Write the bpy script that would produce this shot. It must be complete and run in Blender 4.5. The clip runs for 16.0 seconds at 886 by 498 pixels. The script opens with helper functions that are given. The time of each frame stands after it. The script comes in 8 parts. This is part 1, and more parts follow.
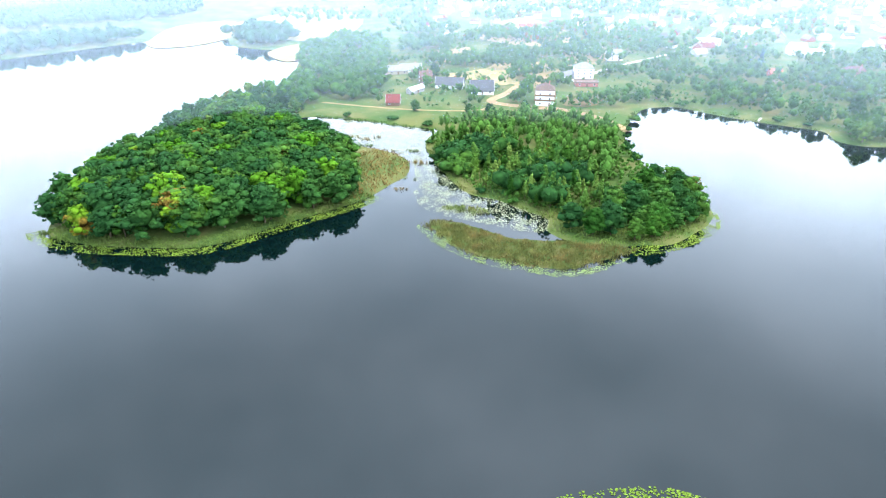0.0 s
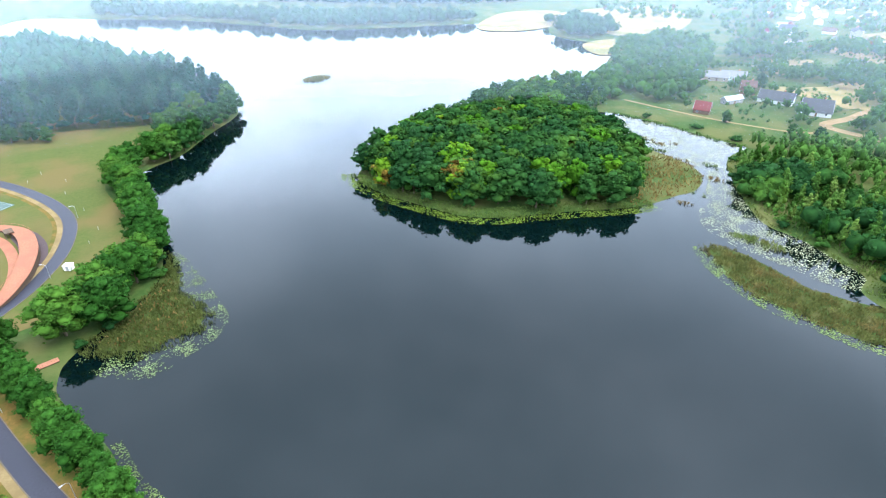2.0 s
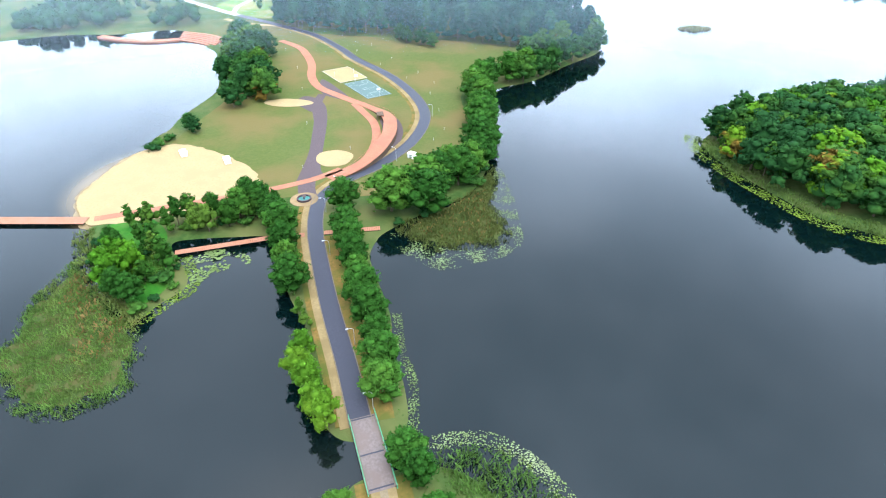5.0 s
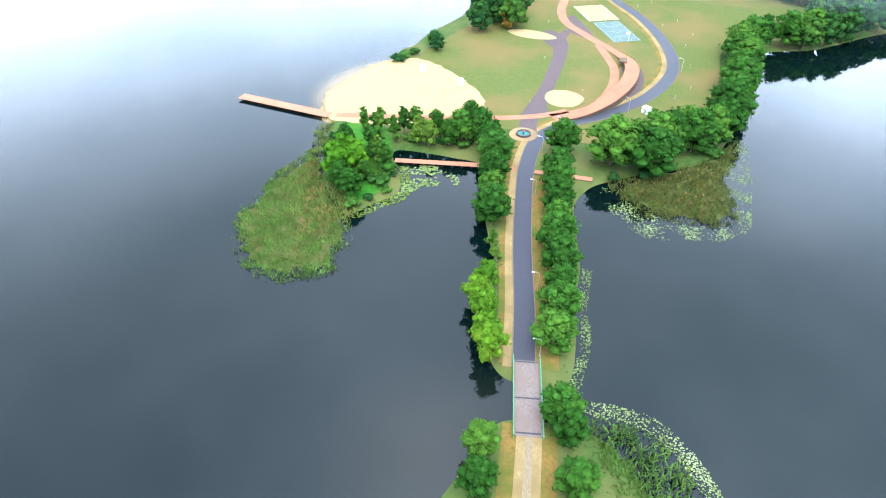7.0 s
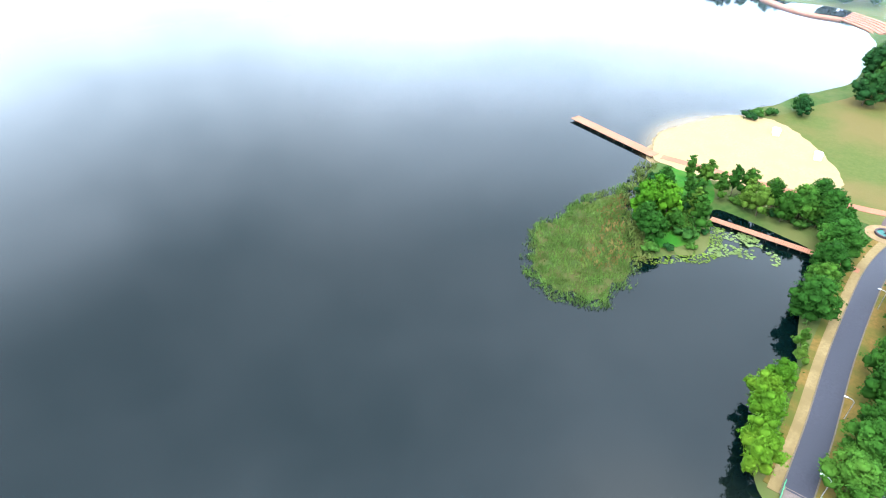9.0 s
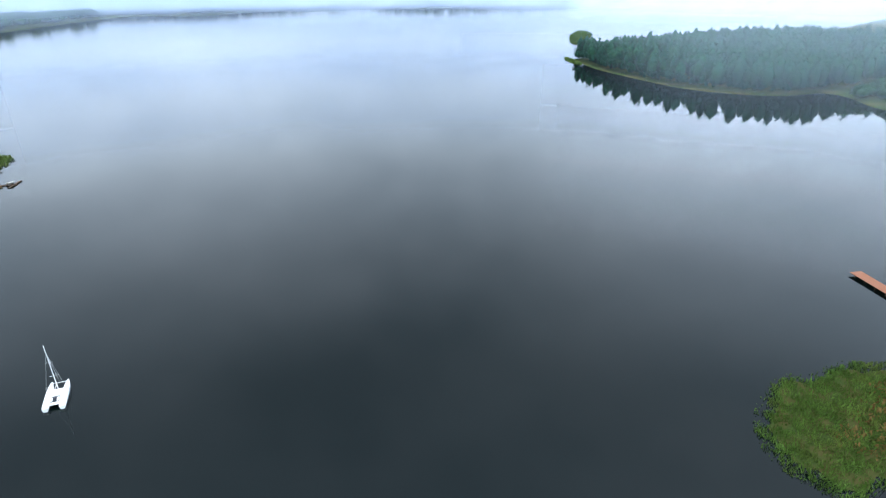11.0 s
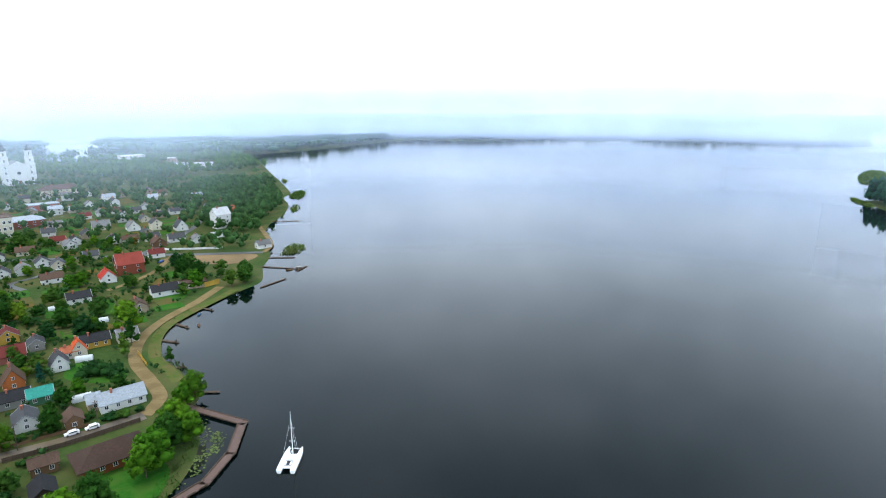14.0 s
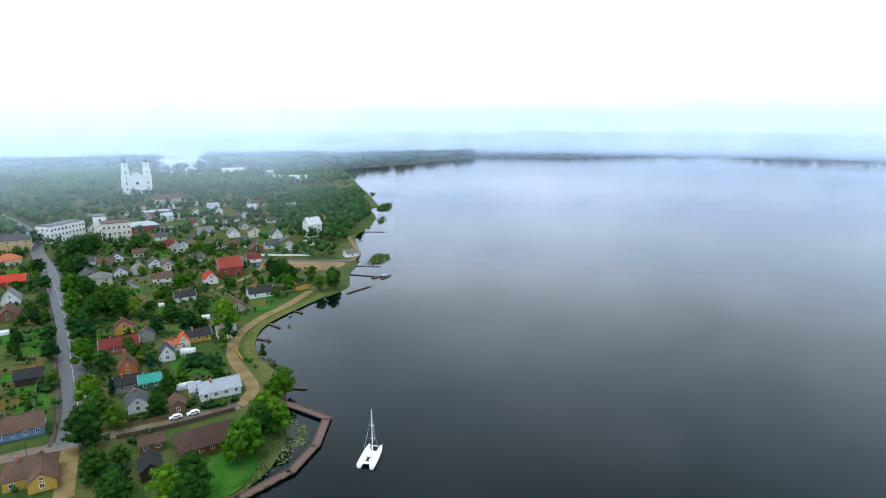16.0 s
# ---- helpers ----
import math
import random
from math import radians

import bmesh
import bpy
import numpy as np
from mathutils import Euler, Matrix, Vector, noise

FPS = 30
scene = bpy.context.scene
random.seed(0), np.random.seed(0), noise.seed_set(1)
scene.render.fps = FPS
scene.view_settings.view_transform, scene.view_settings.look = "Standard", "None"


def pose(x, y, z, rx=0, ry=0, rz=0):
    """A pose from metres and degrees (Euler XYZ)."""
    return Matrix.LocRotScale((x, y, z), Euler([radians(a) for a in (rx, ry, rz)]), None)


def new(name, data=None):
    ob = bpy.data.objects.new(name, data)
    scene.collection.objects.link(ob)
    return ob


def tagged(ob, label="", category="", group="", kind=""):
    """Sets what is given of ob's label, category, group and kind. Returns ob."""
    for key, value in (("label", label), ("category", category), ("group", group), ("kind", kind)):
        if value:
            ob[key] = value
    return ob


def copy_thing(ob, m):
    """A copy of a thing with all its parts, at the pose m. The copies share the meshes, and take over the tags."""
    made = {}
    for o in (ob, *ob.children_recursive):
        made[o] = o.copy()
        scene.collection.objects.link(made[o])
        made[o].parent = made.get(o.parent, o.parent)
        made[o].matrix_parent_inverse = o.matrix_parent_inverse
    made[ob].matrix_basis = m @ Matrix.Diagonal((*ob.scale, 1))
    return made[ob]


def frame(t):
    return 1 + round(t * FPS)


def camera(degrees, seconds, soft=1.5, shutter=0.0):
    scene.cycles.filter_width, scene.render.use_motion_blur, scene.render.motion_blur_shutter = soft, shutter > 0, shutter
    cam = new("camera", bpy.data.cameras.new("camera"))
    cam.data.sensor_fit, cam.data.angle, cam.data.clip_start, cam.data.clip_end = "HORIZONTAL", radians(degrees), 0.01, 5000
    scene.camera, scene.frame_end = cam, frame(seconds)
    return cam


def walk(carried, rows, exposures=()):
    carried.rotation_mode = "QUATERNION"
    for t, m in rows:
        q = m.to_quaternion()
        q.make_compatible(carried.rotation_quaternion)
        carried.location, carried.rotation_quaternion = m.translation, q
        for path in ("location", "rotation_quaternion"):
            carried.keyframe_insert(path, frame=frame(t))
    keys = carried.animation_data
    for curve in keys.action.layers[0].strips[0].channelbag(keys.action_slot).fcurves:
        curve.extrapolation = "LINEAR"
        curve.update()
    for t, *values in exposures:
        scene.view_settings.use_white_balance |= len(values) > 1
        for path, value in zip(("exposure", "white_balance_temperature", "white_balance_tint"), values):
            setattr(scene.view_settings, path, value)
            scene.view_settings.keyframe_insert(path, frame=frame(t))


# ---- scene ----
cam = camera(73.52, 16.0, soft=1.1)
# seconds, place, heading, tilt and lean of the flying camera
FLIGHT = [
    (0, 0.00, 0.00, 110.00, 18.07, -29.35, -0.20),
    (0.5, 0.23, -0.03, 109.33, 25.79, -29.37, -0.12),
    (1, 0.65, 0.05, 109.06, 33.30, -29.33, -0.29),
    (1.5, 0.07, 2.27, 108.02, 40.17, -29.42, -0.08),
    (2, -0.88, 4.68, 107.11, 46.95, -29.65, -0.15),
    (2.5, -1.30, 6.21, 106.30, 53.38, -29.95, -0.14),
    (3, -1.90, 7.39, 104.93, 59.37, -30.38, -0.12),
    (3.5, -2.91, 8.20, 103.54, 64.88, -31.00, 0.02),
    (4, -3.59, 8.82, 102.58, 69.98, -31.86, 0.10),
    (4.2, -4.01, 9.23, 102.24, 72.29, -32.32, 0.00),
    (6.3, -7.00, 8.89, 98.95, 95.47, -38.17, 0.56),
    (6.5, -7.43, 8.77, 98.81, 97.96, -38.88, 0.21),
    (7, -7.37, 8.91, 98.41, 104.70, -39.59, 0.32),
    (7.5, -8.00, 8.55, 97.68, 112.16, -40.08, 0.18),
    (8, -8.47, 7.55, 96.95, 120.34, -40.09, -0.29),
    (8.5, -7.91, 6.22, 96.09, 128.69, -38.81, -0.42),
    (9, -7.25, 5.94, 95.45, 137.59, -36.41, -0.40),
    (9.5, -7.40, 5.68, 94.61, 145.76, -33.70, -0.24),
    (10, -7.47, 6.21, 93.64, 152.59, -30.75, -0.06),
    (10.2, -7.46, 6.57, 93.25, 154.70, -29.60, -0.08),
    (12.3, -7.37, 6.88, 91.28, 174.67, -19.99, -0.13),
    (12.5, -7.38, 6.43, 91.24, 176.47, -19.09, -0.11),
    (13, -7.19, 5.40, 91.32, 180.19, -17.14, 0.04),
    (13.5, -7.09, 4.34, 91.23, 183.40, -15.52, 0.05),
    (14, -7.21, 4.12, 91.10, 185.96, -14.06, 0.06),
    (14.5, -7.44, 4.69, 90.66, 187.74, -12.94, 0.06),
    (15, -7.77, 6.02, 90.30, 189.31, -12.40, 0.01),
    (15.5, -8.20, 7.54, 89.72, 191.10, -12.29, -0.09),
    (16, -8.12, 7.79, 89.67, 194.14, -12.49, -0.11),
]
walk(cam, [(t, pose(x, y, z, 90 + tilt, 0, yaw) @ pose(0, 0, 0, 0, 0, lean)) for t, x, y, z, yaw, tilt, lean in FLIGHT],
     exposures=[(0.0, 1.86, 6400, 12), (0.5, 1.72, 6350, 12), (1.5, 1.50, 6250, 12), (2.5, 1.40, 6150, 12), (3.5, 1.34, 6100, 12), (6.5, 1.76, 6100, 11), (8.5, 1.9, 6150, 10), (9.5, 1.5, 6300, 9), (10.2, 0.85, 6350, 9),
                (12.3, 0.0, 6450, 9), (12.6, 0.0, 6450, 9), (13.2, 0.18, 6500, 10), (14.2, 0.2, 6500, 10), (15.0, 0.14, 6500, 10), (16.0, 0.06, 6500, 10)])

# ---------------------------------------------------------------- light
SUN_AZ, SUN_EL = radians(75), radians(66)
world = bpy.data.worlds.new("overcast_sky")
scene.world = world
world.use_nodes = True
wn, wl = world.node_tree.nodes, world.node_tree.links
wn.clear()
w_out = wn.new("ShaderNodeOutputWorld")
w_bg = wn.new("ShaderNodeBackground")
w_sky = wn.new("ShaderNodeTexSky")
w_sky.sky_type = "NISHITA"
w_sky.sun_disc = False
w_sky.sun_elevation = SUN_EL
w_sky.sun_rotation = SUN_AZ
w_sky.dust_density = 6.0
w_sky.air_density = 1.2
w_dim = wn.new("ShaderNodeMix")
w_dim.data_type = "RGBA"
w_dim.blend_type = "MULTIPLY"
w_dim.inputs["Factor"].default_value = 1.0
w_dim.inputs["B"].default_value = (0.9, 0.9, 0.9, 1)
wl.new(w_sky.outputs["Color"], w_dim.inputs["A"])
w_tc = wn.new("ShaderNodeTexCoord")
w_map = wn.new("ShaderNodeMapping")
w_map.inputs["Scale"].default_value = (1.0, 1.0, 1.6)
wl.new(w_tc.outputs["Generated"], w_map.inputs["Vector"])
w_noise = wn.new("ShaderNodeTexNoise")
w_noise.inputs["Scale"].default_value = 2.4
w_noise.inputs["Detail"].default_value = 4.0
wl.new(w_map.outputs["Vector"], w_noise.inputs["Vector"])
w_ramp = wn.new("ShaderNodeValToRGB")
w_ramp.color_ramp.elements[0].position, w_ramp.color_ramp.elements[0].color = 0.34, (7.3, 9.0, 10.9, 1)
w_ramp.color_ramp.elements[1].position, w_ramp.color_ramp.elements[1].color = 0.68, (12.4, 14.6, 17.2, 1)
wl.new(w_noise.outputs["Fac"], w_ramp.inputs["Fac"])
w_mix = wn.new("ShaderNodeMix")
w_mix.data_type = "RGBA"
w_mix.inputs["Factor"].default_value = 0.88
wl.new(w_dim.outputs["Result"], w_mix.inputs["A"])
wl.new(w_ramp.outputs["Color"], w_mix.inputs["B"])
w_xyz = wn.new("ShaderNodeSeparateXYZ")
wl.new(w_tc.outputs["Generated"], w_xyz.inputs["Vector"])
w_fade = wn.new("ShaderNodeValToRGB")
w_fade.color_ramp.interpolation = "EASE"
for place, value in ((0.0, 2.3), (0.1, 2.3), (0.2, 1.95), (0.33, 1.5), (0.46, 1.12), (0.6, 0.86), (0.76, 1.1), (1.0, 1.5)):
    stop = w_fade.color_ramp.elements[0] if place == 0.0 else w_fade.color_ramp.elements[-1] if place == 1.0 else w_fade.color_ramp.elements.new(place)
    stop.color = (value, value, value, 1)
wl.new(w_xyz.outputs["Z"], w_fade.inputs["Fac"])
w_layers = wn.new("ShaderNodeMix")
w_layers.data_type = "RGBA"
w_layers.blend_type = "MULTIPLY"
w_layers.inputs["Factor"].default_value = 1.0
wl.new(w_mix.outputs["Result"], w_layers.inputs["A"])
wl.new(w_fade.outputs["Color"], w_layers.inputs["B"])
# thinner cloud to the north than to the south
w_side = wn.new("ShaderNodeVectorMath")
w_side.operation = "DOT_PRODUCT"
w_side.inputs[1].default_value = (-0.3, 0.95, 0.0)
wl.new(w_tc.outputs["Generated"], w_side.inputs[0])
w_thin = wn.new("ShaderNodeMapRange")
w_thin.inputs["From Min"].default_value, w_thin.inputs["From Max"].default_value = -1.0, 1.0
w_thin.inputs["To Min"].default_value, w_thin.inputs["To Max"].default_value = 0.85, 1.33
wl.new(w_side.outputs["Value"], w_thin.inputs["Value"])
w_cover = wn.new("ShaderNodeVectorMath")
w_cover.operation = "SCALE"
wl.new(w_layers.outputs["Result"], w_cover.inputs[0])
wl.new(w_thin.outputs["Result"], w_cover.inputs["Scale"])
wl.new(w_cover.outputs["Vector"], w_bg.inputs["Color"])
w_bg.inputs["Strength"].default_value = 0.10
wl.new(w_bg.outputs["Background"], w_out.inputs["Surface"])

sun = new("sun", bpy.data.lights.new("sun", "SUN"))
sun.data.energy, sun.data.angle, sun.data.color = 1.8, radians(40), (1.0, 0.93, 0.82)
sun.matrix_world = pose(0, 0, 300, 90 - math.degrees(SUN_EL), 0, 180 - math.degrees(SUN_AZ))


# ---------------------------------------------------------------- materials
def node_mat(name):
    m = bpy.data.materials.new(name)
    m.use_nodes = True
    n, l = m.node_tree.nodes, m.node_tree.links
    return m, n, l, n["Principled BSDF"]


def surface(name, a, b, size=1.0, rough=0.8, bump=0.3, big=None, big_size=30.0, metal=0.0, coords="Position", vary=0.0, spec=0.08):
    """Two-tone surface: fine grain between a and b, broad patches towards big, and relief. size in metres."""
    m, n, l, bsdf = node_mat(name)
    if coords == "Position":
        vec = n.new("ShaderNodeNewGeometry").outputs["Position"]
    else:
        vec = n.new("ShaderNodeTexCoord").outputs["Object"]
    fine = n.new("ShaderNodeTexNoise")
    fine.inputs["Scale"].default_value = 1.0 / size
    fine.inputs["Detail"].default_value = 5.0
    fine.inputs["Roughness"].default_value = 0.65
    l.new(vec, fine.inputs["Vector"])
    ramp = n.new("ShaderNodeValToRGB")
    ramp.color_ramp.elements[0].position, ramp.color_ramp.elements[0].color = 0.3, (*a, 1)
    ramp.color_ramp.elements[1].position, ramp.color_ramp.elements[1].color = 0.7, (*b, 1)
    l.new(fine.outputs["Fac"], ramp.inputs["Fac"])
    colour = ramp.outputs["Color"]
    if big is not None:
        wide = n.new("ShaderNodeTexNoise")
        wide.inputs["Scale"].default_value = 1.0 / big_size
        wide.inputs["Detail"].default_value = 3.0
        l.new(vec, wide.inputs["Vector"])
        step = n.new("ShaderNodeMapRange")
        step.inputs["From Min"].default_value, step.inputs["From Max"].default_value = 0.42, 0.62
        l.new(wide.outputs["Fac"], step.inputs["Value"])
        mix = n.new("ShaderNodeMix")
        mix.data_type = "RGBA"
        l.new(step.outputs["Result"], mix.inputs["Factor"])
        l.new(colour, mix.inputs["A"])
        mix.inputs["B"].default_value = (*big, 1)
        colour = mix.outputs["Result"]
    if vary:
        info = n.new("ShaderNodeObjectInfo")
        hsv = n.new("ShaderNodeHueSaturation")
        val = n.new("ShaderNodeMapRange")
        val.inputs["To Min"].default_value, val.inputs["To Max"].default_value = 1 - vary, 1 + vary
        l.new(info.outputs["Random"], val.inputs["Value"])
        l.new(val.outputs["Result"], hsv.inputs["Value"])
        l.new(colour, hsv.inputs["Color"])
        colour = hsv.outputs["Color"]
    l.new(colour, bsdf.inputs["Base Color"])
    bsdf.inputs["Roughness"].default_value = rough
    bsdf.inputs["Metallic"].default_value = metal
    bsdf.inputs["Specular IOR Level"].default_value = spec
    if bump:
        bm_node = n.new("ShaderNodeBump")
        bm_node.inputs["Strength"].default_value = bump
        bm_node.inputs["Distance"].default_value = size * 0.3
        l.new(fine.outputs["Fac"], bm_node.inputs["Height"])
        l.new(bm_node.outputs["Normal"], bsdf.inputs["Normal"])
    return m


def foliage(name, dark, mid, light, autumn=None, share=0.0, clump=1.6, through_light=0.25):
    """Leaves: every tree takes a tone of its own between dark, mid and light, with lighter and darker clumps."""
    m, n, l, bsdf = node_mat(name)
    info = n.new("ShaderNodeObjectInfo")
    ramp = n.new("ShaderNodeValToRGB")
    ramp.color_ramp.elements[0].position, ramp.color_ramp.elements[0].color = 0.0, (*dark, 1)
    ramp.color_ramp.elements[1].position, ramp.color_ramp.elements[1].color = 0.86, (*light, 1)
    e = ramp.color_ramp.elements.new(0.5)
    e.color = (*mid, 1)
    if autumn:
        e = ramp.color_ramp.elements.new(1.0 - share)
        e.color = (*light, 1)
        e = ramp.color_ramp.elements.new(1.0)
        e.color = (*autumn, 1)
    geo = n.new("ShaderNodeNewGeometry")
    broad = n.new("ShaderNodeTexNoise")
    broad.inputs["Scale"].default_value = 1.0 / 9.0
    broad.inputs["Detail"].default_value = 1.0
    l.new(geo.outputs["Position"], broad.inputs["Vector"])
    drift = n.new("ShaderNodeMapRange")
    drift.inputs["From Min"].default_value, drift.inputs["From Max"].default_value = 0.3, 0.7
    drift.inputs["To Min"].default_value, drift.inputs["To Max"].default_value = -0.42, 0.10
    l.new(broad.outputs["Fac"], drift.inputs["Value"])
    tone = n.new("ShaderNodeMath")
    tone.operation = "ADD"
    tone.use_clamp = True
    l.new(info.outputs["Random"], tone.inputs[0])
    l.new(drift.outputs["Result"], tone.inputs[1])
    l.new(tone.outputs["Value"], ramp.inputs["Fac"])
    spots = n.new("ShaderNodeTexNoise")
    spots.inputs["Scale"].default_value = 1.0 / clump
    spots.inputs["Detail"].default_value = 3.0
    l.new(geo.outputs["Position"], spots.inputs["Vector"])
    val = n.new("ShaderNodeMapRange")
    val.inputs["From Min"].default_value, val.inputs["From Max"].default_value = 0.3, 0.7
    val.inputs["To Min"].default_value, val.inputs["To Max"].default_value = 0.7, 1.3
    l.new(spots.outputs["Fac"], val.inputs["Value"])
    each = n.new("ShaderNodeMapRange")
    each.inputs["To Min"].default_value, each.inputs["To Max"].default_value = 0.88, 1.14
    l.new(geo.outputs["Random Per Island"], each.inputs["Value"])
    mul = n.new("ShaderNodeMath")
    mul.operation = "MULTIPLY"
    l.new(val.outputs["Result"], mul.inputs[0])
    l.new(each.outputs["Result"], mul.inputs[1])
    hsv = n.new("ShaderNodeHueSaturation")
    l.new(mul.outputs["Value"], hsv.inputs["Value"])
    l.new(ramp.outputs["Color"], hsv.inputs["Color"])
    l.new(hsv.outputs["Color"], bsdf.inputs["Base Color"])
    bsdf.inputs["Roughness"].default_value = 0.6
    bsdf.inputs["Specular IOR Level"].default_value = 0.02
    leaf = n.new("ShaderNodeBsdfTranslucent")
    l.new(hsv.outputs["Color"], leaf.inputs["Color"])
    both = n.new("ShaderNodeMixShader")
    both.inputs["Fac"].default_value = through_light
    l.new(bsdf.outputs["BSDF"], both.inputs[1])
    l.new(leaf.outputs["BSDF"], both.inputs[2])
    l.new(both.outputs["Shader"], n["Material Output"].inputs["Surface"])
    return m


def water_surface():
    m, n, l, bsdf = node_mat("lake_water")
    geo = n.new("ShaderNodeNewGeometry")
    wide = n.new("ShaderNodeTexNoise")
    wide.inputs["Scale"].default_value = 0.012
    wide.inputs["Detail"].default_value = 2.0
    l.new(geo.outputs["Position"], wide.inputs["Vector"])
    ramp = n.new("ShaderNodeValToRGB")
    ramp.color_ramp.elements[0].color = (0.0004, 0.0026, 0.0029, 1)
    ramp.color_ramp.elements[1].color = (0.0007, 0.0036, 0.0038, 1)
    l.new(wide.outputs["Fac"], ramp.inputs["Fac"])
    colour = ramp.outputs["Color"]
    for x, y, near, far, strength, tone in ((-208, -58, 27.0, 39.0, 0.5, (0.24, 0.165, 0.075)), (-64, -6, 2.0, 28.0, 0.06, (0.11, 0.078, 0.045)), (128, -206, 6.0, 27.0, 0.12, (0.15, 0.14, 0.10)), (77, -127, 1.0, 13.0, 0.28, (0.13, 0.125, 0.095))):
        # sandy bottom seen through shallow water
        gap = n.new("ShaderNodeVectorMath")
        gap.operation = "DISTANCE"
        gap.inputs[1].default_value = (x, y, 0)
        l.new(geo.outputs["Position"], gap.inputs[0])
        shoal = n.new("ShaderNodeMapRange")
        shoal.interpolation_type = "SMOOTHSTEP"
        shoal.inputs["From Min"].default_value, shoal.inputs["From Max"].default_value = near, far
        shoal.inputs["To Min"].default_value, shoal.inputs["To Max"].default_value = strength, 0.0
        l.new(gap.outputs["Value"], shoal.inputs["Value"])
        bed = n.new("ShaderNodeMix")
        bed.data_type = "RGBA"
        bed.inputs["B"].default_value = (*tone, 1)
        l.new(shoal.outputs["Result"], bed.inputs["Factor"])
        l.new(colour, bed.inputs["A"])
        colour = bed.outputs["Result"]
    l.new(colour, bsdf.inputs["Base Color"])
    apart = n.new("ShaderNodeVectorMath")
    apart.operation = "LENGTH"
    l.new(geo.outputs["Position"], apart.inputs[0])
    breeze = n.new("ShaderNodeMapRange")
    breeze.interpolation_type = "SMOOTHSTEP"
    breeze.inputs["From Min"].default_value, breeze.inputs["From Max"].default_value = 450.0, 1000.0
    breeze.inputs["To Min"].default_value, breeze.inputs["To Max"].default_value = 0.04, 0.13
    l.new(apart.outputs["Value"], breeze.inputs["Value"])
    l.new(breeze.outputs["Result"], bsdf.inputs["Roughness"])
    bsdf.inputs["IOR"].default_value = 1.333
    rip = n.new("ShaderNodeTexNoise")
    rip.inputs["Scale"].default_value = 0.9
    rip.inputs["Detail"].default_value = 3.0
    l.new(geo.outputs["Position"], rip.inputs["Vector"])
    b = n.new("ShaderNodeBump")
    b.inputs["Strength"].default_value = 0.05
    b.inputs["Distance"].default_value = 0.1
    l.new(rip.outputs["Fac"], b.inputs["Height"])
    l.new(b.outputs["Normal"], bsdf.inputs["Normal"])
    return m


WATER = water_surface()
LAND = surface("rough_grass_ground", (0.020, 0.048, 0.010), (0.044, 0.074, 0.017), 1.5, 0.9, 0.4, (0.070, 0.076, 0.024), 19)
MEADOW = surface("mown_dry_meadow", (0.044, 0.062, 0.013), (0.068, 0.078, 0.020), 1.2, 0.9, 0.3, (0.092, 0.074, 0.025), 30)
FLOOR = surface("woodland_floor", (0.0245, 0.0315, 0.0126), (0.063, 0.0525, 0.0245), 1.2, 0.95, 0.4)
SAND = surface("pale_beach_sand", (0.215, 0.158, 0.076), (0.27, 0.205, 0.105), 0.8, 0.95, 0.2, (0.225, 0.168, 0.086), 7)
PATHSAND = surface("packed_sand_path", (0.145, 0.105, 0.048), (0.205, 0.152, 0.074), 0.7, 0.95, 0.2, (0.135, 0.098, 0.044), 6)
ASPHALT = surface("dark_asphalt", (0.016, 0.017, 0.026), (0.027, 0.027, 0.039), 0.5, 0.6, 0.15, (0.020, 0.021, 0.031), 14, spec=0.3)
OLDASPHALT = surface("worn_wet_asphalt", (0.042, 0.044, 0.048), (0.068, 0.068, 0.072), 0.6, 0.5, 0.10, (0.052, 0.054, 0.058), 8, spec=0.35)
REDPAVE = surface("brick_red_paving", (0.20, 0.085, 0.050), (0.28, 0.125, 0.075), 0.5, 0.85, 0.15, (0.215, 0.092, 0.058), 5)
PURPLE = surface("purple_grey_paving", (0.054, 0.040, 0.042), (0.078, 0.058, 0.060), 0.5, 0.85, 0.15, (0.064, 0.048, 0.050), 10)
DIRT = surface("ploughed_dirt", (0.168, 0.112, 0.056), (0.232, 0.16, 0.088), 1.5, 0.95, 0.3, (0.144, 0.104, 0.056), 20)
STRAW = surface("stubble_field", (0.17, 0.128, 0.052), (0.225, 0.172, 0.075), 2.0, 0.95, 0.3, (0.125, 0.115, 0.045), 24)
BARK = surface("grey_brown_bark", (0.06, 0.045, 0.03), (0.13, 0.10, 0.07), 0.3, 0.9, 0.4, coords="Object")
LEAF = foliage("broad_leaves", (0.014, 0.052, 0.014), (0.024, 0.074, 0.015), (0.046, 0.108, 0.016), (0.10, 0.065, 0.012), 0.02, through_light=0.30)
LIME = foliage("lime_green_leaves", (0.042, 0.112, 0.008), (0.064, 0.142, 0.010), (0.098, 0.172, 0.013), through_light=0.2)
AVENUE = foliage("avenue_leaves", (0.018, 0.064, 0.009), (0.029, 0.090, 0.012), (0.052, 0.124, 0.016), through_light=0.30)
NEEDLE = foliage("pine_needles", (0.008, 0.044, 0.028), (0.012, 0.056, 0.034), (0.020, 0.074, 0.036), through_light=0.22)
BIRCH = foliage("birch_and_alder_leaves", (0.017, 0.060, 0.008), (0.034, 0.092, 0.012), (0.072, 0.132, 0.018), through_light=0.32)
YOUNG = foliage("young_alder_leaves", (0.042, 0.102, 0.018), (0.068, 0.138, 0.024), (0.106, 0.166, 0.034), through_light=0.2)
REED = foliage("reed_stalks", (0.070, 0.110, 0.024), (0.100, 0.130, 0.034), (0.150, 0.128, 0.044), clump=3.0)
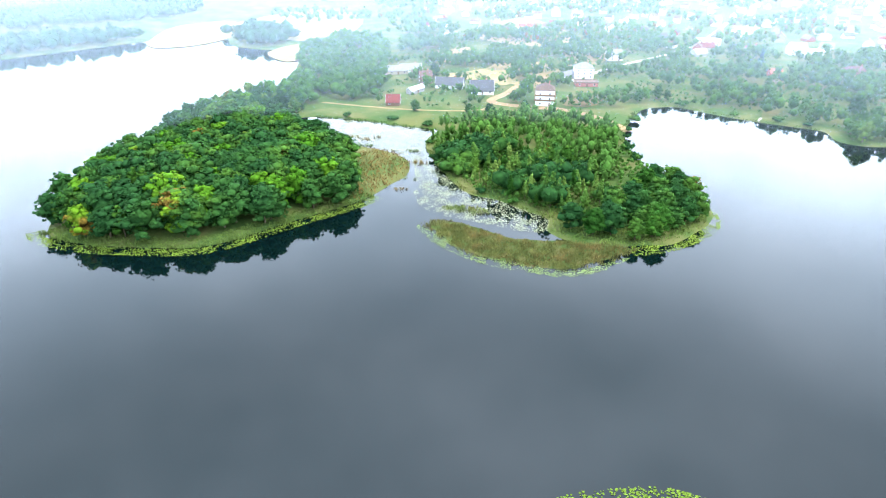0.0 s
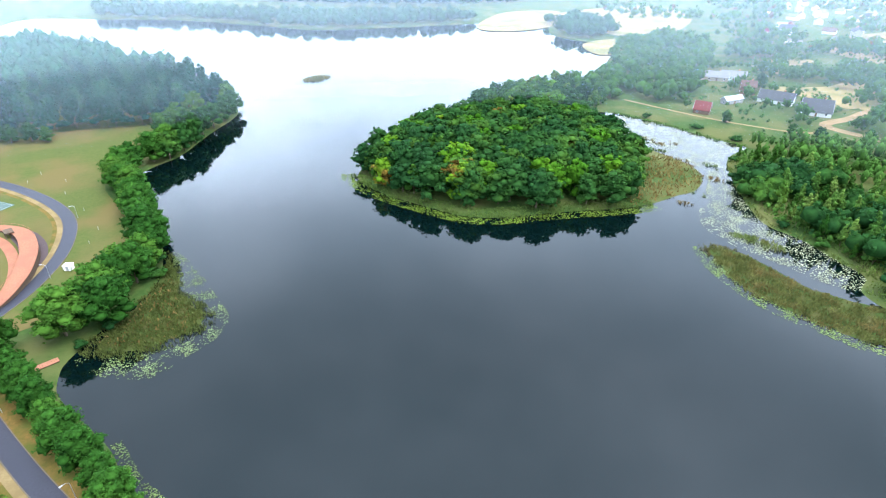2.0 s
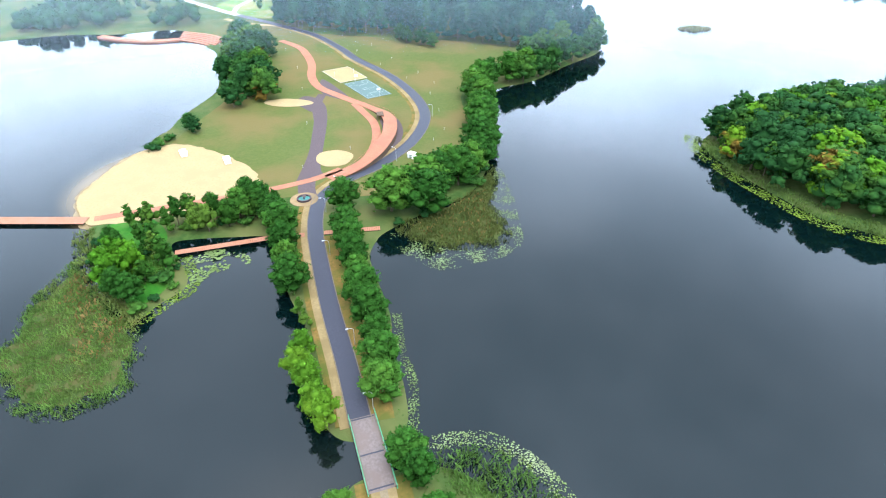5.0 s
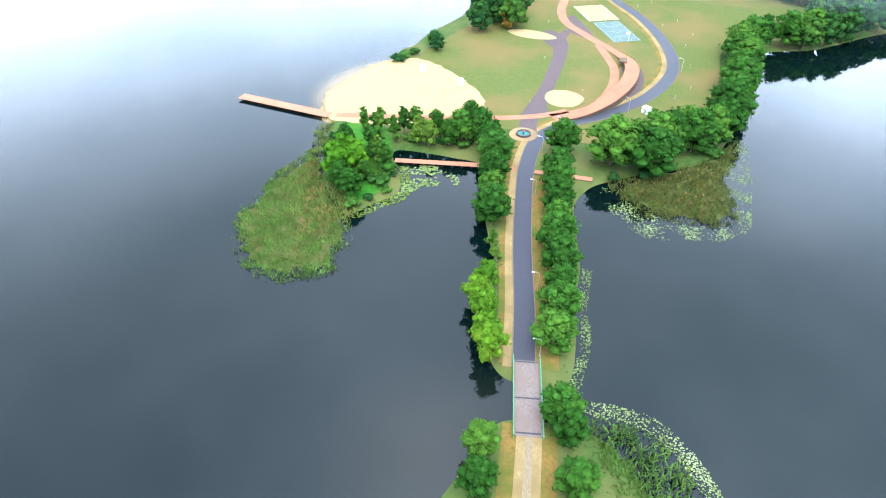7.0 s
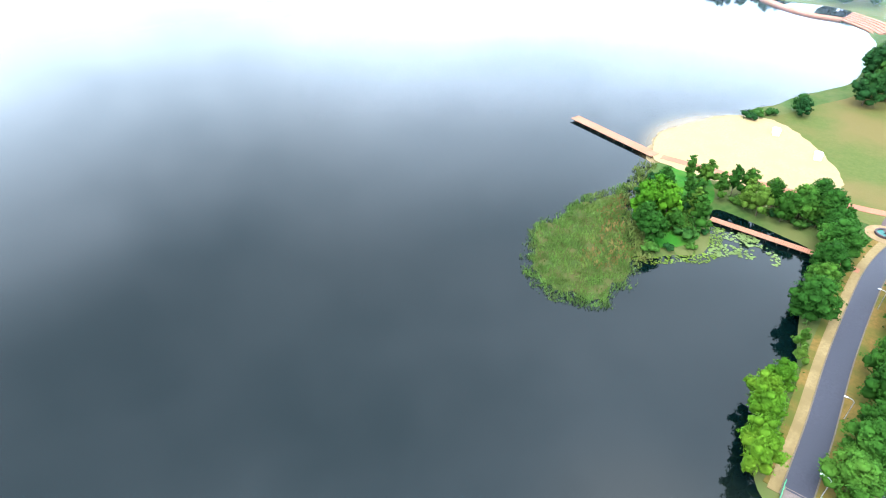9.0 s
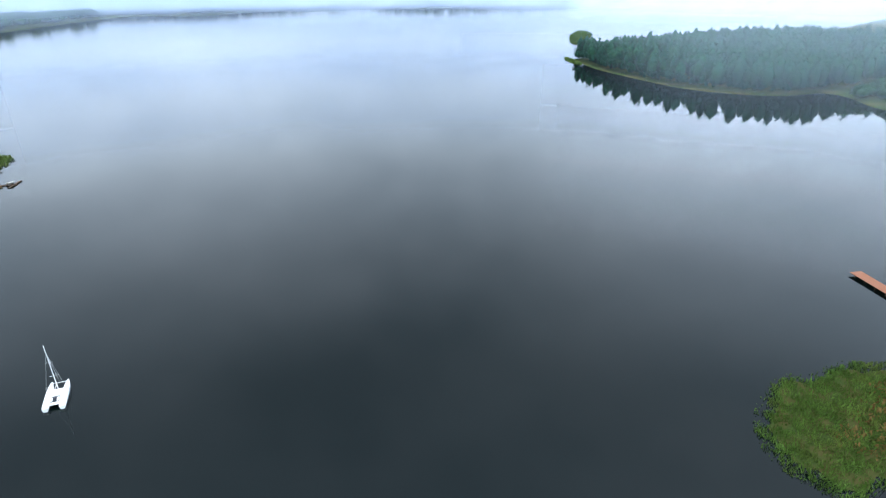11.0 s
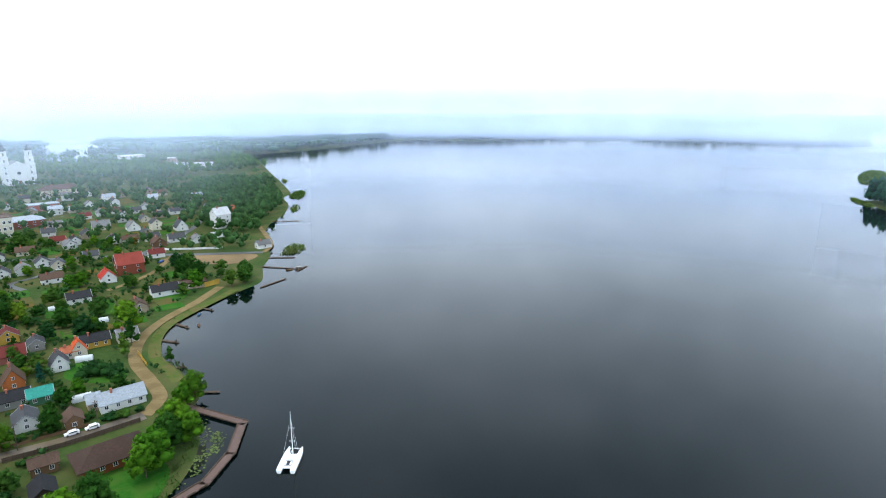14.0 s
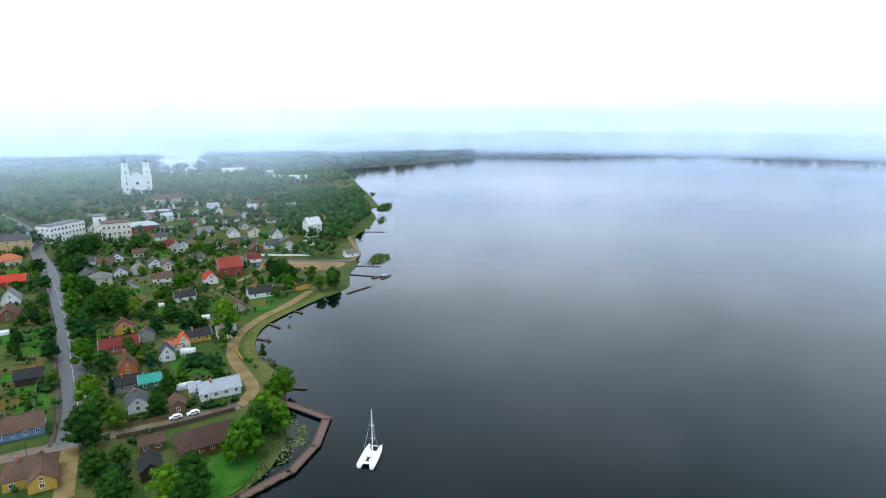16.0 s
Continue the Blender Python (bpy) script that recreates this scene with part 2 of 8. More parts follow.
LILY = foliage("water_lily_pads", (0.085, 0.135, 0.016), (0.12, 0.172, 0.026), (0.17, 0.21, 0.055), clump=3.0)
MIDLILY = foliage("pale_green_lily_pads", (0.11, 0.155, 0.05), (0.16, 0.205, 0.085), (0.24, 0.27, 0.15), clump=3.0)
PALELILY = foliage("silvery_lily_pads", (0.22, 0.245, 0.145), (0.28, 0.30, 0.19), (0.34, 0.345, 0.235), clump=3.0)
# paled tone: part of the haze over the town is put into this colour
TOWNLEAF = foliage("pale_green_leaves", (0.030, 0.082, 0.024), (0.050, 0.116, 0.032), (0.090, 0.160, 0.044), through_light=0.32)
BRIGHT = foliage("fresh_green_leaves", (0.035, 0.11, 0.007), (0.055, 0.14, 0.008), (0.085, 0.17, 0.010), (0.13, 0.085, 0.015), 0.08, through_light=0.2)
REEDMAT = surface("reed_litter", (0.018, 0.036, 0.008), (0.042, 0.064, 0.014), 0.5, 0.95, 0.5, (0.052, 0.050, 0.016), 4)
VERGE = surface("worn_brown_verge", (0.075, 0.060, 0.014), (0.15, 0.088, 0.026), 0.8, 0.95, 0.3, (0.06, 0.066, 0.013), 6)
import itertools

from mathutils.geometry import delaunay_2d_cdt


# ---------------------------------------------------------------- geometry helpers
GZ = 0.6   # level of the land above the lake


def part(name, bm, material, parent, label=""):
    me = bpy.data.meshes.new(name)
    bm.to_mesh(me)
    bm.free()
    me.materials.append(material)
    ob = new(name, me)
    ob.parent = parent
    if label:
        tagged(ob, label)
    return ob


def arrays(name, verts, faces, material, parent=None, smooth=False):
    me = bpy.data.meshes.new(name)
    me.from_pydata([tuple(v) for v in verts], [], [tuple(int(i) for i in f) for f in faces])
    me.materials.append(material)
    if smooth:
        me.shade_smooth()
    ob = new(name, me)
    ob.parent = parent
    return ob


def thing(name, x, y, z=GZ, turn=0.0):
    e = new(name)
    e.empty_display_size = 0.5
    e.matrix_basis = pose(x, y, z, 0, 0, turn)
    return e


def spline(points, sub=5, closed=True):
    p = np.array(points, float)
    n = len(p)
    out = []
    for i in range(n if closed else n - 1):
        if closed:
            a, b, c, d = p[i - 1], p[i], p[(i + 1) % n], p[(i + 2) % n]
        else:
            a, b, c, d = p[max(i - 1, 0)], p[i], p[i + 1], p[min(i + 2, n - 1)]
        for k in range(sub):
            t = k / sub
            out.append(0.5 * (2 * b + (c - a) * t + (2 * a - 5 * b + 4 * c - d) * t * t + (3 * b - a - 3 * c + d) * t ** 3))
    if not closed:
        out.append(p[-1])
    return np.array(out)


def inside(ring, xy):
    x, y = xy[:, 0], xy[:, 1]
    hit = np.zeros(len(xy), bool)
    a = ring
    b = np.roll(ring, -1, axis=0)
    for (x0, y0), (x1, y1) in zip(a, b):
        if y0 == y1:
            continue
        hit ^= ((y0 > y) != (y1 > y)) & (x < (x1 - x0) * (y - y0) / (y1 - y0) + x0)
    return hit


def edge_distance(ring, xy):
    best = np.full(len(xy), 1e9)
    a = ring
    b = np.roll(ring, -1, axis=0)
    for p, q in zip(a, b):
        d = q - p
        t = np.clip(((xy - p) @ d) / max(d @ d, 1e-9), 0, 1)
        best = np.minimum(best, np.hypot(*(xy - p - t[:, None] * d).T))
    return best


def area(ring):
    x, y = ring.T
    return 0.5 * np.sum(x * np.roll(y, -1) - np.roll(x, -1) * y)


def plate(name, ring, z, material, depth=0.15, rise=0.0):
    """A slab with the outline ring; its top lies at z."""
    if area(ring) < 0:
        ring = ring[::-1]
    bm = bmesh.new()
    top = [bm.verts.new((x, y, z)) for x, y in ring]
    low = [bm.verts.new((x, y, z - depth)) for x, y in ring]
    n = len(ring)
    for i in range(n):
        bm.faces.new((low[i], low[(i + 1) % n], top[(i + 1) % n], top[i]))
    from_fill = bmesh.ops.triangle_fill(bm, use_beauty=True, edges=[e for e in bm.edges if e.verts[0].co.z > z - 0.01 and e.verts[1].co.z > z - 0.01], normal=(0, 0, 1))
    me = bpy.data.meshes.new(name)
    bm.to_mesh(me)
    bm.free()
    me.materials.append(material)
    return new(name, me)


def sides(line, w):
    """Left and right edges of a band of width w (a number or one for each point) along an open line."""
    d = np.gradient(line, axis=0)
    d /= np.linalg.norm(d, axis=1)[:, None]
    nrm = np.stack([-d[:, 1], d[:, 0]], 1)
    w = np.broadcast_to(np.asarray(w, float), len(line))[:, None] / 2
    return line + nrm * w, line - nrm * w


def ribbon(name, line, w, z, material, depth=0.12, parent=None):
    """A road or path: a slab along an open line; z may change along it."""
    a, b = sides(line, w)
    n = len(line)
    z = np.broadcast_to(np.asarray(z, float), n)
    v = []
    for i in range(n):
        v += [(*a[i], z[i]), (*b[i], z[i]), (*b[i], z[i] - depth), (*a[i], z[i] - depth)]
    f = []
    for i in range(n - 1):
        o, p = 4 * i, 4 * i + 4
        for k in range(4):
            f.append((o + k, o + (k + 1) % 4, p + (k + 1) % 4, p + k))
    f += [(3, 2, 1, 0), (4 * n - 4, 4 * n - 3, 4 * n - 2, 4 * n - 1)]
    f = [tuple(reversed(q)) for q in f]
    return arrays(name, v, f, material, parent)


def box(bm, x0, y0, z0, x1, y1, z1):
    v = [bm.verts.new(c) for c in ((x0, y0, z0), (x1, y0, z0), (x1, y1, z0), (x0, y1, z0), (x0, y0, z1), (x1, y0, z1), (x1, y1, z1), (x0, y1, z1))]
    for f in ((3, 2, 1, 0), (4, 5, 6, 7), (0, 1, 5, 4), (1, 2, 6, 5), (2, 3, 7, 6), (3, 0, 4, 7)):
        bm.faces.new([v[i] for i in f])


def rod(bm, a, b, r0, r1, n=7):
    a, b = Vector(a), Vector(b)
    q = (b - a).to_track_quat("Z", "Y")
    rings = []
    for c, r in ((a, r0), (b, r1)):
        rings.append([bm.verts.new(c + q @ Vector((r * math.cos(2 * math.pi * k / n), r * math.sin(2 * math.pi * k / n), 0))) for k in range(n)])
    for k in range(n):
        bm.faces.new((rings[0][k], rings[0][(k + 1) % n], rings[1][(k + 1) % n], rings[1][k]))
    bm.faces.new(rings[0][::-1])
    bm.faces.new(rings[1])


def scatter(ring, step, rng, jitter=0.4, shrink=0.0):
    lo, hi = ring.min(0), ring.max(0)
    gx, gy = np.meshgrid(np.arange(lo[0], hi[0], step), np.arange(lo[1], hi[1], step * 0.87))
    gx[1::2] += step / 2
    xy = np.stack([gx.ravel(), gy.ravel()], 1)
    xy += rng.uniform(-jitter, jitter, xy.shape) * step
    xy = xy[inside(ring, xy)]
    if shrink > 0 and len(xy):
        xy = xy[edge_distance(ring, xy) > shrink]
    return xy


# ---------------------------------------------------------------- shores (plan in metres)
PARK_EAST = [(-86, 14), (-100, 15), (-109, 13), (-123, 14), (-142, 11), (-151, 10), (-158, 12), (-164, 16), (-174, 30), (-184, 46), (-204, 57), (-239, 67), (-260, 71),
             (-281, 70), (-292, 85), (-299, 102), (-321, 127), (-341, 152), (-359, 162), (-390, 170), (-424, 165), (-495, 154), (-582, 144), (-640, 122), (-720, 108), (-800, 110)]
NORTH_FAR = [(-855, 150), (-800, 212), (-725, 278), (-643, 318), (-570, 350), (-533, 400), (-485, 490), (-462, 540), (-435, 558), (-420, 556), (-404, 534), (-380, 508), (-345, 500), (-320, 506), (-303, 503),
             (-277, 452), (-250, 398), (-246, 374), (-255, 350)]
ISLAND_SHORE = [(-243, 312), (-252, 270), (-242, 238), (-240, 199), (-230, 176), (-223, 160), (-214, 150), (-205, 148), (-190, 148), (-167, 153), (-150, 159), (-140, 169), (-132, 182), (-122, 197),
                (-112, 211), (-106, 224), (-103, 238), (-100, 250), (-105, 266), (-116, 276), (-135, 281), (-150, 283), (-171, 291), (-192, 301)]
EAST_SHORE = [(-200, 311), (-189, 323), (-154, 324), (-127, 321), (-108, 321), (-108, 300), (-96, 276), (-77, 250), (-65, 238), (-51, 235), (-37, 228), (-27, 223), (-25, 212), (-14, 206), (0, 207), (12, 212), (22, 216),
              (31, 229), (37, 241), (38, 252), (33, 268), (20, 282), (8, 300), (-1, 330), (-2, 362), (4, 396), (15, 408), (28, 412), (48, 402), (70, 394), (91, 389), (107, 384), (110, 369), (122, 363), (150, 366)]
NEAR_SHORE = [(200, 345), (260, 290), (285, 200), (250, 120), (170, 80), (90, 74), (45, 78), (22, 84), (6, 78), (-15, 60), (-40, 45), (-60, 34), (-72, 27), (-77, 19), (-77, 11),
              (-75, 3), (-69, 0), (-58, -4), (-40, -12), (-10, -28), (30, -50), (58, -76)]
TOWN_SHORE = [(71, -96), (71, -106), (70, -116), (72, -127), (76, -136), (84, -146), (88, -160), (97, -169), (108, -179), (118, -186), (127, -198), (132, -215), (130, -227), (126, -241), (121, -261), (117, -279),
              (127, -305), (131, -325), (141, -349), (160, -390), (169, -421), (173, -459), (184, -501), (205, -545), (208, -572), (250, -655), (294, -736), (371, -882), (426, -982)]
SOUTH_FAR = [(361, -1087), (223, -1390), (55, -1385), (-145, -1560), (-348, -1640), (-380, -1455), (-614, -1463), (-836, -1510), (-1147, -2000), (-1900, -2200), (-2300, -1900), (-1900, -1300), (-1000, -800), (-600, -640), (-400, -590)]
WEST_SHORE = [(-345, -588), (-336, -556), (-330, -517), (-335, -463), (-345, -412), (-365, -381), (-399, -358), (-438, -358), (-440, -335), (-428, -307), (-426, -286), (-406, -248), (-414, -210), (-426, -172), (-424, -135), (-431, -108),
              (-420, -90), (-405, -83), (-386, -76), (-371, -68), (-354, -67), (-338, -62), (-320, -59), (-304, -58), (-290, -62), (-272, -68), (-258, -70), (-250, -74)]
PARK_WEST = [(-243, -74), (-234, -73), (-217, -79), (-203, -82), (-190, -82), (-184, -78), (-175, -76), (-163, -72), (-150, -66), (-138, -58), (-131, -51), (-137, -46), (-143, -41), (-150, -42), (-158, -46),
             (-164, -49), (-167.6, -48), (-168, -39), (-167.4, -30), (-165.8, -21), (-154, -18), (-140, -14), (-128, -10), (-120, -7), (-109, -6), (-95, -4), (-89, -2), (-85, 3)]
LAKE = spline(PARK_EAST + NORTH_FAR + ISLAND_SHORE + EAST_SHORE + NEAR_SHORE + TOWN_SHORE + SOUTH_FAR + WEST_SHORE + PARK_WEST, 4)
BACK_LAKE = spline([(610, -880), (740, -873), (940, -1130), (1250, -1400), (1150, -1650), (860, -1330)], 5)


def build_ground():
    rings = [LAKE, BACK_LAKE]
    pts, edges = [], []

    def loop(r):
        o = len(pts)
        pts.extend(Vector(p) for p in r)
        edges.extend((o + i, o + (i + 1) % len(r)) for i in range(len(r)))
    for r in rings:
        loop(r)
    for r in rings:
        a = r if area(r) > 0 else r[::-1]
        d = np.roll(a, -1, axis=0) - np.roll(a, 1, axis=0)
        d /= np.linalg.norm(d, axis=1)[:, None]
        out = np.stack([d[:, 1], -d[:, 0]], 1)
        for off in (2.2, -4.0):
            pts.extend(Vector(p) for p in a + out * off)
    for x in np.linspace(-4400, 4400, 23):
        for y in np.linspace(-4400, 4400, 23):
            pts.append(Vector((x, y)))
    v, _, f, _, _, _ = delaunay_2d_cdt(pts, edges, [], 0, 0.01)
    xy = np.array([(p.x, p.y) for p in v])
    wet = inside(LAKE, xy) | inside(BACK_LAKE, xy)
    d = np.minimum(edge_distance(LAKE, xy), edge_distance(BACK_LAKE, xy))
    z = np.where(wet, np.maximum(-1.5, -0.3 * d), np.minimum(GZ, 0.27 * d))
    g = arrays("ground", np.column_stack([xy, z]), f, LAND, smooth=True)
    tagged(g, "rough green and straw-coloured lakeside land", "ground", kind="structure")


build_ground()
n_side = 4500
me = bpy.data.meshes.new("water")
me.from_pydata([(-n_side, -n_side, 0), (n_side, -n_side, 0), (n_side, n_side, 0), (-n_side, n_side, 0)], [], [(0, 1, 2, 3)])
me.materials.append(WATER)
tagged(new("water", me), "still dark grey lake water mirroring the clouds", "water", kind="structure")


# ---------------------------------------------------------------- trees
def unit_rows(a):
    return a / np.linalg.norm(a, axis=-1, keepdims=True)


def leaf_cards(rng, lobes, cards, size, flat=0.36):
    """Leaf clumps in small tufts on the skin of the lobes (centre and radii each). Returns verts and faces."""
    lb = np.array(lobes, float)
    weights = lb[:, 3] * lb[:, 4]
    tufts = max(len(lb) * 3, cards // 8)
    c = lb[rng.choice(len(lb), tufts, p=weights / weights.sum())]
    d = rng.normal(size=(tufts, 3))
    d[:, 2] += 0.45
    d = unit_rows(d)
    d[:, 2] = np.where(d[:, 2] < -0.5, -d[:, 2], d[:, 2])
    heart = c[:, :3] + d * rng.uniform(0.72, 1.04, (tufts, 1)) * c[:, [3, 3, 4]]
    own = rng.integers(0, tufts, cards)
    e = rng.normal(size=(cards, 3)) + d[own] * 0.9
    e[:, 2] += 0.25
    e = unit_rows(e)
    reach = c[own, 3:4] * rng.uniform(0.1, 0.34, (cards, 1))
    p = heart[own] + e * reach
    nrm = unit_rows(e * (1 - flat) + d[own] * 0.25 + rng.normal(size=(cards, 3)) * flat * 0.8)
    t = unit_rows(np.cross(nrm, rng.normal(size=(cards, 3))))
    b = np.cross(nrm, t)
    s = size * rng.uniform(0.55, 1.3, (cards, 1))
    v = np.stack([p - t * s * 0.5 - b * s * 0.3, p + t * s * 0.5 - b * s * 0.3 - nrm * s * 0.1, p + b * s * 0.6 - nrm * s * 0.15], 1).reshape(-1, 3)
    return v, np.arange(3 * cards).reshape(-1, 3)


def ball():
    bm = bmesh.new()
    bmesh.ops.create_icosphere(bm, subdivisions=1, radius=1.0)
    bm.verts.index_update()
    v = np.array([tuple(p.co) for p in bm.verts])
    f = np.array([tuple(q.index for q in face.verts) for face in bm.faces])
    bm.free()
    return v, f


BALL_V, BALL_F = ball()


def cores(lobes, k=0.8):
    lb = np.array(lobes, float)
    v = lb[:, None, :3] + BALL_V[None] * lb[:, None, [3, 3, 4]] * k
    f = BALL_F[None] + (np.arange(len(lb)) * len(BALL_V))[:, None, None]
    return v.reshape(-1, 3), f.reshape(-1, 3)


def mesh_of(name, verts, quads, tris, material):
    """A mesh from arrays of vertices, four-sided and three-sided faces."""
    me = bpy.data.meshes.new(name)
    quads, tris = np.asarray(quads, np.int32).reshape(-1, 4), np.asarray(tris, np.int32).reshape(-1, 3)
    me.vertices.add(len(verts))
    me.vertices.foreach_set("co", np.asarray(verts, np.float32).ravel())
    me.loops.add(quads.size + tris.size)
    me.loops.foreach_set("vertex_index", np.concatenate([quads.ravel(), tris.ravel()]))
    me.polygons.add(len(quads) + len(tris))
    me.polygons.foreach_set("loop_start", np.concatenate([np.arange(len(quads)) * 4, quads.size + np.arange(len(tris)) * 3]).astype(np.int32))
    me.update(calc_edges=True)
    me.materials.append(material)
    return me


def many_crowns(name, places, make_lobes, cards, size, flat, core_scale, leaf, rng):
    vs, ts, o = [], [], 0
    for x, y in places:
        lobes = make_lobes()
        v, q = leaf_cards(rng, lobes, cards, size, flat)
        cv, cf = cores(lobes[:1], core_scale)
        both = np.vstack([v, cv]) + np.array([x, y, GZ])
        vs.append(both)
        ts.append(q + o)
        ts.append(cf + o + len(v))
        o += len(both)
    return new(name, mesh_of(name, np.vstack(vs), [], np.vstack(ts), leaf))


def crown_lobes(rng, shape, n):
    """Lobes of a crown that is about 10 m high above ground level and 3.6 m in radius."""
    lobes = []
    for i in range(n):
        a = i * 2.4 + rng.uniform(-0.4, 0.4)
        u = (i + 0.5) / n
        if shape == "round":
            z = 1.5 + 7.6 * u
            rad = 2.5 * math.sin(math.pi * min(1, 0.18 + 0.75 * u)) * rng.uniform(0.75, 1.15)
            r = rng.uniform(1.15, 1.75) * (1.1 - 0.3 * u) * (0.82 if n > 15 else 1.0)
            lobes.append((rad * math.cos(a), rad * math.sin(a), z, r, r * 0.9))
        elif shape == "tall":
            z = 2.2 + 7.2 * u
            rad = 1.15 * (1.1 - u) * rng.uniform(0.7, 1.3)
            r = rng.uniform(0.8, 1.25) * (1.15 - 0.6 * u)
            lobes.append((rad * math.cos(a), rad * math.sin(a), z, r, r * 1.25))
        elif shape == "pine":
            z = 1.6 + 7.8 * u
            rad = 1.7 * (1.15 - u) * rng.uniform(0.7, 1.3)
            r = rng.uniform(0.85, 1.3) * (1.2 - 0.65 * u)
            lobes.append((rad * math.cos(a), rad * math.sin(a), z, r, r * 0.7))
        elif shape == "spruce":
            z = 1.2 + 8.3 * u
            rad = 1.3 * (1.05 - u)
            r = 0.35 + 1.3 * (1 - u)
            lobes.append((rad * 0.4 * math.cos(a), rad * 0.4 * math.sin(a), z, r, 0.75))
        elif shape == "bush":
            rad = 2.2 * math.sqrt(u)
            r = rng.uniform(1.0, 1.6)
            lobes.append((rad * math.cos(a), rad * math.sin(a), 0.9 + rng.uniform(0, 1.4), r, r * 0.85))
    lobes.append({"round": (0, 0, 5.6, 2.6, 3.5), "tall": (0, 0, 5.2, 1.1, 3.8), "pine": (0, 0, 5.6, 1.4, 3.6), "spruce": (0, 0, 5.0, 0.9, 4.0), "bush": (0, 0, 1.3, 2.0, 1.5)}[shape])
    return lobes


def tree(name, label, shape, leaf, seed, lobes, cards, size, category="tree"):
    rng = np.random.default_rng(seed)
    root = thing(name, 0, 0, -200)
    lb = crown_lobes(rng, shape, lobes)
    v, f = leaf_cards(rng, lb, cards, size)
    cv, cf = cores(lb)
    new("crown", mesh_of("crown", np.vstack([v, cv]), [], np.vstack([f, cf + len(v)]), leaf)).parent = root
    bm = bmesh.new()
    top = 1.2 if shape == "bush" else 6.5
    base = {"tall": 0.11, "bush": 0.1, "pine": 0.1, "spruce": 0.1}.get(shape, 0.2)
    rod(bm, (0, 0, -0.3), (0.05, 0, top * 0.45), base, base * 0.75, 6)
    rod(bm, (0.05, 0, top * 0.45), (0, 0.08, top), base * 0.75, base * 0.3, 6)
    for k in range(3):
        a = k * 2.1 + seed
        rod(bm, (0, 0, top * (0.42 + 0.1 * k)), (1.5 * math.cos(a) * (0.5 if shape == "tall" else 1), 1.5 * math.sin(a), top * (0.65 + 0.1 * k)), base * 0.45, base * 0.15, 5)
    part("trunk", bm, BARK, root)
    tagged(root, label, category)
    return root


KINDS = {}


def kind_of_tree(key, name, label, shape, leaf, count, lobes, cards, size, category="tree"):
    KINDS[key] = [tree(name, label, shape, leaf, 17 * len(KINDS) + k, lobes, cards, size, category) for k in range(count)]


kind_of_tree("avenue", "avenue_tree", "leafy green roadside tree with a dense rounded crown", "round", AVENUE, 4, 24, 3000, 0.34)
kind_of_tree("lime", "lime_tree", "bright yellow-green leafy tree with a loose crown", "round", LIME, 2, 11, 1700, 0.38)
kind_of_tree("oak", "broadleaf_tree", "green broadleaf tree with a rounded crown", "round", LEAF, 6, 14, 900, 0.62)
kind_of_tree("bright", "yellow_green_tree", "light yellow-green broadleaf tree among darker trees", "round", BRIGHT, 2, 13, 900, 0.6)
kind_of_tree("birch", "slender_tree", "slender light green birch or alder tree", "tall", BIRCH, 4, 9, 500, 0.56)
kind_of_tree("young", "young_alder", "slender upright light green young alder", "tall", YOUNG, 4, 9, 460, 0.52)
kind_of_tree("pine", "pine_tree", "tall dark green pine tree", "pine", NEEDLE, 4, 11, 520, 0.6)
kind_of_tree("spruce", "spruce_tree", "dark narrow conical spruce tree", "spruce", NEEDLE, 1, 10, 520, 0.6)
kind_of_tree("bush", "bush", "low rounded green bush", "bush", LEAF, 3, 6, 300, 0.46, "bush")
kind_of_tree("garden", "garden_tree", "small green garden tree with a rounded crown", "round", BIRCH, 4, 10, 620, 0.6)


def plant(key, x, y, height, wide=1.0, group="", z=GZ, rng=random):
    """One tree of the kind, of that height; the pattern trees take the first places."""
    i = rng.randrange(len(KINDS[key]))
    src = KINDS[key][i]
    s = height / (3.4 if key == "bush" else 10.0)
    m = pose(x, y, z, 0, 0, rng.uniform(0, 360)) @ Matrix.Diagonal((s * wide, s * wide, s, 1))
    if (key, i) not in FIRST:
        FIRST[key, i] = list(src.children)
        ob = src
    else:
        ob = src.copy()
        scene.collection.objects.link(ob)
        for child in FIRST[key, i]:
            c = child.copy()
            scene.collection.objects.link(c)
            c.parent = ob
    ob.matrix_basis = m
    if group:
        tagged(ob, group=group)
    return ob


FIRST = {}


def wood(ring, step, mix, low, high, group, seed, shrink=1.0, wide=(0.9, 1.25), dome=0.0):
    """A wood: single trees over the area of a ring; mix gives the kinds. dome lifts the middle."""
    rng = np.random.default_rng(seed)
    rnd = random.Random(seed)
    xy = scatter(ring, step, rng, 0.36, shrink)
    far = edge_distance(ring, xy) if len(xy) else []
    keys = [k for k, n in mix for _ in range(n)]
    for (x, y), d in zip(xy, far):
        h = rnd.uniform(low, high) + dome * min(1.0, d / 30.0)
        plant(rnd.choice(keys), x, y, h, rnd.uniform(*wide), group, rng=rnd)


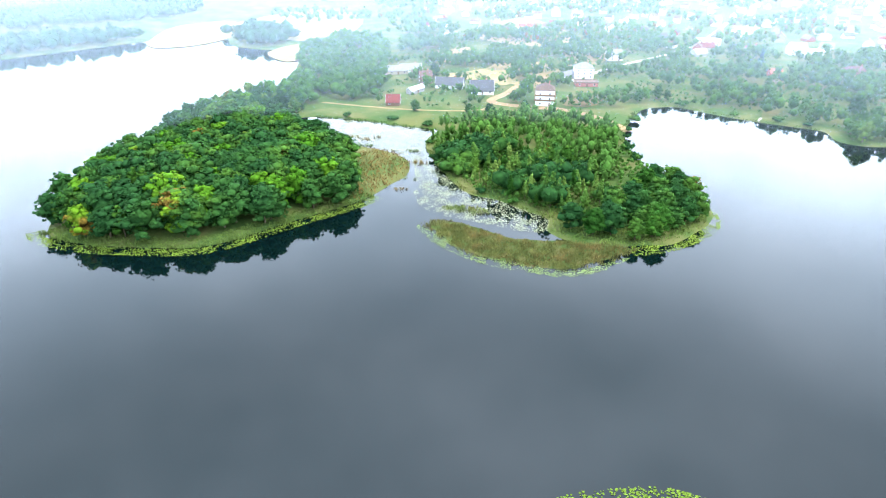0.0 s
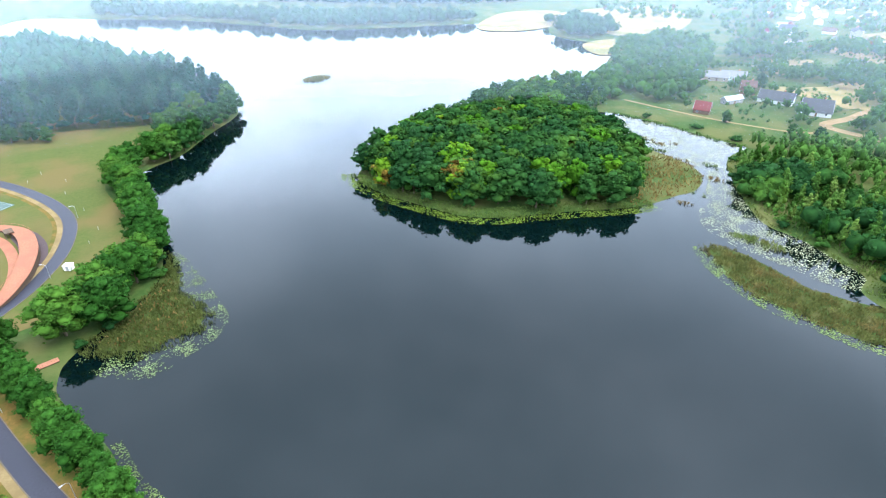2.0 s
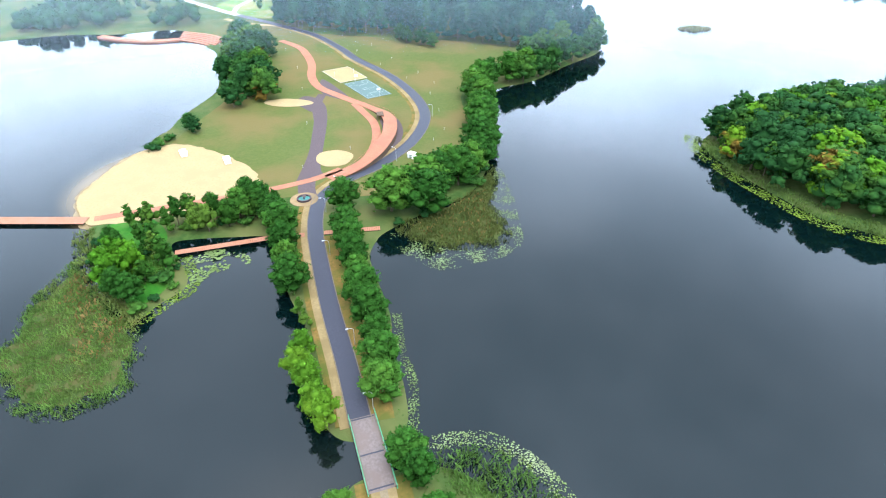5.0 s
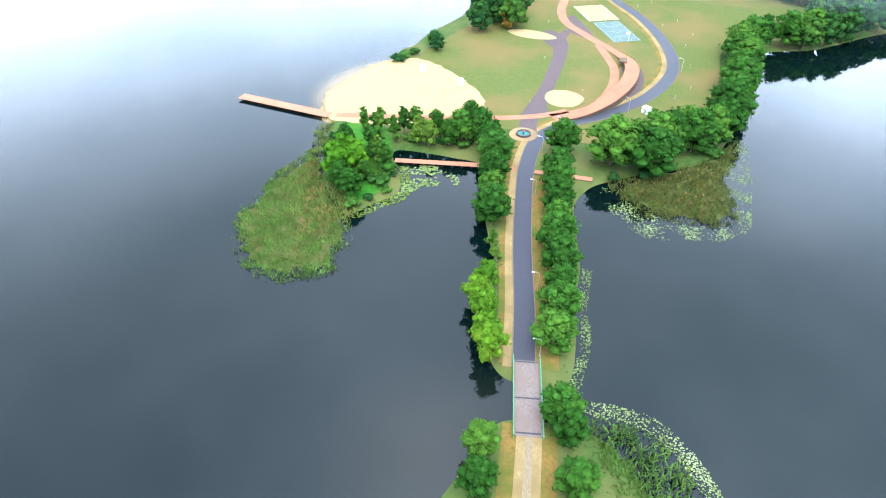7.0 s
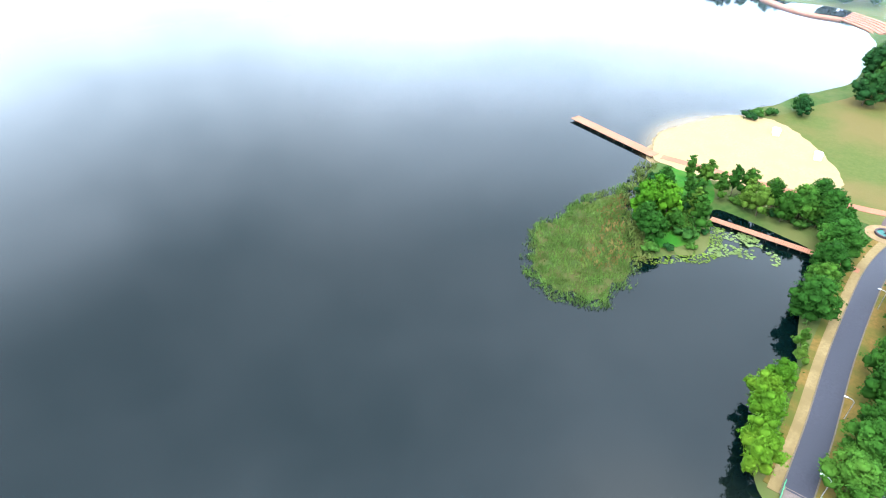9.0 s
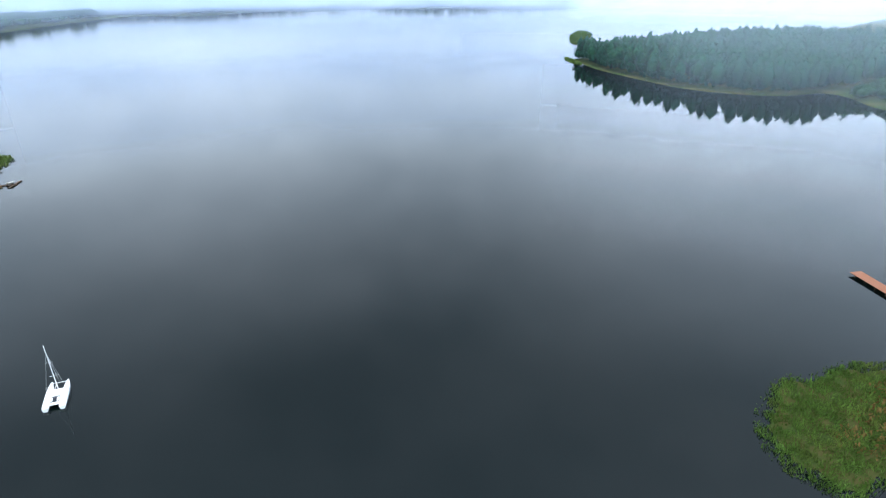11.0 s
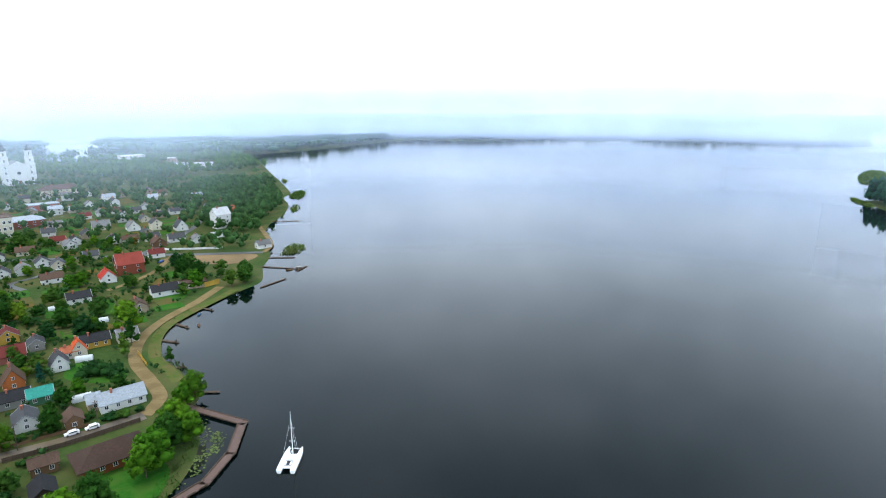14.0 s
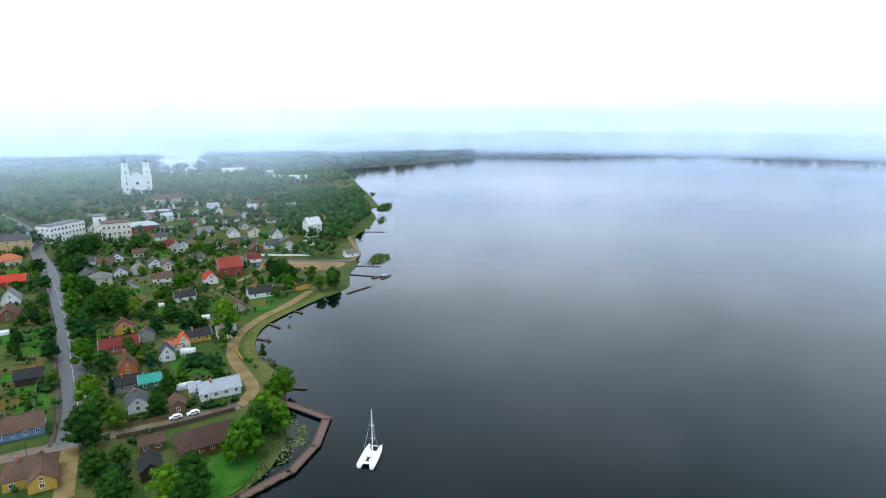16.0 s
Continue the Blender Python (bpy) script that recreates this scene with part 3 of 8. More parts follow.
def far_woods(name, label, rings, step, low, high, leaf, seed, cards=26, size=3.6):
    """Distant woods: small clumpy crowns over whole areas, one object."""
    rng = np.random.default_rng(seed)
    places = np.vstack([scatter(ring, step, rng, 0.45) for ring in rings])

    def lobes():
        h, r = rng.uniform(low, high), step * rng.uniform(0.5, 0.8)
        return [(0, 0, h * 0.55, r * 0.75, h * 0.42), (r * 0.4, r * 0.2, h * 0.5, r * 0.6, h * 0.3), (-r * 0.35, -r * 0.3, h * 0.45, r * 0.6, h * 0.3)]
    ob = many_crowns(name, places, lobes, cards, size, 0.45, 0.95, leaf, rng)
    return tagged(ob, label, "woodland", kind="stuff")


def reed_bed(name, ring, step, low, high, material, label, seed, z=0.0, lean=0.5, mat_below=0.0):
    """A stand of reeds: crossed narrow blades over the area of a ring."""
    rng = np.random.default_rng(seed)
    xy = scatter(ring, step, rng, 0.5)
    d = edge_distance(ring, xy)
    patch = np.array([noise.noise((x / 3.5, y / 3.5, seed)) for x, y in xy])
    keep = rng.random(len(xy)) < np.clip(0.12 + np.minimum(d / 4.5, 0.62) + 1.2 * patch, 0.05, 1)
    xy = xy[keep]
    n = len(xy)
    a = rng.uniform(0, math.pi, n)
    h = rng.uniform(low, high, n) * np.clip(0.55 + d[keep] / 6, 0.5, 1)
    w = rng.uniform(0.25, 0.5, n) * min(step, 0.7)
    lx, ly = rng.normal(0, lean, n) * h, rng.normal(0, lean, n) * h
    v = np.zeros((n, 4, 3))
    dx, dy = np.cos(a) * w, np.sin(a) * w
    v[:, 0] = np.column_stack([xy[:, 0] - dx, xy[:, 1] - dy, np.full(n, z - 0.1)])
    v[:, 1] = np.column_stack([xy[:, 0] + dx, xy[:, 1] + dy, np.full(n, z - 0.1)])
    v[:, 2] = np.column_stack([xy[:, 0] + dx * 0.7 + lx, xy[:, 1] + dy * 0.7 + ly, z + h])
    v[:, 3] = np.column_stack([xy[:, 0] - dx * 0.7 + lx, xy[:, 1] - dy * 0.7 + ly, z + h * 0.85])
    f = np.arange(4 * n).reshape(n, 4)
    ob = new(name, mesh_of(name, v.reshape(-1, 3), f, [], material))
    if mat_below:
        c = ring.mean(0)
        tagged(plate("reed_mat", uneven(c + (ring - c) * mat_below, 2.4, 5.0, float(seed)), z + 0.05, REEDMAT, 0.12), "matted brown-green reed litter", "reed litter", kind="stuff")
    return tagged(ob, label, "reeds", kind="stuff")


def lily_pads(name, ring, step, label, seed, density=0.7, size=(0.16, 0.38), leaf=LILY):
    """Floating leaves: small notched discs lying on the water."""
    rng = np.random.default_rng(seed)
    xy = scatter(ring, step, rng, 0.5)
    patch = np.array([noise.noise((x * 0.18, y * 0.18, seed)) for x, y in xy])
    xy = xy[(rng.random(len(xy)) + patch * 0.9) < density]
    n = len(xy)
    r, a0, z = rng.uniform(*size, n), rng.uniform(0, 6.28, n), rng.uniform(0.02, 0.09, n)
    a = a0[:, None] + np.arange(6) * 5.6 / 5
    v = np.zeros((n, 7, 3))
    v[:, :6, 0] = xy[:, :1] + r[:, None] * np.cos(a)
    v[:, :6, 1] = xy[:, 1:] + r[:, None] * np.sin(a)
    v[:, :6, 2] = z[:, None] + rng.uniform(0, 0.05, (n, 6))
    v[:, 6] = np.column_stack([xy, z])
    fan = np.array([(6, k, k + 1) for k in range(5)])
    ob = new(name, mesh_of(name, v.reshape(-1, 3), [], (fan[None] + 7 * np.arange(n)[:, None, None]).reshape(-1, 3), leaf))
    return tagged(ob, label, "water lilies", kind="stuff")


# ---------------------------------------------------------------- roads and park
BUSY = []      # occupied circles: x, y, radius
LINES = []     # roads and paths: line, half width


def clear(xy, margin=0.0):
    keep = np.ones(len(xy), bool)
    for x, y, r in BUSY:
        keep &= np.hypot(xy[:, 0] - x, xy[:, 1] - y) > r + margin
    for line, half in LINES:
        for p, q in zip(line[:-1], line[1:]):
            d = q - p
            t = np.clip(((xy - p) @ d) / max(d @ d, 1e-9), 0, 1)
            keep &= np.hypot(*(xy - p - t[:, None] * d).T) > half + margin
    return keep


def lane(name, pts, w, z, material, label, category="road", sub=6):
    line = spline(pts, sub, False)
    LINES.append((line[::3], w / 2))
    return tagged(ribbon(name, line, w, z, material), label, category, kind="structure")


CONCRETE_TRACK = surface("greyish_packed_gravel", (0.125, 0.098, 0.062), (0.175, 0.138, 0.088), 0.6, 0.95, 0.2)
road_pts = [(-88.5, 5.2), (-97, 3.9), (-108, 2.2), (-129, -1.6), (-152, -4.8), (-167, -6.3), (-181, -6), (-189, -4), (-199, 3), (-211, 17), (-231, 31.5), (-257, 40), (-285, 38), (-317, 28), (-348, 12), (-372, 3), (-404, -13), (-432, -37), (-465, -68)]
road_line = spline(road_pts, 8, False)
LINES.append((road_line[::3], 2.8))
tagged(ribbon("verge", spline([(-89, 6), (-97, 5.4), (-108, 4), (-129, 0.5), (-152, -2.6), (-163, -4)], 8, False), 12.5, GZ + 0.03, VERGE, 0.2), "worn brown and green grass verge of the causeway", "verge", kind="structure")
tagged(ribbon("road", road_line, 4.6, GZ + 0.10, ASPHALT), "new dark asphalt road along the causeway", "road", kind="structure")
DARKKERB = surface("brownish_kerb", (0.085, 0.07, 0.055), (0.13, 0.105, 0.08), 0.4, 0.85, 0.1)
KERB = surface("pale_concrete_kerb", (0.25, 0.23, 0.20), (0.34, 0.32, 0.28), 0.4, 0.85, 0.1)
left_edge, right_edge = sides(road_line, 4.6 + 0.3)
for e in (left_edge, right_edge):
    tagged(ribbon("kerb", e, 0.22, GZ + 0.17, DARKKERB), "low brownish concrete kerb", "kerb", kind="structure")
shoulder, far_shoulder = sides(road_line, 4.6 + 2.5)
tagged(ribbon("pavement", shoulder[:138], 1.9, GZ + 0.07, PATHSAND), "pale sandy footpath beside the road", "footpath", kind="structure")
tagged(ribbon("verge", sides(road_line, 9.6)[0][8:120], 2.4, GZ + 0.05, VERGE, 0.2), "worn orange-brown strip beside the sandy footpath", "verge", kind="structure")
tagged(ribbon("verge", spline([(-75, 8.5), (-60, 10), (-40, 12), (-15, 16)], 8, False), 10.5, GZ + 0.03, VERGE, 0.2), "worn brown verge of the sandy lane", "verge", kind="structure")
tagged(ribbon("wheel_track", spline([(-73.5, 8.6), (-60, 10), (-40, 12), (-15, 16)], 8, False), 1.5, GZ + 0.098, CONCRETE_TRACK, 0.02), "greyish worn middle of the sandy lane", "road marking", kind="structure")
lane("road", [(-73.5, 8.6), (-60, 10), (-40, 12), (-15, 16), (20, 14), (60, 0), (95, -35), (111, -92)], 4.8, GZ + 0.09, PATHSAND, "pale sandy lane beyond the bridge")
lane("road", [(-465, -68), (-491, -90), (-540, -130), (-640, -210), (-800, -300)], 5.0, GZ + 0.09, KERB, "pale concrete road leading off to the fields")
lane("road", [(-470, -72), (-500, -70), (-535, -52), (-570, -20), (-640, 20)], 3.5, GZ + 0.08, KERB, "narrow pale track to the fields")
lane("road", [(-430, -36), (-440, -60), (-455, -75)], 4, GZ + 0.075, SAND, "pale sandy turning place beside the road")

park_ring = spline([(-190, -14), (-187, 5), (-190, 36), (-206, 48), (-240, 58), (-285, 62), (-300, 88), (-345, 120), (-372, 88), (-392, 30), (-412, -18), (-450, -60), (-420, -78), (-385, -68), (-350, -58), (-300, -50), (-262, -60), (-240, -66), (-215, -70), (-186, -68)], 5)
tagged(plate("meadow", park_ring, GZ + 0.03, MEADOW, 0.3), "dry yellowish green park lawn", "lawn", kind="structure")
beach = spline([(-180, -76), (-190, -84), (-203, -87), (-219, -83), (-236, -75), (-240, -60), (-222, -37), (-205, -27), (-194, -31), (-184, -52)], 5)
def uneven(ring, amount, grain, seed):
    """The ring with a worn, irregular edge."""
    fine = spline(ring[::2], 6)
    c = fine.mean(0)
    k = np.array([noise.noise((x / grain, y / grain, seed)) + 0.5 * noise.noise((x * 2.7 / grain, y * 2.7 / grain, seed)) for x, y in fine])
    d = fine - c
    return fine + d / np.linalg.norm(d, axis=1)[:, None] * (k * amount)[:, None]


DAMP = surface("damp_sand", (0.15, 0.11, 0.055), (0.20, 0.15, 0.08), 1.2, 0.6, 0.1, (0.13, 0.095, 0.048), 8)
bc = beach.mean(0)
tagged(plate("damp_sand", uneven(bc + (beach - bc) * 1.05, 1.6, 7, 4.0), 0.07, DAMP, 0.3), "damp darker sand round the beach", "beach", kind="structure")
tagged(plate("beach", uneven(beach, 1.2, 5, 2.0), GZ + 0.08, SAND, 0.9), "pale sand bathing beach", "beach", kind="structure")
tagged(plate("field", spline([(-485, -83), (-511, -84), (-533, -54), (-500, -30), (-452, -44)], 5), GZ + 0.04, surface("fresh_green_grass", (0.06, 0.12, 0.025), (0.095, 0.15, 0.036), 1.5, 0.9, 0.3, (0.16, 0.15, 0.06), 18), 0.3), "light green mown field beside the track", "field", kind="structure")
lane("promenade", [(-184, -77), (-188, -58), (-192, -40), (-196, -24), (-202, -8), (-209, 2)], 3.2, GZ + 0.12, REDPAVE, "brick-red promenade behind the beach", "footpath")
lane("promenade", [(-203, -3), (-209, 5.6), (-217.5, 12.3), (-234, 16.7), (-252, 16.8), (-268, 12), (-277, 9)], 3.6, GZ + 0.12, REDPAVE, "brick-red path inside the ramp", "footpath")
lane("promenade", [(-276, 12), (-290, 1), (-303, -8), (-320, -12), (-340, -12.5), (-360, -16), (-376, -21), (-393, -33)], 4.4, GZ + 0.13, REDPAVE, "brick-red winding park path", "footpath")
lane("promenade", [(-200, -12), (-222, -8.5), (-240, -7.5), (-262, -7), (-280, -8), (-292, -6)], 4.2, GZ + 0.088, PURPLE, "purple-grey paved park path", "footpath")
lane("promenade", [(-188, -9), (-195, -10), (-202, -10)], 6.0, GZ + 0.082, PURPLE, "purple-grey paved junction by the basin", "footpath")
tagged(plate("playground", spline([(-270, -10), (-286, -9), (-290, -15), (-282, -18), (-274, -14)], 5), GZ + 0.05, PURPLE, 0.2), "purple-grey soft playground surface", "playground", kind="structure")

# the second plate puts the shade beside the ramp wall into dark colour
for pts, word in (([(-315, -6.5), (-296, 3), (-283.5, 7), (-286, 0), (-295, -6.5)], "purple-grey paving beside the sand pitch"), ([(-256, 27), (-241, 28.6), (-226, 24.7), (-214, 17.6), (-203, 8.7), (-204, 4), (-216, 12), (-228, 17), (-245, 20), (-256, 20)], "dark purple-grey strip in place of the shade along the ramp"),
                  ([(-287, -11.5), (-279, -5.0), (-257, -3.4), (-212, -5.5), (-205, -3.3), (-200, -12.7), (-224, -9.8), (-255, -9)], "purple-grey paved park square")):
    tagged(plate("paving", spline(pts, 4), GZ + 0.066, PURPLE, 0.2), word, "paving", kind="structure")


def sand_pitch():
    r = thing("sand_pitch", -321, 5)
    bm = bmesh.new()
    box(bm, -11, -7.5, -0.2, 11, 7.5, 0.10)
    part("sand_bed", bm, SAND, r)
    for x0, y0, x1, y1 in ((-11.2, -7.7, 11.2, -7.5), (-11.2, 7.5, 11.2, 7.7), (-11.2, -7.5, -11, 7.5), (11, -7.5, 11.2, 7.5)):
        bm = bmesh.new()
        box(bm, x0, y0, -0.2, x1, y1, 0.16)
        part("edging", bm, KERB, r)
    for x in (-0.0,):
        for y in (-5.5, 5.5):
            bm = bmesh.new()
            rod(bm, (x, y, 0), (x, y, 2.5), 0.06, 0.06)
            part("net_post", bm, STEEL, r)
    r.matrix_basis = pose(-321, 5, GZ, 0, 0, 25)
    return tagged(r, "rectangular pale sand pitch with a low edging", "sports pitch")


STEEL = surface("galvanised_steel", (0.35, 0.36, 0.38), (0.48, 0.49, 0.50), 0.4, 0.45, 0.05, metal=0.7, coords="Object")
WHITE = surface("white_paint", (0.74, 0.74, 0.73), (0.82, 0.82, 0.81), 0.5, 0.6, 0.05, coords="Object")
GREENPAINT = surface("green_railing_paint", (0.05, 0.20, 0.10), (0.08, 0.28, 0.15), 0.5, 0.5, 0.05, coords="Object")
TIMBER = surface("reddish_decking_boards", (0.23, 0.095, 0.055), (0.31, 0.14, 0.085), 0.4, 0.8, 0.2, (0.27, 0.125, 0.08), 6)
DARKWOOD = surface("dark_weathered_wood", (0.055, 0.04, 0.03), (0.12, 0.085, 0.06), 0.4, 0.85, 0.25, coords="Object")
DECKWOOD = surface("brown_dock_boards", (0.16, 0.09, 0.065), (0.24, 0.14, 0.10), 0.5, 0.75, 0.2, (0.15, 0.095, 0.07), 6)
COURTLINE = surface("worn_court_line", (0.20, 0.24, 0.23), (0.30, 0.34, 0.33), 0.4, 0.8, 0.05)
COURT = surface("grey_green_court", (0.060, 0.095, 0.088), (0.085, 0.120, 0.112), 0.6, 0.8, 0.1, (0.07, 0.10, 0.096), 7)
CONCRETE = surface("worn_bridge_concrete", (0.095, 0.076, 0.070), (0.145, 0.116, 0.106), 0.6, 0.85, 0.2, (0.115, 0.088, 0.078), 3)
STONE = surface("grey_stone", (0.25, 0.24, 0.23), (0.37, 0.36, 0.34), 0.4, 0.85, 0.2, coords="Object")


def ball_court():
    r = thing("basketball_court", -297, 16, GZ, 25)
    bm = bmesh.new()
    box(bm, -13, -6.6, -0.2, 13, 6.6, 0.10)
    part("court_surface", bm, COURT, r)
    w = 0.11
    for x0, y0, x1, y1 in ((-12.4, -6.1, 12.4, -6.1 + w), (-12.4, 6.1 - w, 12.4, 6.1), (-12.4, -6.1 + w, -12.4 + w, 6.1 - w), (12.4 - w, -6.1 + w, 12.4, 6.1 - w), (-w / 2, -6.1 + w, w / 2, 6.1 - w),
                           (-12.4 + w, -2.4, -7, -2.4 + w), (-12.4 + w, 2.4 - w, -7, 2.4), (-7, -2.4, -7 + w, 2.4), (7, -2.4, 12.4 - w, -2.4 + w), (7, 2.4 - w, 12.4 - w, 2.4), (7 - w, -2.4, 7, 2.4)):
        bm = bmesh.new()
        box(bm, x0, y0, 0.104, x1, y1, 0.112)
        part("line", bm, COURTLINE, r)
    for cx, rad, a0, a1 in ((0, 1.8, 0, 360), (-11, 5.2, -75, 75), (11, 5.2, 105, 255)):
        v, f = [], []
        for k in range(25):
            a = radians(a0 + (a1 - a0) * k / 24)
            for q in (rad, rad + w):
                v.append((cx + q * math.cos(a), q * math.sin(a), 0.115))
        f = [(2 * k, 2 * k + 1, 2 * k + 3, 2 * k + 2) for k in range(24)]
        arrays("line", v, f, COURTLINE, r)
    for s in (-1, 1):
        bm = bmesh.new()
        rod(bm, (s * 13.2, 0, 0), (s * 13.2, 0, 3.3), 0.09, 0.08)
        rod(bm, (s * 13.2, 0, 3.2), (s * 12.1, 0, 3.2), 0.06, 0.06)
        hoop = part("hoop_stand", bm, STEEL, r)
        bm = bmesh.new()
        box(bm, s * 12.05 - 0.03, -0.9, 2.9, s * 12.05 + 0.03, 0.9, 3.95)
        part("backboard", bm, WHITE, hoop)
    tagged(r, "grey-green ball court with white line markings", "sports court")


sand_pitch()
ball_court()
tagged(plate("sand_oval", spline([(-224, -6), (-226, 1), (-221, 7), (-213, 4), (-212, -3), (-217, -7)], 6), GZ + 0.10, SAND, 0.2), "oval play area of pale sand", "sand pit")
tagged(plate("sand_oval", spline([(-285, -33), (-288, -24), (-285, -14), (-280, -10), (-277, -18), (-279, -28)], 6), GZ + 0.10, SAND, 0.2), "narrow oval play area of pale sand", "sand pit")


def ramp():
    """The raised outer arm of the red path, on a dark timber wall."""
    r = thing("ramp", 0, 0, 0)
    line = spline([(-201, -1.5), (-206.5, 7), (-214, 13.5), (-222, 18), (-235, 22.3), (-248, 23.6), (-258, 22.4), (-267, 18.5), (-277, 12)], 8, False)
    s = np.linspace(0, 1, len(line))
    z = GZ + 0.2 + 2.6 * np.sin(np.pi * np.clip(s * 1.08, 0, 1)) ** 1.2
    w = 3.4 + 2.4 * np.sin(np.pi * s)
    ribbon("deck", line, w, z, REDPAVE, 0.25, r)
    for k, e in enumerate(sides(line, w - 0.25)):
        v, f = [], []
        for i in range(len(e)):
            v += [(*e[i], GZ - 0.1), (*e[i], z[i] - 0.1)]
        f = [(2 * i, 2 * i + 2, 2 * i + 3, 2 * i + 1) for i in range(len(e) - 1)]
        arrays("retaining_wall", v, f, DARKWOOD, r)
    for e in sides(line, w - 0.1):
        bm = bmesh.new()
        for i in range(2, len(e) - 3, 3):
            rod(bm, (*e[i], z[i]), (*e[i], z[i] + 1.0), 0.04, 0.04, 5)
        for i in range(2, len(e) - 4):
            rod(bm, (*e[i], z[i] + 1.0), (*e[i + 1], z[i + 1] + 1.0), 0.04, 0.04, 5)
        part("handrail", bm, TIMBER, r)
    bm = bmesh.new()
    box(bm, -259, 18.4, GZ + 2.2, -254.5, 21.4, GZ + 2.5)
    for x in (-259, -256.8, -254.7):
        for y in (18.4, 21.2):
            box(bm, x, y, GZ + 0.1, x + 0.2, y + 0.2, GZ + 2.2)
    part("lookout_frame", bm, DARKWOOD, r, "dark timber opening in the ramp")
    tagged(r, "brick-red raised ramp on a dark timber wall", "ramp")


ramp()


def boardwalk(name, a, b, w, z, material, label, post=3.0, category="jetty", depth=0.18, rails=False, gap=0.0):
    """A straight timber walkway on piles from a to b."""
    a, b = Vector(a), Vector(b)
    d = b - a
    length = d.length
    r = thing(name, a.x, a.y, 0, math.degrees(math.atan2(d.y, d.x)))
    bm = bmesh.new()
    n = max(3, int(length / 0.55))
    for i in range(n):
        x0, x1 = length * i / n, length * (i + 1) / n - 0.05
        box(bm, x0, -w / 2, z - 0.06, x1, w / 2, z)
    part("decking", bm, material, r)
    for s in (-1, 1):
        bm = bmesh.new()
        box(bm, 0, s * (w / 2 - 0.2) - 0.1, z - 0.06 - depth, length, s * (w / 2 - 0.2) + 0.1, z - 0.062)
        part("beam", bm, DARKWOOD, r)
    for i in range(max(2, int(length / post)) + 1):
        x = min(length - 0.2, 0.2 + i * post)
        for s in (-1, 1):
            bm = bmesh.new()
            rod(bm, (x, s * (w / 2 - 0.3), -1.6), (x, s * (w / 2 - 0.3), z - 0.07), 0.13, 0.12, 6)
            part("post", bm, DARKWOOD, r)
    tagged(r, label, category)
    return r


boardwalk("bathing_pier", (-183, -79), (-188.5, -117), 4.2, 0.95, TIMBER, "long reddish timber bathing pier on dark piles", 4.0, "pier")
boardwalk("footbridge", (-160, -47), (-164.4, -19), 2.4, 0.9, TIMBER, "reddish timber footbridge across the lily inlet", 3.0, "footbridge")
boardwalk("footbridge", (-164.8, -3.5), (-165, 14), 2.2, 0.92, TIMBER, "short reddish timber walkway beside the road", 3.0, "footbridge")
lane("pavement", [(-164.4, -19), (-164.8, -9.5)], 2.2, GZ + 0.12, REDPAVE, "brick-red crossing path", "footpath")


def fountain():
    r = thing("fountain", -187.5, -10.5)
    def ring(name, r0, r1, z0, z1, m):
        v, f, n = [], [], 28
        for k in range(n):
            a = 2 * math.pi * k / n
            c, s = math.cos(a), math.sin(a)
            v += [(r0 * c, r0 * s, z0), (r1 * c, r1 * s, z0), (r1 * c, r1 * s, z1), (r0 * c, r0 * s, z1)]
        for k in range(n):
            o, p = 4 * k, 4 * ((k + 1) % n)
            f += [(o + i, p + i, p + (i + 1) % 4, o + (i + 1) % 4) for i in range(4)]
        return arrays(name, v, f, m, r)
    ring("paving_ring", 2.5, 4.8, -0.1, 0.125, DIRT)
    ring("basin_wall", 2.0, 2.5, -0.1, 0.75, PURPLE)
    bm = bmesh.new()
    rod(bm, (0, 0, 0), (0, 0, 0.35), 2.0, 2.0, 24)
    part("basin_water", bm, surface("turquoise_basin", (0.02, 0.10, 0.09), (0.05, 0.16, 0.14), 0.5, 0.1, 0.05, coords="Object"), r)
    bm = bmesh.new()
    rod(bm, (0, 0, 0.3), (0, 0, 1.1), 0.22, 0.15, 10)
    rod(bm, (0, 0, 1.1), (0, 0, 1.3), 0.25, 0.8, 14)
    part("bowl", bm, PURPLE, r)
    tagged(r, "round stone fountain basin with turquoise water", "fountain")
    BUSY.append((-187.5, -10.5, 6))


fountain()


def kiosk(x, y, turn, label):
    r = thing("beach_cabin", x, y, GZ, turn)
    bm = bmesh.new()
    box(bm, -1.3, -1.1, 0, 1.3, 1.1, 2.0)
    part("wall", bm, WHITE, r)
    v = [(-1.5, -1.3, 2.0), (1.5, -1.3, 2.0), (1.5, 1.3, 2.0), (-1.5, 1.3, 2.0), (-0.5, 0, 2.7), (0.5, 0, 2.7)]
    arrays("roof", v, [(0, 1, 5, 4), (1, 2, 5), (2, 3, 4, 5), (3, 0, 4), (3, 2, 1, 0)], WHITE, r)
    bm = bmesh.new()
    box(bm, -0.4, -1.14, 0.05, 0.4, -1.1, 1.85)
    part("door", bm, STEEL, r)
    tagged(r, label, "cabin")
    BUSY.append((x, y, 2.5))


kiosk(-229.4, -58.2, 30, "small white cabin at the edge of the beach")
kiosk(-220.6, -40.5, 20, "small white cabin at the edge of the beach")
kiosk(-215.3, 29.5, 50, "small white cabin beside the curving road")


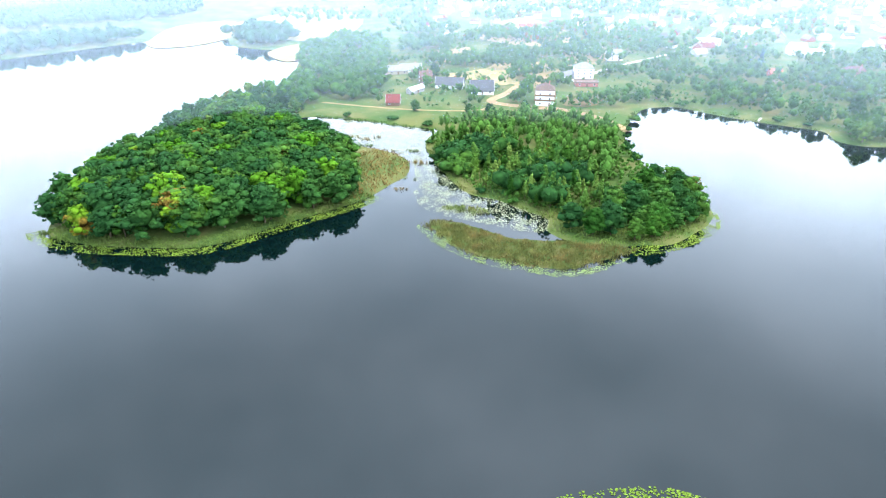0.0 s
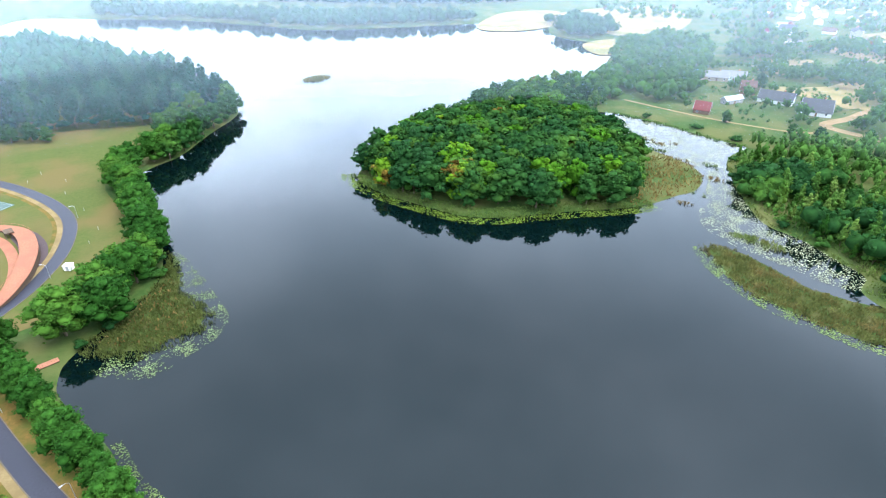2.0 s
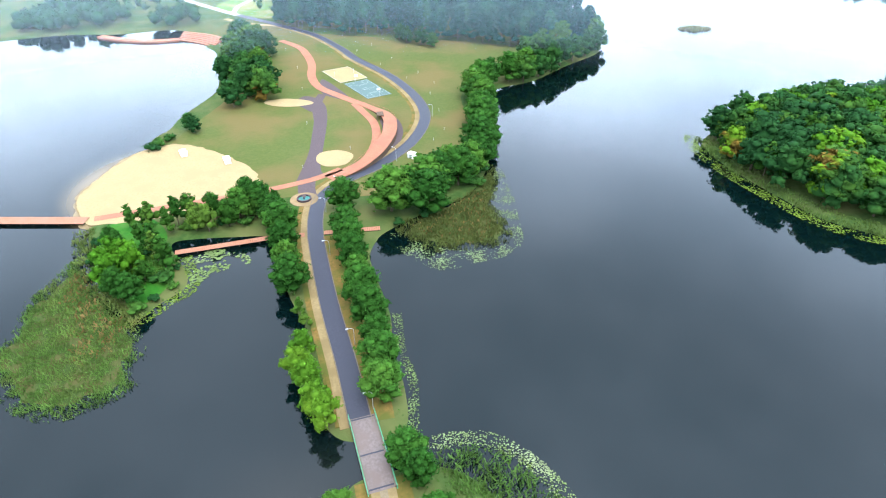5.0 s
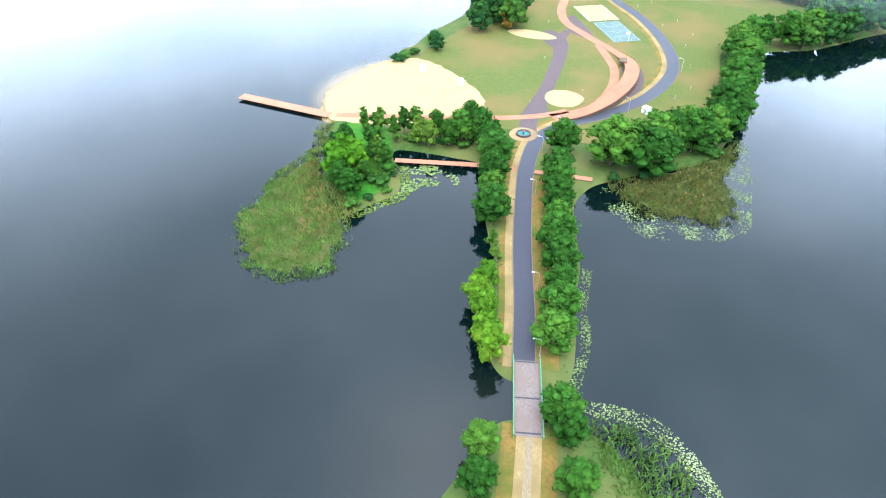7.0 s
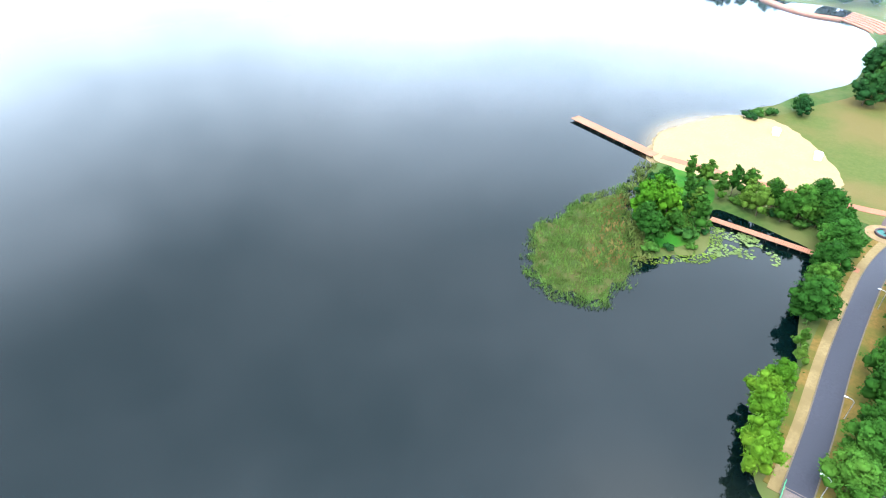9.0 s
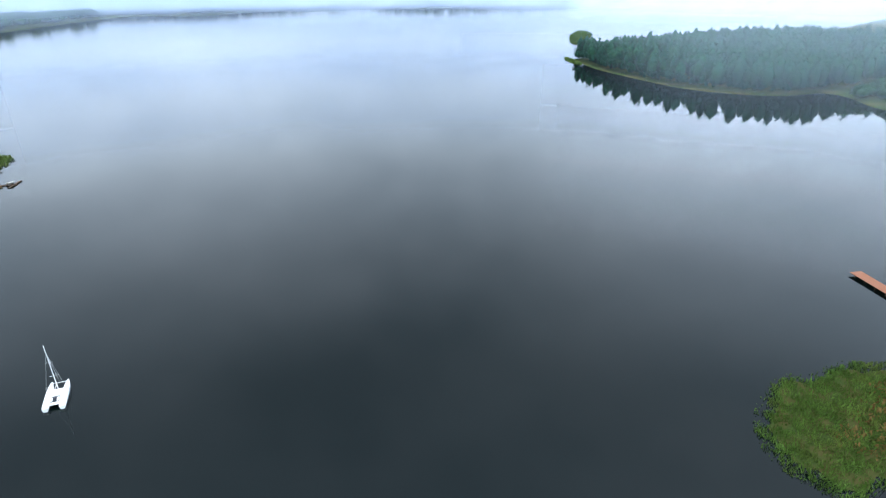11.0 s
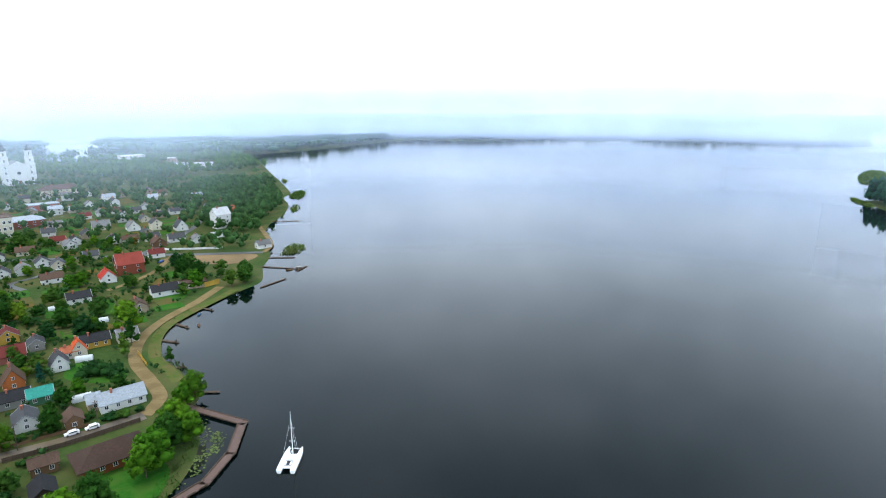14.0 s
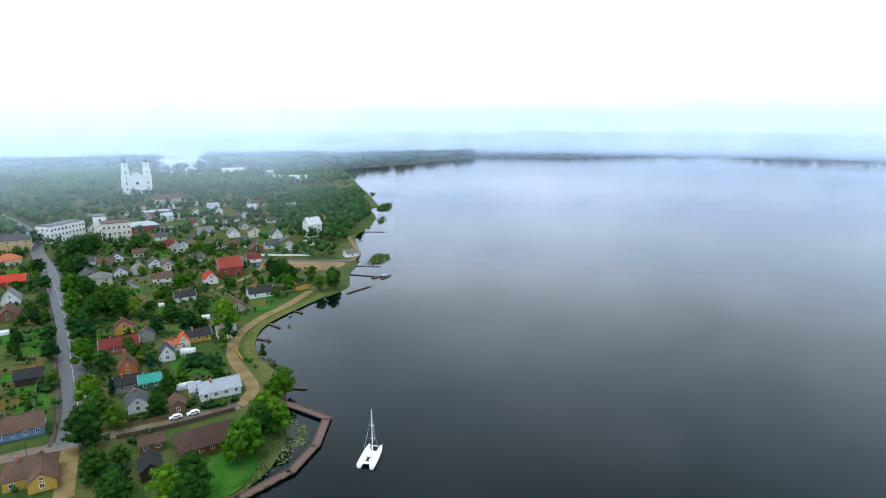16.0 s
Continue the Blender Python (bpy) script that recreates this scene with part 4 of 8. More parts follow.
def terraces():
    r = thing("seating_terraces", -392, -82, 0)
    for k in range(6):
        line = spline([(-386 - 2.0 * k, -72 + 0.8 * k), (-396 - 2.0 * k, -82 + 0.8 * k), (-405 - 2.0 * k, -96 + 0.3 * k)], 6, False) - np.array([-392, -82])
        ribbon("tier", line, 2.0, 0.5 + 0.42 * k, TIMBER, 0.5 + 0.42 * k, r)
    line = spline([(-404, -96), (-402, -112), (-408, -130), (-418, -146)], 6, False) - np.array([-392, -82])
    ribbon("promenade_deck", line, 5, 1.0, TIMBER, 1.3, r)
    tagged(r, "reddish timber seating terraces curving down to the water", "terraces")
    BUSY.append((-395, -85, 14))


terraces()


def bridge():
    r = thing("road_bridge", -90.6, 5.4, GZ, math.degrees(math.atan2(8.5 - 5.4, -72.6 + 90.6)))
    L = 18.3
    bm = bmesh.new()
    box(bm, 0, -2.9, -0.45, L, 2.9, 0.12)
    part("deck", bm, CONCRETE, r, "worn brownish grey bridge deck")
    for x in (0.0, 9.2, 17.2):
        bm = bmesh.new()
        box(bm, x + 0.2, -2.85, 0.122, x + 0.55, 2.85, 0.13)
        part("joint", bm, ASPHALT, r)
    for s in (-1, 1):
        bm = bmesh.new()
        box(bm, 0, s * 2.62 - 0.22, 0.122, L, s * 2.62 + 0.22, 0.27)
        part("kerb", bm, DARKKERB, r)
        bm = bmesh.new()
        for z in (0.62, 1.0, 1.32):
            box(bm, -0.6, s * 2.8 - 0.05, z - 0.03, L + 0.6, s * 2.8 + 0.05, z + 0.03)
        rail = part("railing", bm, GREENPAINT, r, "green painted steel railing")
        for k in range(13):
            bm = bmesh.new()
            x = -0.4 + (L + 0.8) * k / 12
            box(bm, x - 0.06, s * 2.8 - 0.08, 0.1, x + 0.06, s * 2.8 + 0.08, 1.4)
            part("post", bm, GREENPAINT, rail)
    for x in (1.2, L - 2.2):
        bm = bmesh.new()
        box(bm, x, -2.8, -2.4, x + 1.0, 2.8, -0.46)
        part("abutment", bm, CONCRETE, r)
    tagged(r, "short concrete road bridge with green railings", "bridge")


bridge()


def street_lamp():
    r = thing("street_lamp", 0, 0, 0)
    bm = bmesh.new()
    rod(bm, (0, 0, -0.2), (0, 0, 5.0), 0.09, 0.06, 8)
    part("pole", bm, STEEL, r)
    bm = bmesh.new()
    rod(bm, (0, 0, 4.95), (-0.5, 0, 5.4), 0.06, 0.05, 6)
    rod(bm, (-0.5, 0, 5.4), (-1.3, 0, 5.45), 0.05, 0.04, 6)
    arm = part("arm", bm, STEEL, r)
    bm = bmesh.new()
    box(bm, -1.9, -0.16, 5.36, -1.2, 0.16, 5.52)
    part("lamp_head", bm, STEEL, arm)
    tagged(r, "slim grey street lamp with a curved arm", "street lamp", "lamps along the causeway")
    return r


lamp = street_lamp()
first = True
d_line = np.gradient(road_line, axis=0)
for i in range(4, 96, 14):
    p = right_edge[i] - (left_edge[i] - right_edge[i]) / 4.9 * 0.8
    turn = math.degrees(math.atan2(*(left_edge[i] - right_edge[i])[::-1])) + 180
    if first:
        lamp.matrix_basis = pose(p[0], p[1], GZ, 0, 0, turn)
        first = False
    else:
        copy_thing(lamp, pose(p[0], p[1], GZ, 0, 0, turn))


def path_light():
    r = thing("path_light", -240, 46)
    bm = bmesh.new()
    rod(bm, (0, 0, -0.1), (0, 0, 1.0), 0.06, 0.05, 6)
    part("pole", bm, STEEL, r)
    bm = bmesh.new()
    rod(bm, (0, 0, 1.0), (0, 0, 1.3), 0.2, 0.14, 8)
    part("lamp_head", bm, KERB, r)
    return tagged(r, "low park light with a white head", "park light", "park lights")


pl = path_light()
for x, y in ((-262, 47), (-285, 46), (-310, 37), (-335, 25), (-362, 13), (-230, 40), (-300, 50), (-318, 44), (-345, 32), (-375, 22), (-398, 5), (-226, 6), (-212, -12), (-255, -12), (-300, -16), (-335, -20)):
    copy_thing(pl, pose(x, y, GZ))


# ---------------------------------------------------------------- buildings
PAINT = {}
TONES = {"white": (0.62, 0.61, 0.58), "cream": (0.52, 0.47, 0.36), "yellow": (0.446, 0.274, 0.0504), "ochre": (0.396, 0.302, 0.144), "pink": (0.36, 0.13, 0.101), "orange": (0.396, 0.122, 0.036),
         "blue": (0.115, 0.202, 0.302), "brick": (0.216, 0.0612, 0.036), "grey": (0.245, 0.238, 0.223), "wood": (0.144, 0.0864, 0.0468), "green": (0.072, 0.173, 0.101), "tan": (0.331, 0.266, 0.187), "darkwood": (0.0504, 0.036, 0.0252), "rustwood": (0.20, 0.065, 0.026)}
ROOFS = {"brown": (0.0864, 0.054, 0.0396), "darkbrown": (0.058, 0.036, 0.028), "darkred": (0.115, 0.0252, 0.0216), "red": (0.36, 0.036, 0.0216), "coral": (0.331, 0.108, 0.0576), "slate": (0.054, 0.0562, 0.0612), "black": (0.0252, 0.0259, 0.0288), "grey": (0.137, 0.137, 0.137),
         "metal": (0.302, 0.338, 0.374), "tile": (0.20, 0.042, 0.030), "teal": (0.0288, 0.216, 0.173), "white": (0.475, 0.482, 0.49), "orange": (0.432, 0.072, 0.0216)}


def wall_paint(key):
    if ("w", key) not in PAINT:
        c = TONES[key]
        PAINT["w", key] = surface(key + "_wall", tuple(v * 0.82 for v in c), tuple(min(v * 1.1, 0.85) for v in c), 0.6, 0.85, 0.12, tuple(v * 0.9 for v in c), 3.0, coords="Object", vary=0.08)
    return PAINT["w", key]


def roof_paint(key):
    if ("r", key) not in PAINT:
        c = ROOFS[key]
        m = surface(key + "_roofing", tuple(v * 0.72 for v in c), tuple(min(v * 1.2, 0.85) for v in c), 0.5, 0.55 if key in ("metal", "white", "teal") else 0.75, 0.25, tuple(v * 0.85 for v in c), 3.5, coords="Object", vary=0.12)
        PAINT["r", key] = m
    return PAINT["r", key]


GLASS = surface("dark_window_glass", (0.02, 0.025, 0.03), (0.05, 0.06, 0.07), 1.0, 0.08, 0.0, coords="Object", spec=0.6)
BRICKRED = surface("chimney_brick", (0.26, 0.09, 0.06), (0.36, 0.14, 0.09), 0.15, 0.9, 0.3, coords="Object")


def unit_meshes():
    bm = bmesh.new()
    for x0, z0, x1, z1 in ((-0.5, -0.5, -0.42, 0.5), (0.42, -0.5, 0.5, 0.5), (-0.42, -0.5, 0.42, -0.43), (-0.42, 0.43, 0.42, 0.5), (-0.03, -0.43, 0.03, 0.43)):
        box(bm, x0, -0.08, z0, x1, 0.02, z1)
    f = bpy.data.meshes.new("window")
    bm.to_mesh(f)
    bm.free()
    f.materials.append(WHITE)
    bm = bmesh.new()
    box(bm, -0.42, -0.03, -0.43, 0.42, 0.01, 0.43)
    g = bpy.data.meshes.new("pane")
    bm.to_mesh(g)
    bm.free()
    g.materials.append(GLASS)
    return f, g


FRAME_MESH, PANE_MESH = unit_meshes()


def whole_window():
    """A far window in one piece: a proud frame with the pane set back in it."""
    v, f = [], []
    for x, z, y in ((0.5, 0.5, 0.02), (0.5, 0.5, -0.08), (0.45, 0.455, -0.08), (0.45, 0.455, -0.03)):
        v += [(-x, y, -z), (x, y, -z), (x, y, z), (-x, y, z)]
    for k in range(3):
        f += [(4 * k + i, 4 * k + (i + 1) % 4, 4 * k + 4 + (i + 1) % 4, 4 * k + 4 + i) for i in range(4)]
    f.append((12, 13, 14, 15))
    me = bpy.data.meshes.new("window")
    me.from_pydata(v, [], f)
    me.materials.append(WHITE)
    me.materials.append(GLASS)
    me.polygons[12].material_index = 1
    return me


WHOLE_MESH = whole_window()


def window(parent, x, y, z, turn, w=1.1, h=1.3, panes=True):
    ob = new("window", FRAME_MESH if panes else WHOLE_MESH)
    ob.parent = parent
    ob.matrix_basis = pose(x, y, z, 0, 0, turn) @ Matrix.Diagonal((w, 1.0, h, 1))
    if panes:
        new("pane", PANE_MESH).parent = ob
    return ob


PALETRIM = surface("pale_roof_edging", (0.24, 0.25, 0.26), (0.33, 0.34, 0.35), 0.5, 0.6, 0.1, coords="Object")


def house(x, y, turn, l, w, storeys, roof, roof_tone, wall_tone, label, rise=0.0, detail=2, name="house", chimney=True, eave=0.45, category="house", floor=2.4, win=(1.1, 1.3), bands=False):
    """A house whose length l lies along its own x axis; roof gable, hip or flat. detail: how many windows."""
    r = thing(name, x, y, GZ, turn)
    h = floor * storeys + 0.35
    rise = rise or w * (0.38 if roof == "gable" else 0.32)
    m = wall_paint(wall_tone)
    hx, hy = l / 2, w / 2
    if roof == "gable":
        v = [(-hx, -hy, -0.2), (hx, -hy, -0.2), (hx, hy, -0.2), (-hx, hy, -0.2), (-hx, -hy, h), (hx, -hy, h), (hx, hy, h), (-hx, hy, h), (-hx, 0, h + rise - 0.12), (hx, 0, h + rise - 0.12)]
        f = [(3, 2, 1, 0), (0, 1, 5, 4), (1, 2, 6, 9, 5), (2, 3, 7, 6), (3, 0, 4, 8, 7)]
        arrays("wall", v, f, m, r)
        ex, ey = hx + eave, hy + eave
        drop = h - rise * eave / hy
        t = 0.16
        v, f = [], []
        for s in (-1, 1):
            o = len(v)
            for q in (0, t):
                v += [(-ex, s * ey, drop + q), (ex, s * ey, drop + q), (ex, 0, h + rise + q), (-ex, 0, h + rise + q)]
            fs = [(0, 1, 2, 3), (7, 6, 5, 4), (0, 4, 5, 1), (1, 5, 6, 2), (2, 6, 7, 3), (3, 7, 4, 0)]
            f += [tuple(o + i for i in (q if s > 0 else q[::-1])) for q in fs]
        arrays("roof", v, f, roof_paint(roof_tone), r)
        ridge = h + rise
        if detail > 1:
            bm = bmesh.new()
            box(bm, -ex, -0.14, ridge + t - 0.02, ex, 0.14, ridge + t + 0.08)
            part("ridge_cap", bm, roof_paint(roof_tone), r)
        if detail and roof_tone in ("black", "slate", "darkred", "grey", "teal", "red", "tile"):
            for px in (-ex - 0.06, ex - 0.1):
                v = [(px + k, py, pz + q) for py, pz in ((-ey, drop), (0, h + rise), (ey, drop)) for k, q in ((0, 0), (0.16, 0), (0.16, t + 0.05), (0, t + 0.05))]
                f = [(4 * i + k, 4 * i + 4 + k, 4 * i + 4 + (k + 1) % 4, 4 * i + (k + 1) % 4) for i in range(2) for k in range(4)] + [(0, 1, 2, 3), (11, 10, 9, 8)]
                arrays("roof_edge", v, f, PALETRIM, r)
    else:
        bm = bmesh.new()
        box(bm, -hx, -hy, -0.2, hx, hy, h)
        part("wall", bm, m, r)
        ex, ey = hx + eave, hy + eave
        if roof == "hip":
            k = max(0.3, hx - hy * 0.9)
            v = [(-ex, -ey, h), (ex, -ey, h), (ex, ey, h), (-ex, ey, h), (-ex, -ey, h + 0.18), (ex, -ey, h + 0.18), (ex, ey, h + 0.18), (-ex, ey, h + 0.18), (-k, 0, h + rise), (k, 0, h + rise)]
            f = [(3, 2, 1, 0), (0, 1, 5, 4), (1, 2, 6, 5), (2, 3, 7, 6), (3, 0, 4, 7), (4, 5, 9, 8), (5, 6, 9), (6, 7, 8, 9), (7, 4, 8)]
            arrays("roof", v, f, roof_paint(roof_tone), r)
        else:
            bm = bmesh.new()
            box(bm, -ex, -ey, h, ex, ey, h + 0.2)
            for a, b, c, d in ((-ex, -ey, ex, -ey + 0.25), (-ex, ey - 0.25, ex, ey), (-ex, -ey + 0.25, -ex + 0.25, ey - 0.25), (ex - 0.25, -ey + 0.25, ex, ey - 0.25)):
                box(bm, a, b, h + 0.2, c, d, h + 0.5)
            part("roof", bm, roof_paint(roof_tone), r)
            rise = 0.3
    if chimney:
        bm = bmesh.new()
        box(bm, l * 0.18, -0.35 + w * 0.08, h + rise * 0.4, l * 0.18 + 0.6, 0.3 + w * 0.08, h + rise + 0.8)
        box(bm, l * 0.18 - 0.08, -0.43 + w * 0.08, h + rise + 0.8, l * 0.18 + 0.68, 0.38 + w * 0.08, h + rise + 0.95)
        part("chimney", bm, BRICKRED, r)
    if detail:
        step = 2.9 if detail > 1 else 4.5
        for s in range(storeys):
            z = 1.6 + floor * s
            n = max(1, int(l / step))
            for k in range(n):
                px = -hx + l * (k + 0.5) / n
                for side in (-1, 1):
                    if s == 0 and side == -1 and k == n // 2:
                        continue
                    window(r, px, side * hy, z, 0 if side < 0 else 180, *win, panes=detail > 1)
            n = max(1, int(w / (step * 1.15)))
            for k in range(n):
                py = -hy + w * (k + 0.5) / n
                for side in (-1, 1):
                    window(r, side * hx, py, z, 90 if side > 0 else -90, *win, panes=detail > 1)
        if roof == "gable" and rise > 2.2:
            for side in (-1, 1):
                window(r, side * hx, 0, h + rise * 0.32, 90 if side > 0 else -90, 0.9, 1.0, detail > 1)
        bm = bmesh.new()
        n = max(1, int(l / step))
        px = -hx + l * (n // 2 + 0.5) / n
        box(bm, px - 0.5, -hy - 0.07, 0.0, px + 0.5, -hy + 0.02, 2.05)
        part("door", bm, wall_paint("wood"), r)
    if bands:
        for z in (3.3, 6.5):
            bm = bmesh.new()
            for a, b, c, d in ((-hx - 0.8, -hy - 0.8, hx + 0.8, -hy), (-hx - 0.8, hy, hx + 0.8, hy + 0.8), (-hx - 0.8, -hy, -hx, hy), (hx, -hy, hx + 0.8, hy)):
                box(bm, a, b, z, c, d, z + 1.0)
            part("balcony", bm, wall_paint("wood"), r, "brown timber balcony")
    tagged(r, label, category)
    BUSY.append((x, y, max(l, w) * 0.5 + 1.0))
    return r


# the town by the lake
house(126, -97, 44, 11, 9, 1, "hip", "brown", "yellow", "yellow wooden house with a brown hipped roof", rise=3.6)
house(120, -95, -46, 5, 6, 1, "gable", "brown", "yellow", "yellow gabled porch wing with a brown roof", chimney=False, name='house_wing')
house(150, -113, 44, 15, 8, 1, "gable", "brown", "blue", "long house with a red-brown roof and blue walls")
house(177, -142, 44, 8, 6, 1, "gable", "black", "darkwood", "dark wooden barn with a black roof", chimney=False, detail=0, name='barn', category='barn')
house(169, -174, 44, 13.5, 7, 1, "gable", "darkred", "pink", "long pink house with a dark red roof")
house(182, -191, -46, 6, 7, 1, "gable", "darkred", "yellow", "small yellow-gabled house with a dark red roof", detail=1)
house(150, -157, -46, 7, 6, 1, "gable", "brown", "orange", "orange gabled house with a brown roof", rise=4.2)
house(140, -146, 44, 8, 5.5, 1, "gable", "black", "grey", "low grey house with a black roof")
house(134, -149, 44, 6.5, 5, 1, "gable", "teal", "green", "low house with a turquoise metal roof", chimney=False)
house(166, -186, -46, 6, 5, 1, "gable", "slate", "grey", "small grey house with a slate roof")
house(145, -171, -46, 6.5, 5.5, 1, "gable", "slate", "white", "white house with a steep slate roof", rise=3.4)
house(148, -180, 44, 5, 4, 1, "gable", "coral", "white", "small white house with a coral roof")
house(146, -182, -46, 4.6, 5, 1, "gable", "orange", "cream", "cream house with a bright orange-red roof", rise=3.6)
house(146, -191, 44, 9.5, 5.5, 1, "gable", "black", "yellow", "yellow house with a long black roof")
house(108, -150, 46, 12.5, 6.5, 1, "gable", "metal", "white", "long white house with a pale grey metal roof")
house(115, -147, 46, 3.5, 5, 1, "gable", "metal", "tan", "tan annex with a pale metal roof", chimney=False, name='house_wing')
house(114, -137, -46, 6, 4.5, 1, "gable", "brown", "wood", "small brown wooden garden shed", chimney=False, name='shed', category='shed')
house(127, -135, -46, 7.5, 6, 1, "gable", "slate", "white", "white gabled house with a grey roof")
house(92, -121.5, 49, 14.6, 9.0, 1, "hip", "darkbrown", "rustwood", "large brown-roofed boathouse with rust-coloured wooden walls", rise=3.4, eave=1.3, chimney=False, name='boathouse', category='boathouse')
house(106, -116, 44, 6, 4, 1, "gable", "brown", "wood", "brown wooden garden shed", chimney=False, name='shed', category='shed')
house(98, -106, -46, 7, 5, 1, "gable", "black", "darkwood", "dark weathered wooden barn", chimney=False, detail=0, name='barn', category='barn')
house(194, -286, 44, 13, 11, 2, "gable", "tile", "brick", "large red brick house with a red tiled roof", rise=4.8, detail=1, floor=2.75)
house(198, -285, -46, 6, 5, 2, "gable", "tile", "brick", "red brick gabled wing of the large house", chimney=False, name='house_wing', detail=1)
house(195, -269, -46, 9, 7, 1, "gable", "red", "white", "white house with a bright red roof", rise=3.6, detail=1)
house(187, -237, 44, 9.5, 6, 1, "gable", "black", "white", "white house with a black roof", detail=1)
house(154, -252, 44, 12, 6.5, 1, "gable", "black", "white", "long white house with a black roof", detail=1)
house(153, -229, -46, 9, 7, 1, "gable", "brown", "tan", "tan gabled house with a dark brown roof", detail=1)
house(137, -197, 44, 7, 6, 1, "gable", "grey", "cream", "small cream house among tall trees")
house(148, -263, 39, 16, 7, 1, "flat", "brown", "tan", "low tan building with a mossy flat roof", chimney=False, detail=1)
house(199, -403, 54, 11, 10, 3, "gable", "white", "white", "white three-storey house with a white roof", rise=4.6, floor=3.3, detail=1)
house(186, -374, 54, 9, 5, 1, "flat", "white", "white", "low white annex of the tall house", chimney=False, name='house_wing', detail=1)
house(214, -454, 44, 9, 8, 2, "hip", "coral", "orange", "orange house with a coral hipped roof", detail=1)
house(224, -392, -46, 9, 8, 1, "gable", "slate", "white", "white house with a steep slate roof", rise=5, detail=1)
house(208, -358, 44, 10, 7, 1, "gable", "slate", "white", "white cottage with a dark roof", detail=1)
house(213, -345, -46, 10, 8, 1, "gable", "brown", "wood", "brown timber house with a brown roof", detail=1)
house(258, -388, -46, 10, 8, 1, "gable", "grey", "white", "white gabled house with a grey roof", rise=4.5, detail=1)
house(282, -387, 44, 11, 8, 1, "gable", "grey", "cream", "cream house with a grey roof", rise=4, detail=1)
house(274, -362, -46, 10, 8, 1, "gable", "slate", "tan", "tan cottage with a slate roof", detail=1)
house(248, -248, 44, 11, 9, 2, "hip", "grey", "cream", "cream two-storey house with a grey hipped roof", detail=1)
house(272, -263, -46, 10, 8, 1, "gable", "slate", "grey", "grey cottage with a slate roof", detail=1)
house(344, -276, 44, 13, 10, 1, "hip", "coral", "cream", "cream house with a coral hipped roof", rise=4, detail=1)
house(299, -237, 44, 17, 8, 1, "gable", "red", "brick", "long red brick house with a red roof", detail=1)
house(267, -212, -46, 9, 8, 1, "gable", "grey", "white", "white gabled house with a grey roof", rise=4.4, detail=1)
house(246, -193, -46, 10, 8, 1, "gable", "brown", "wood", "brown house with a brown roof", detail=1)
house(380, -307, 44, 26, 12, 3, "hip", "slate", "ochre", "ochre three-storey apartment block with a hipped roof", name='apartment_block', category='apartment block', detail=1)
house(343, -389, 52, 24, 14, 2, "hip", "metal", "brick", "dark brick hall with a pale blue-grey metal roof", name='hall', category='hall', chimney=False, rise=3, detail=1)
house(382, -455, 52, 22, 12, 2, "flat", "metal", "pink", "reddish two-storey building with a pale roof", chimney=False, name='office_building', category='building', detail=1)
house(432, -538, 52, 34, 14, 2, "hip", "brown", "cream", "long cream building with a brown hipped roof", name='office_building', category='building', detail=1)
house(552, -841, 54, 34, 16, 4, "flat", "white", "white", "white flat-roofed block in the town", chimney=False, detail=1, name='office_building', category='building')
house(413, -768, 24, 46, 16, 3, "flat", "white", "white", "long white flat-roofed building", chimney=False, detail=1, name='office_building', category='building')
house(484, -836, 24, 14, 14, 3, "flat", "white", "tan", "pale blocky building beside the lake", chimney=False, detail=1, name='office_building', category='building')
house(294, -287, 38, 7.5, 6, 1, "gable", "slate", "white", "white cottage with a slate roof", detail=1)
house(284, -299, -45, 8.5, 7, 1, "gable", "black", "white", "white cottage with a black roof", detail=1)
house(281, -287, 40, 9.5, 6, 1, "gable", "brown", "tan", "tan cottage with a brown roof", detail=1)
house(250, -292, -43, 7.5, 7, 1, "gable", "slate", "white", "white cottage with a slate roof", detail=1)
house(280, -342, 42, 8.5, 6, 1, "gable", "darkred", "cream", "cream cottage with a dark red roof", detail=1)
house(265, -333, -41, 9.5, 7, 1, "gable", "grey", "white", "white cottage with a grey roof", detail=1)
house(296, -451, 44, 7.5, 6, 1, "gable", "slate", "white", "white cottage with a slate roof", detail=1)
house(349, -555, -51, 8.5, 7, 1, "gable", "black", "tan", "tan cottage with a black roof", detail=1)
house(310, -448, 46, 9.5, 6, 1, "gable", "brown", "white", "white cottage with a brown roof", detail=1)
house(238, -289, -49, 7.5, 7, 1, "gable", "slate", "cream", "cream cottage with a slate roof", detail=1)
house(320, -422, 48, 8.5, 6, 1, "gable", "darkred", "white", "white cottage with a dark red roof", detail=1)
house(317, -437, -47, 9.5, 7, 1, "gable", "grey", "white", "white cottage with a grey roof", detail=1)
house(266, -435, 38, 7.5, 6, 1, "gable", "slate", "tan", "tan cottage with a slate roof", detail=1)
house(269, -343, -45, 8.5, 7, 1, "gable", "black", "white", "white cottage with a black roof", detail=1)
house(279, -314, 40, 9.5, 6, 1, "gable", "brown", "cream", "cream cottage with a brown roof", detail=1)
house(290, -274, -43, 7.5, 7, 1, "gable", "slate", "white", "white cottage with a slate roof", detail=1)
house(198, -318, 42, 8.5, 6, 1, "gable", "darkred", "white", "white cottage with a dark red roof", detail=1)
house(246, -593, -41, 9.5, 7, 1, "gable", "grey", "tan", "tan cottage with a grey roof", detail=1)
house(262, -450, 44, 7.5, 6, 1, "gable", "slate", "white", "white cottage with a slate roof", detail=1)
house(273, -496, -51, 8.5, 7, 1, "gable", "black", "cream", "cream cottage with a black roof", detail=1)
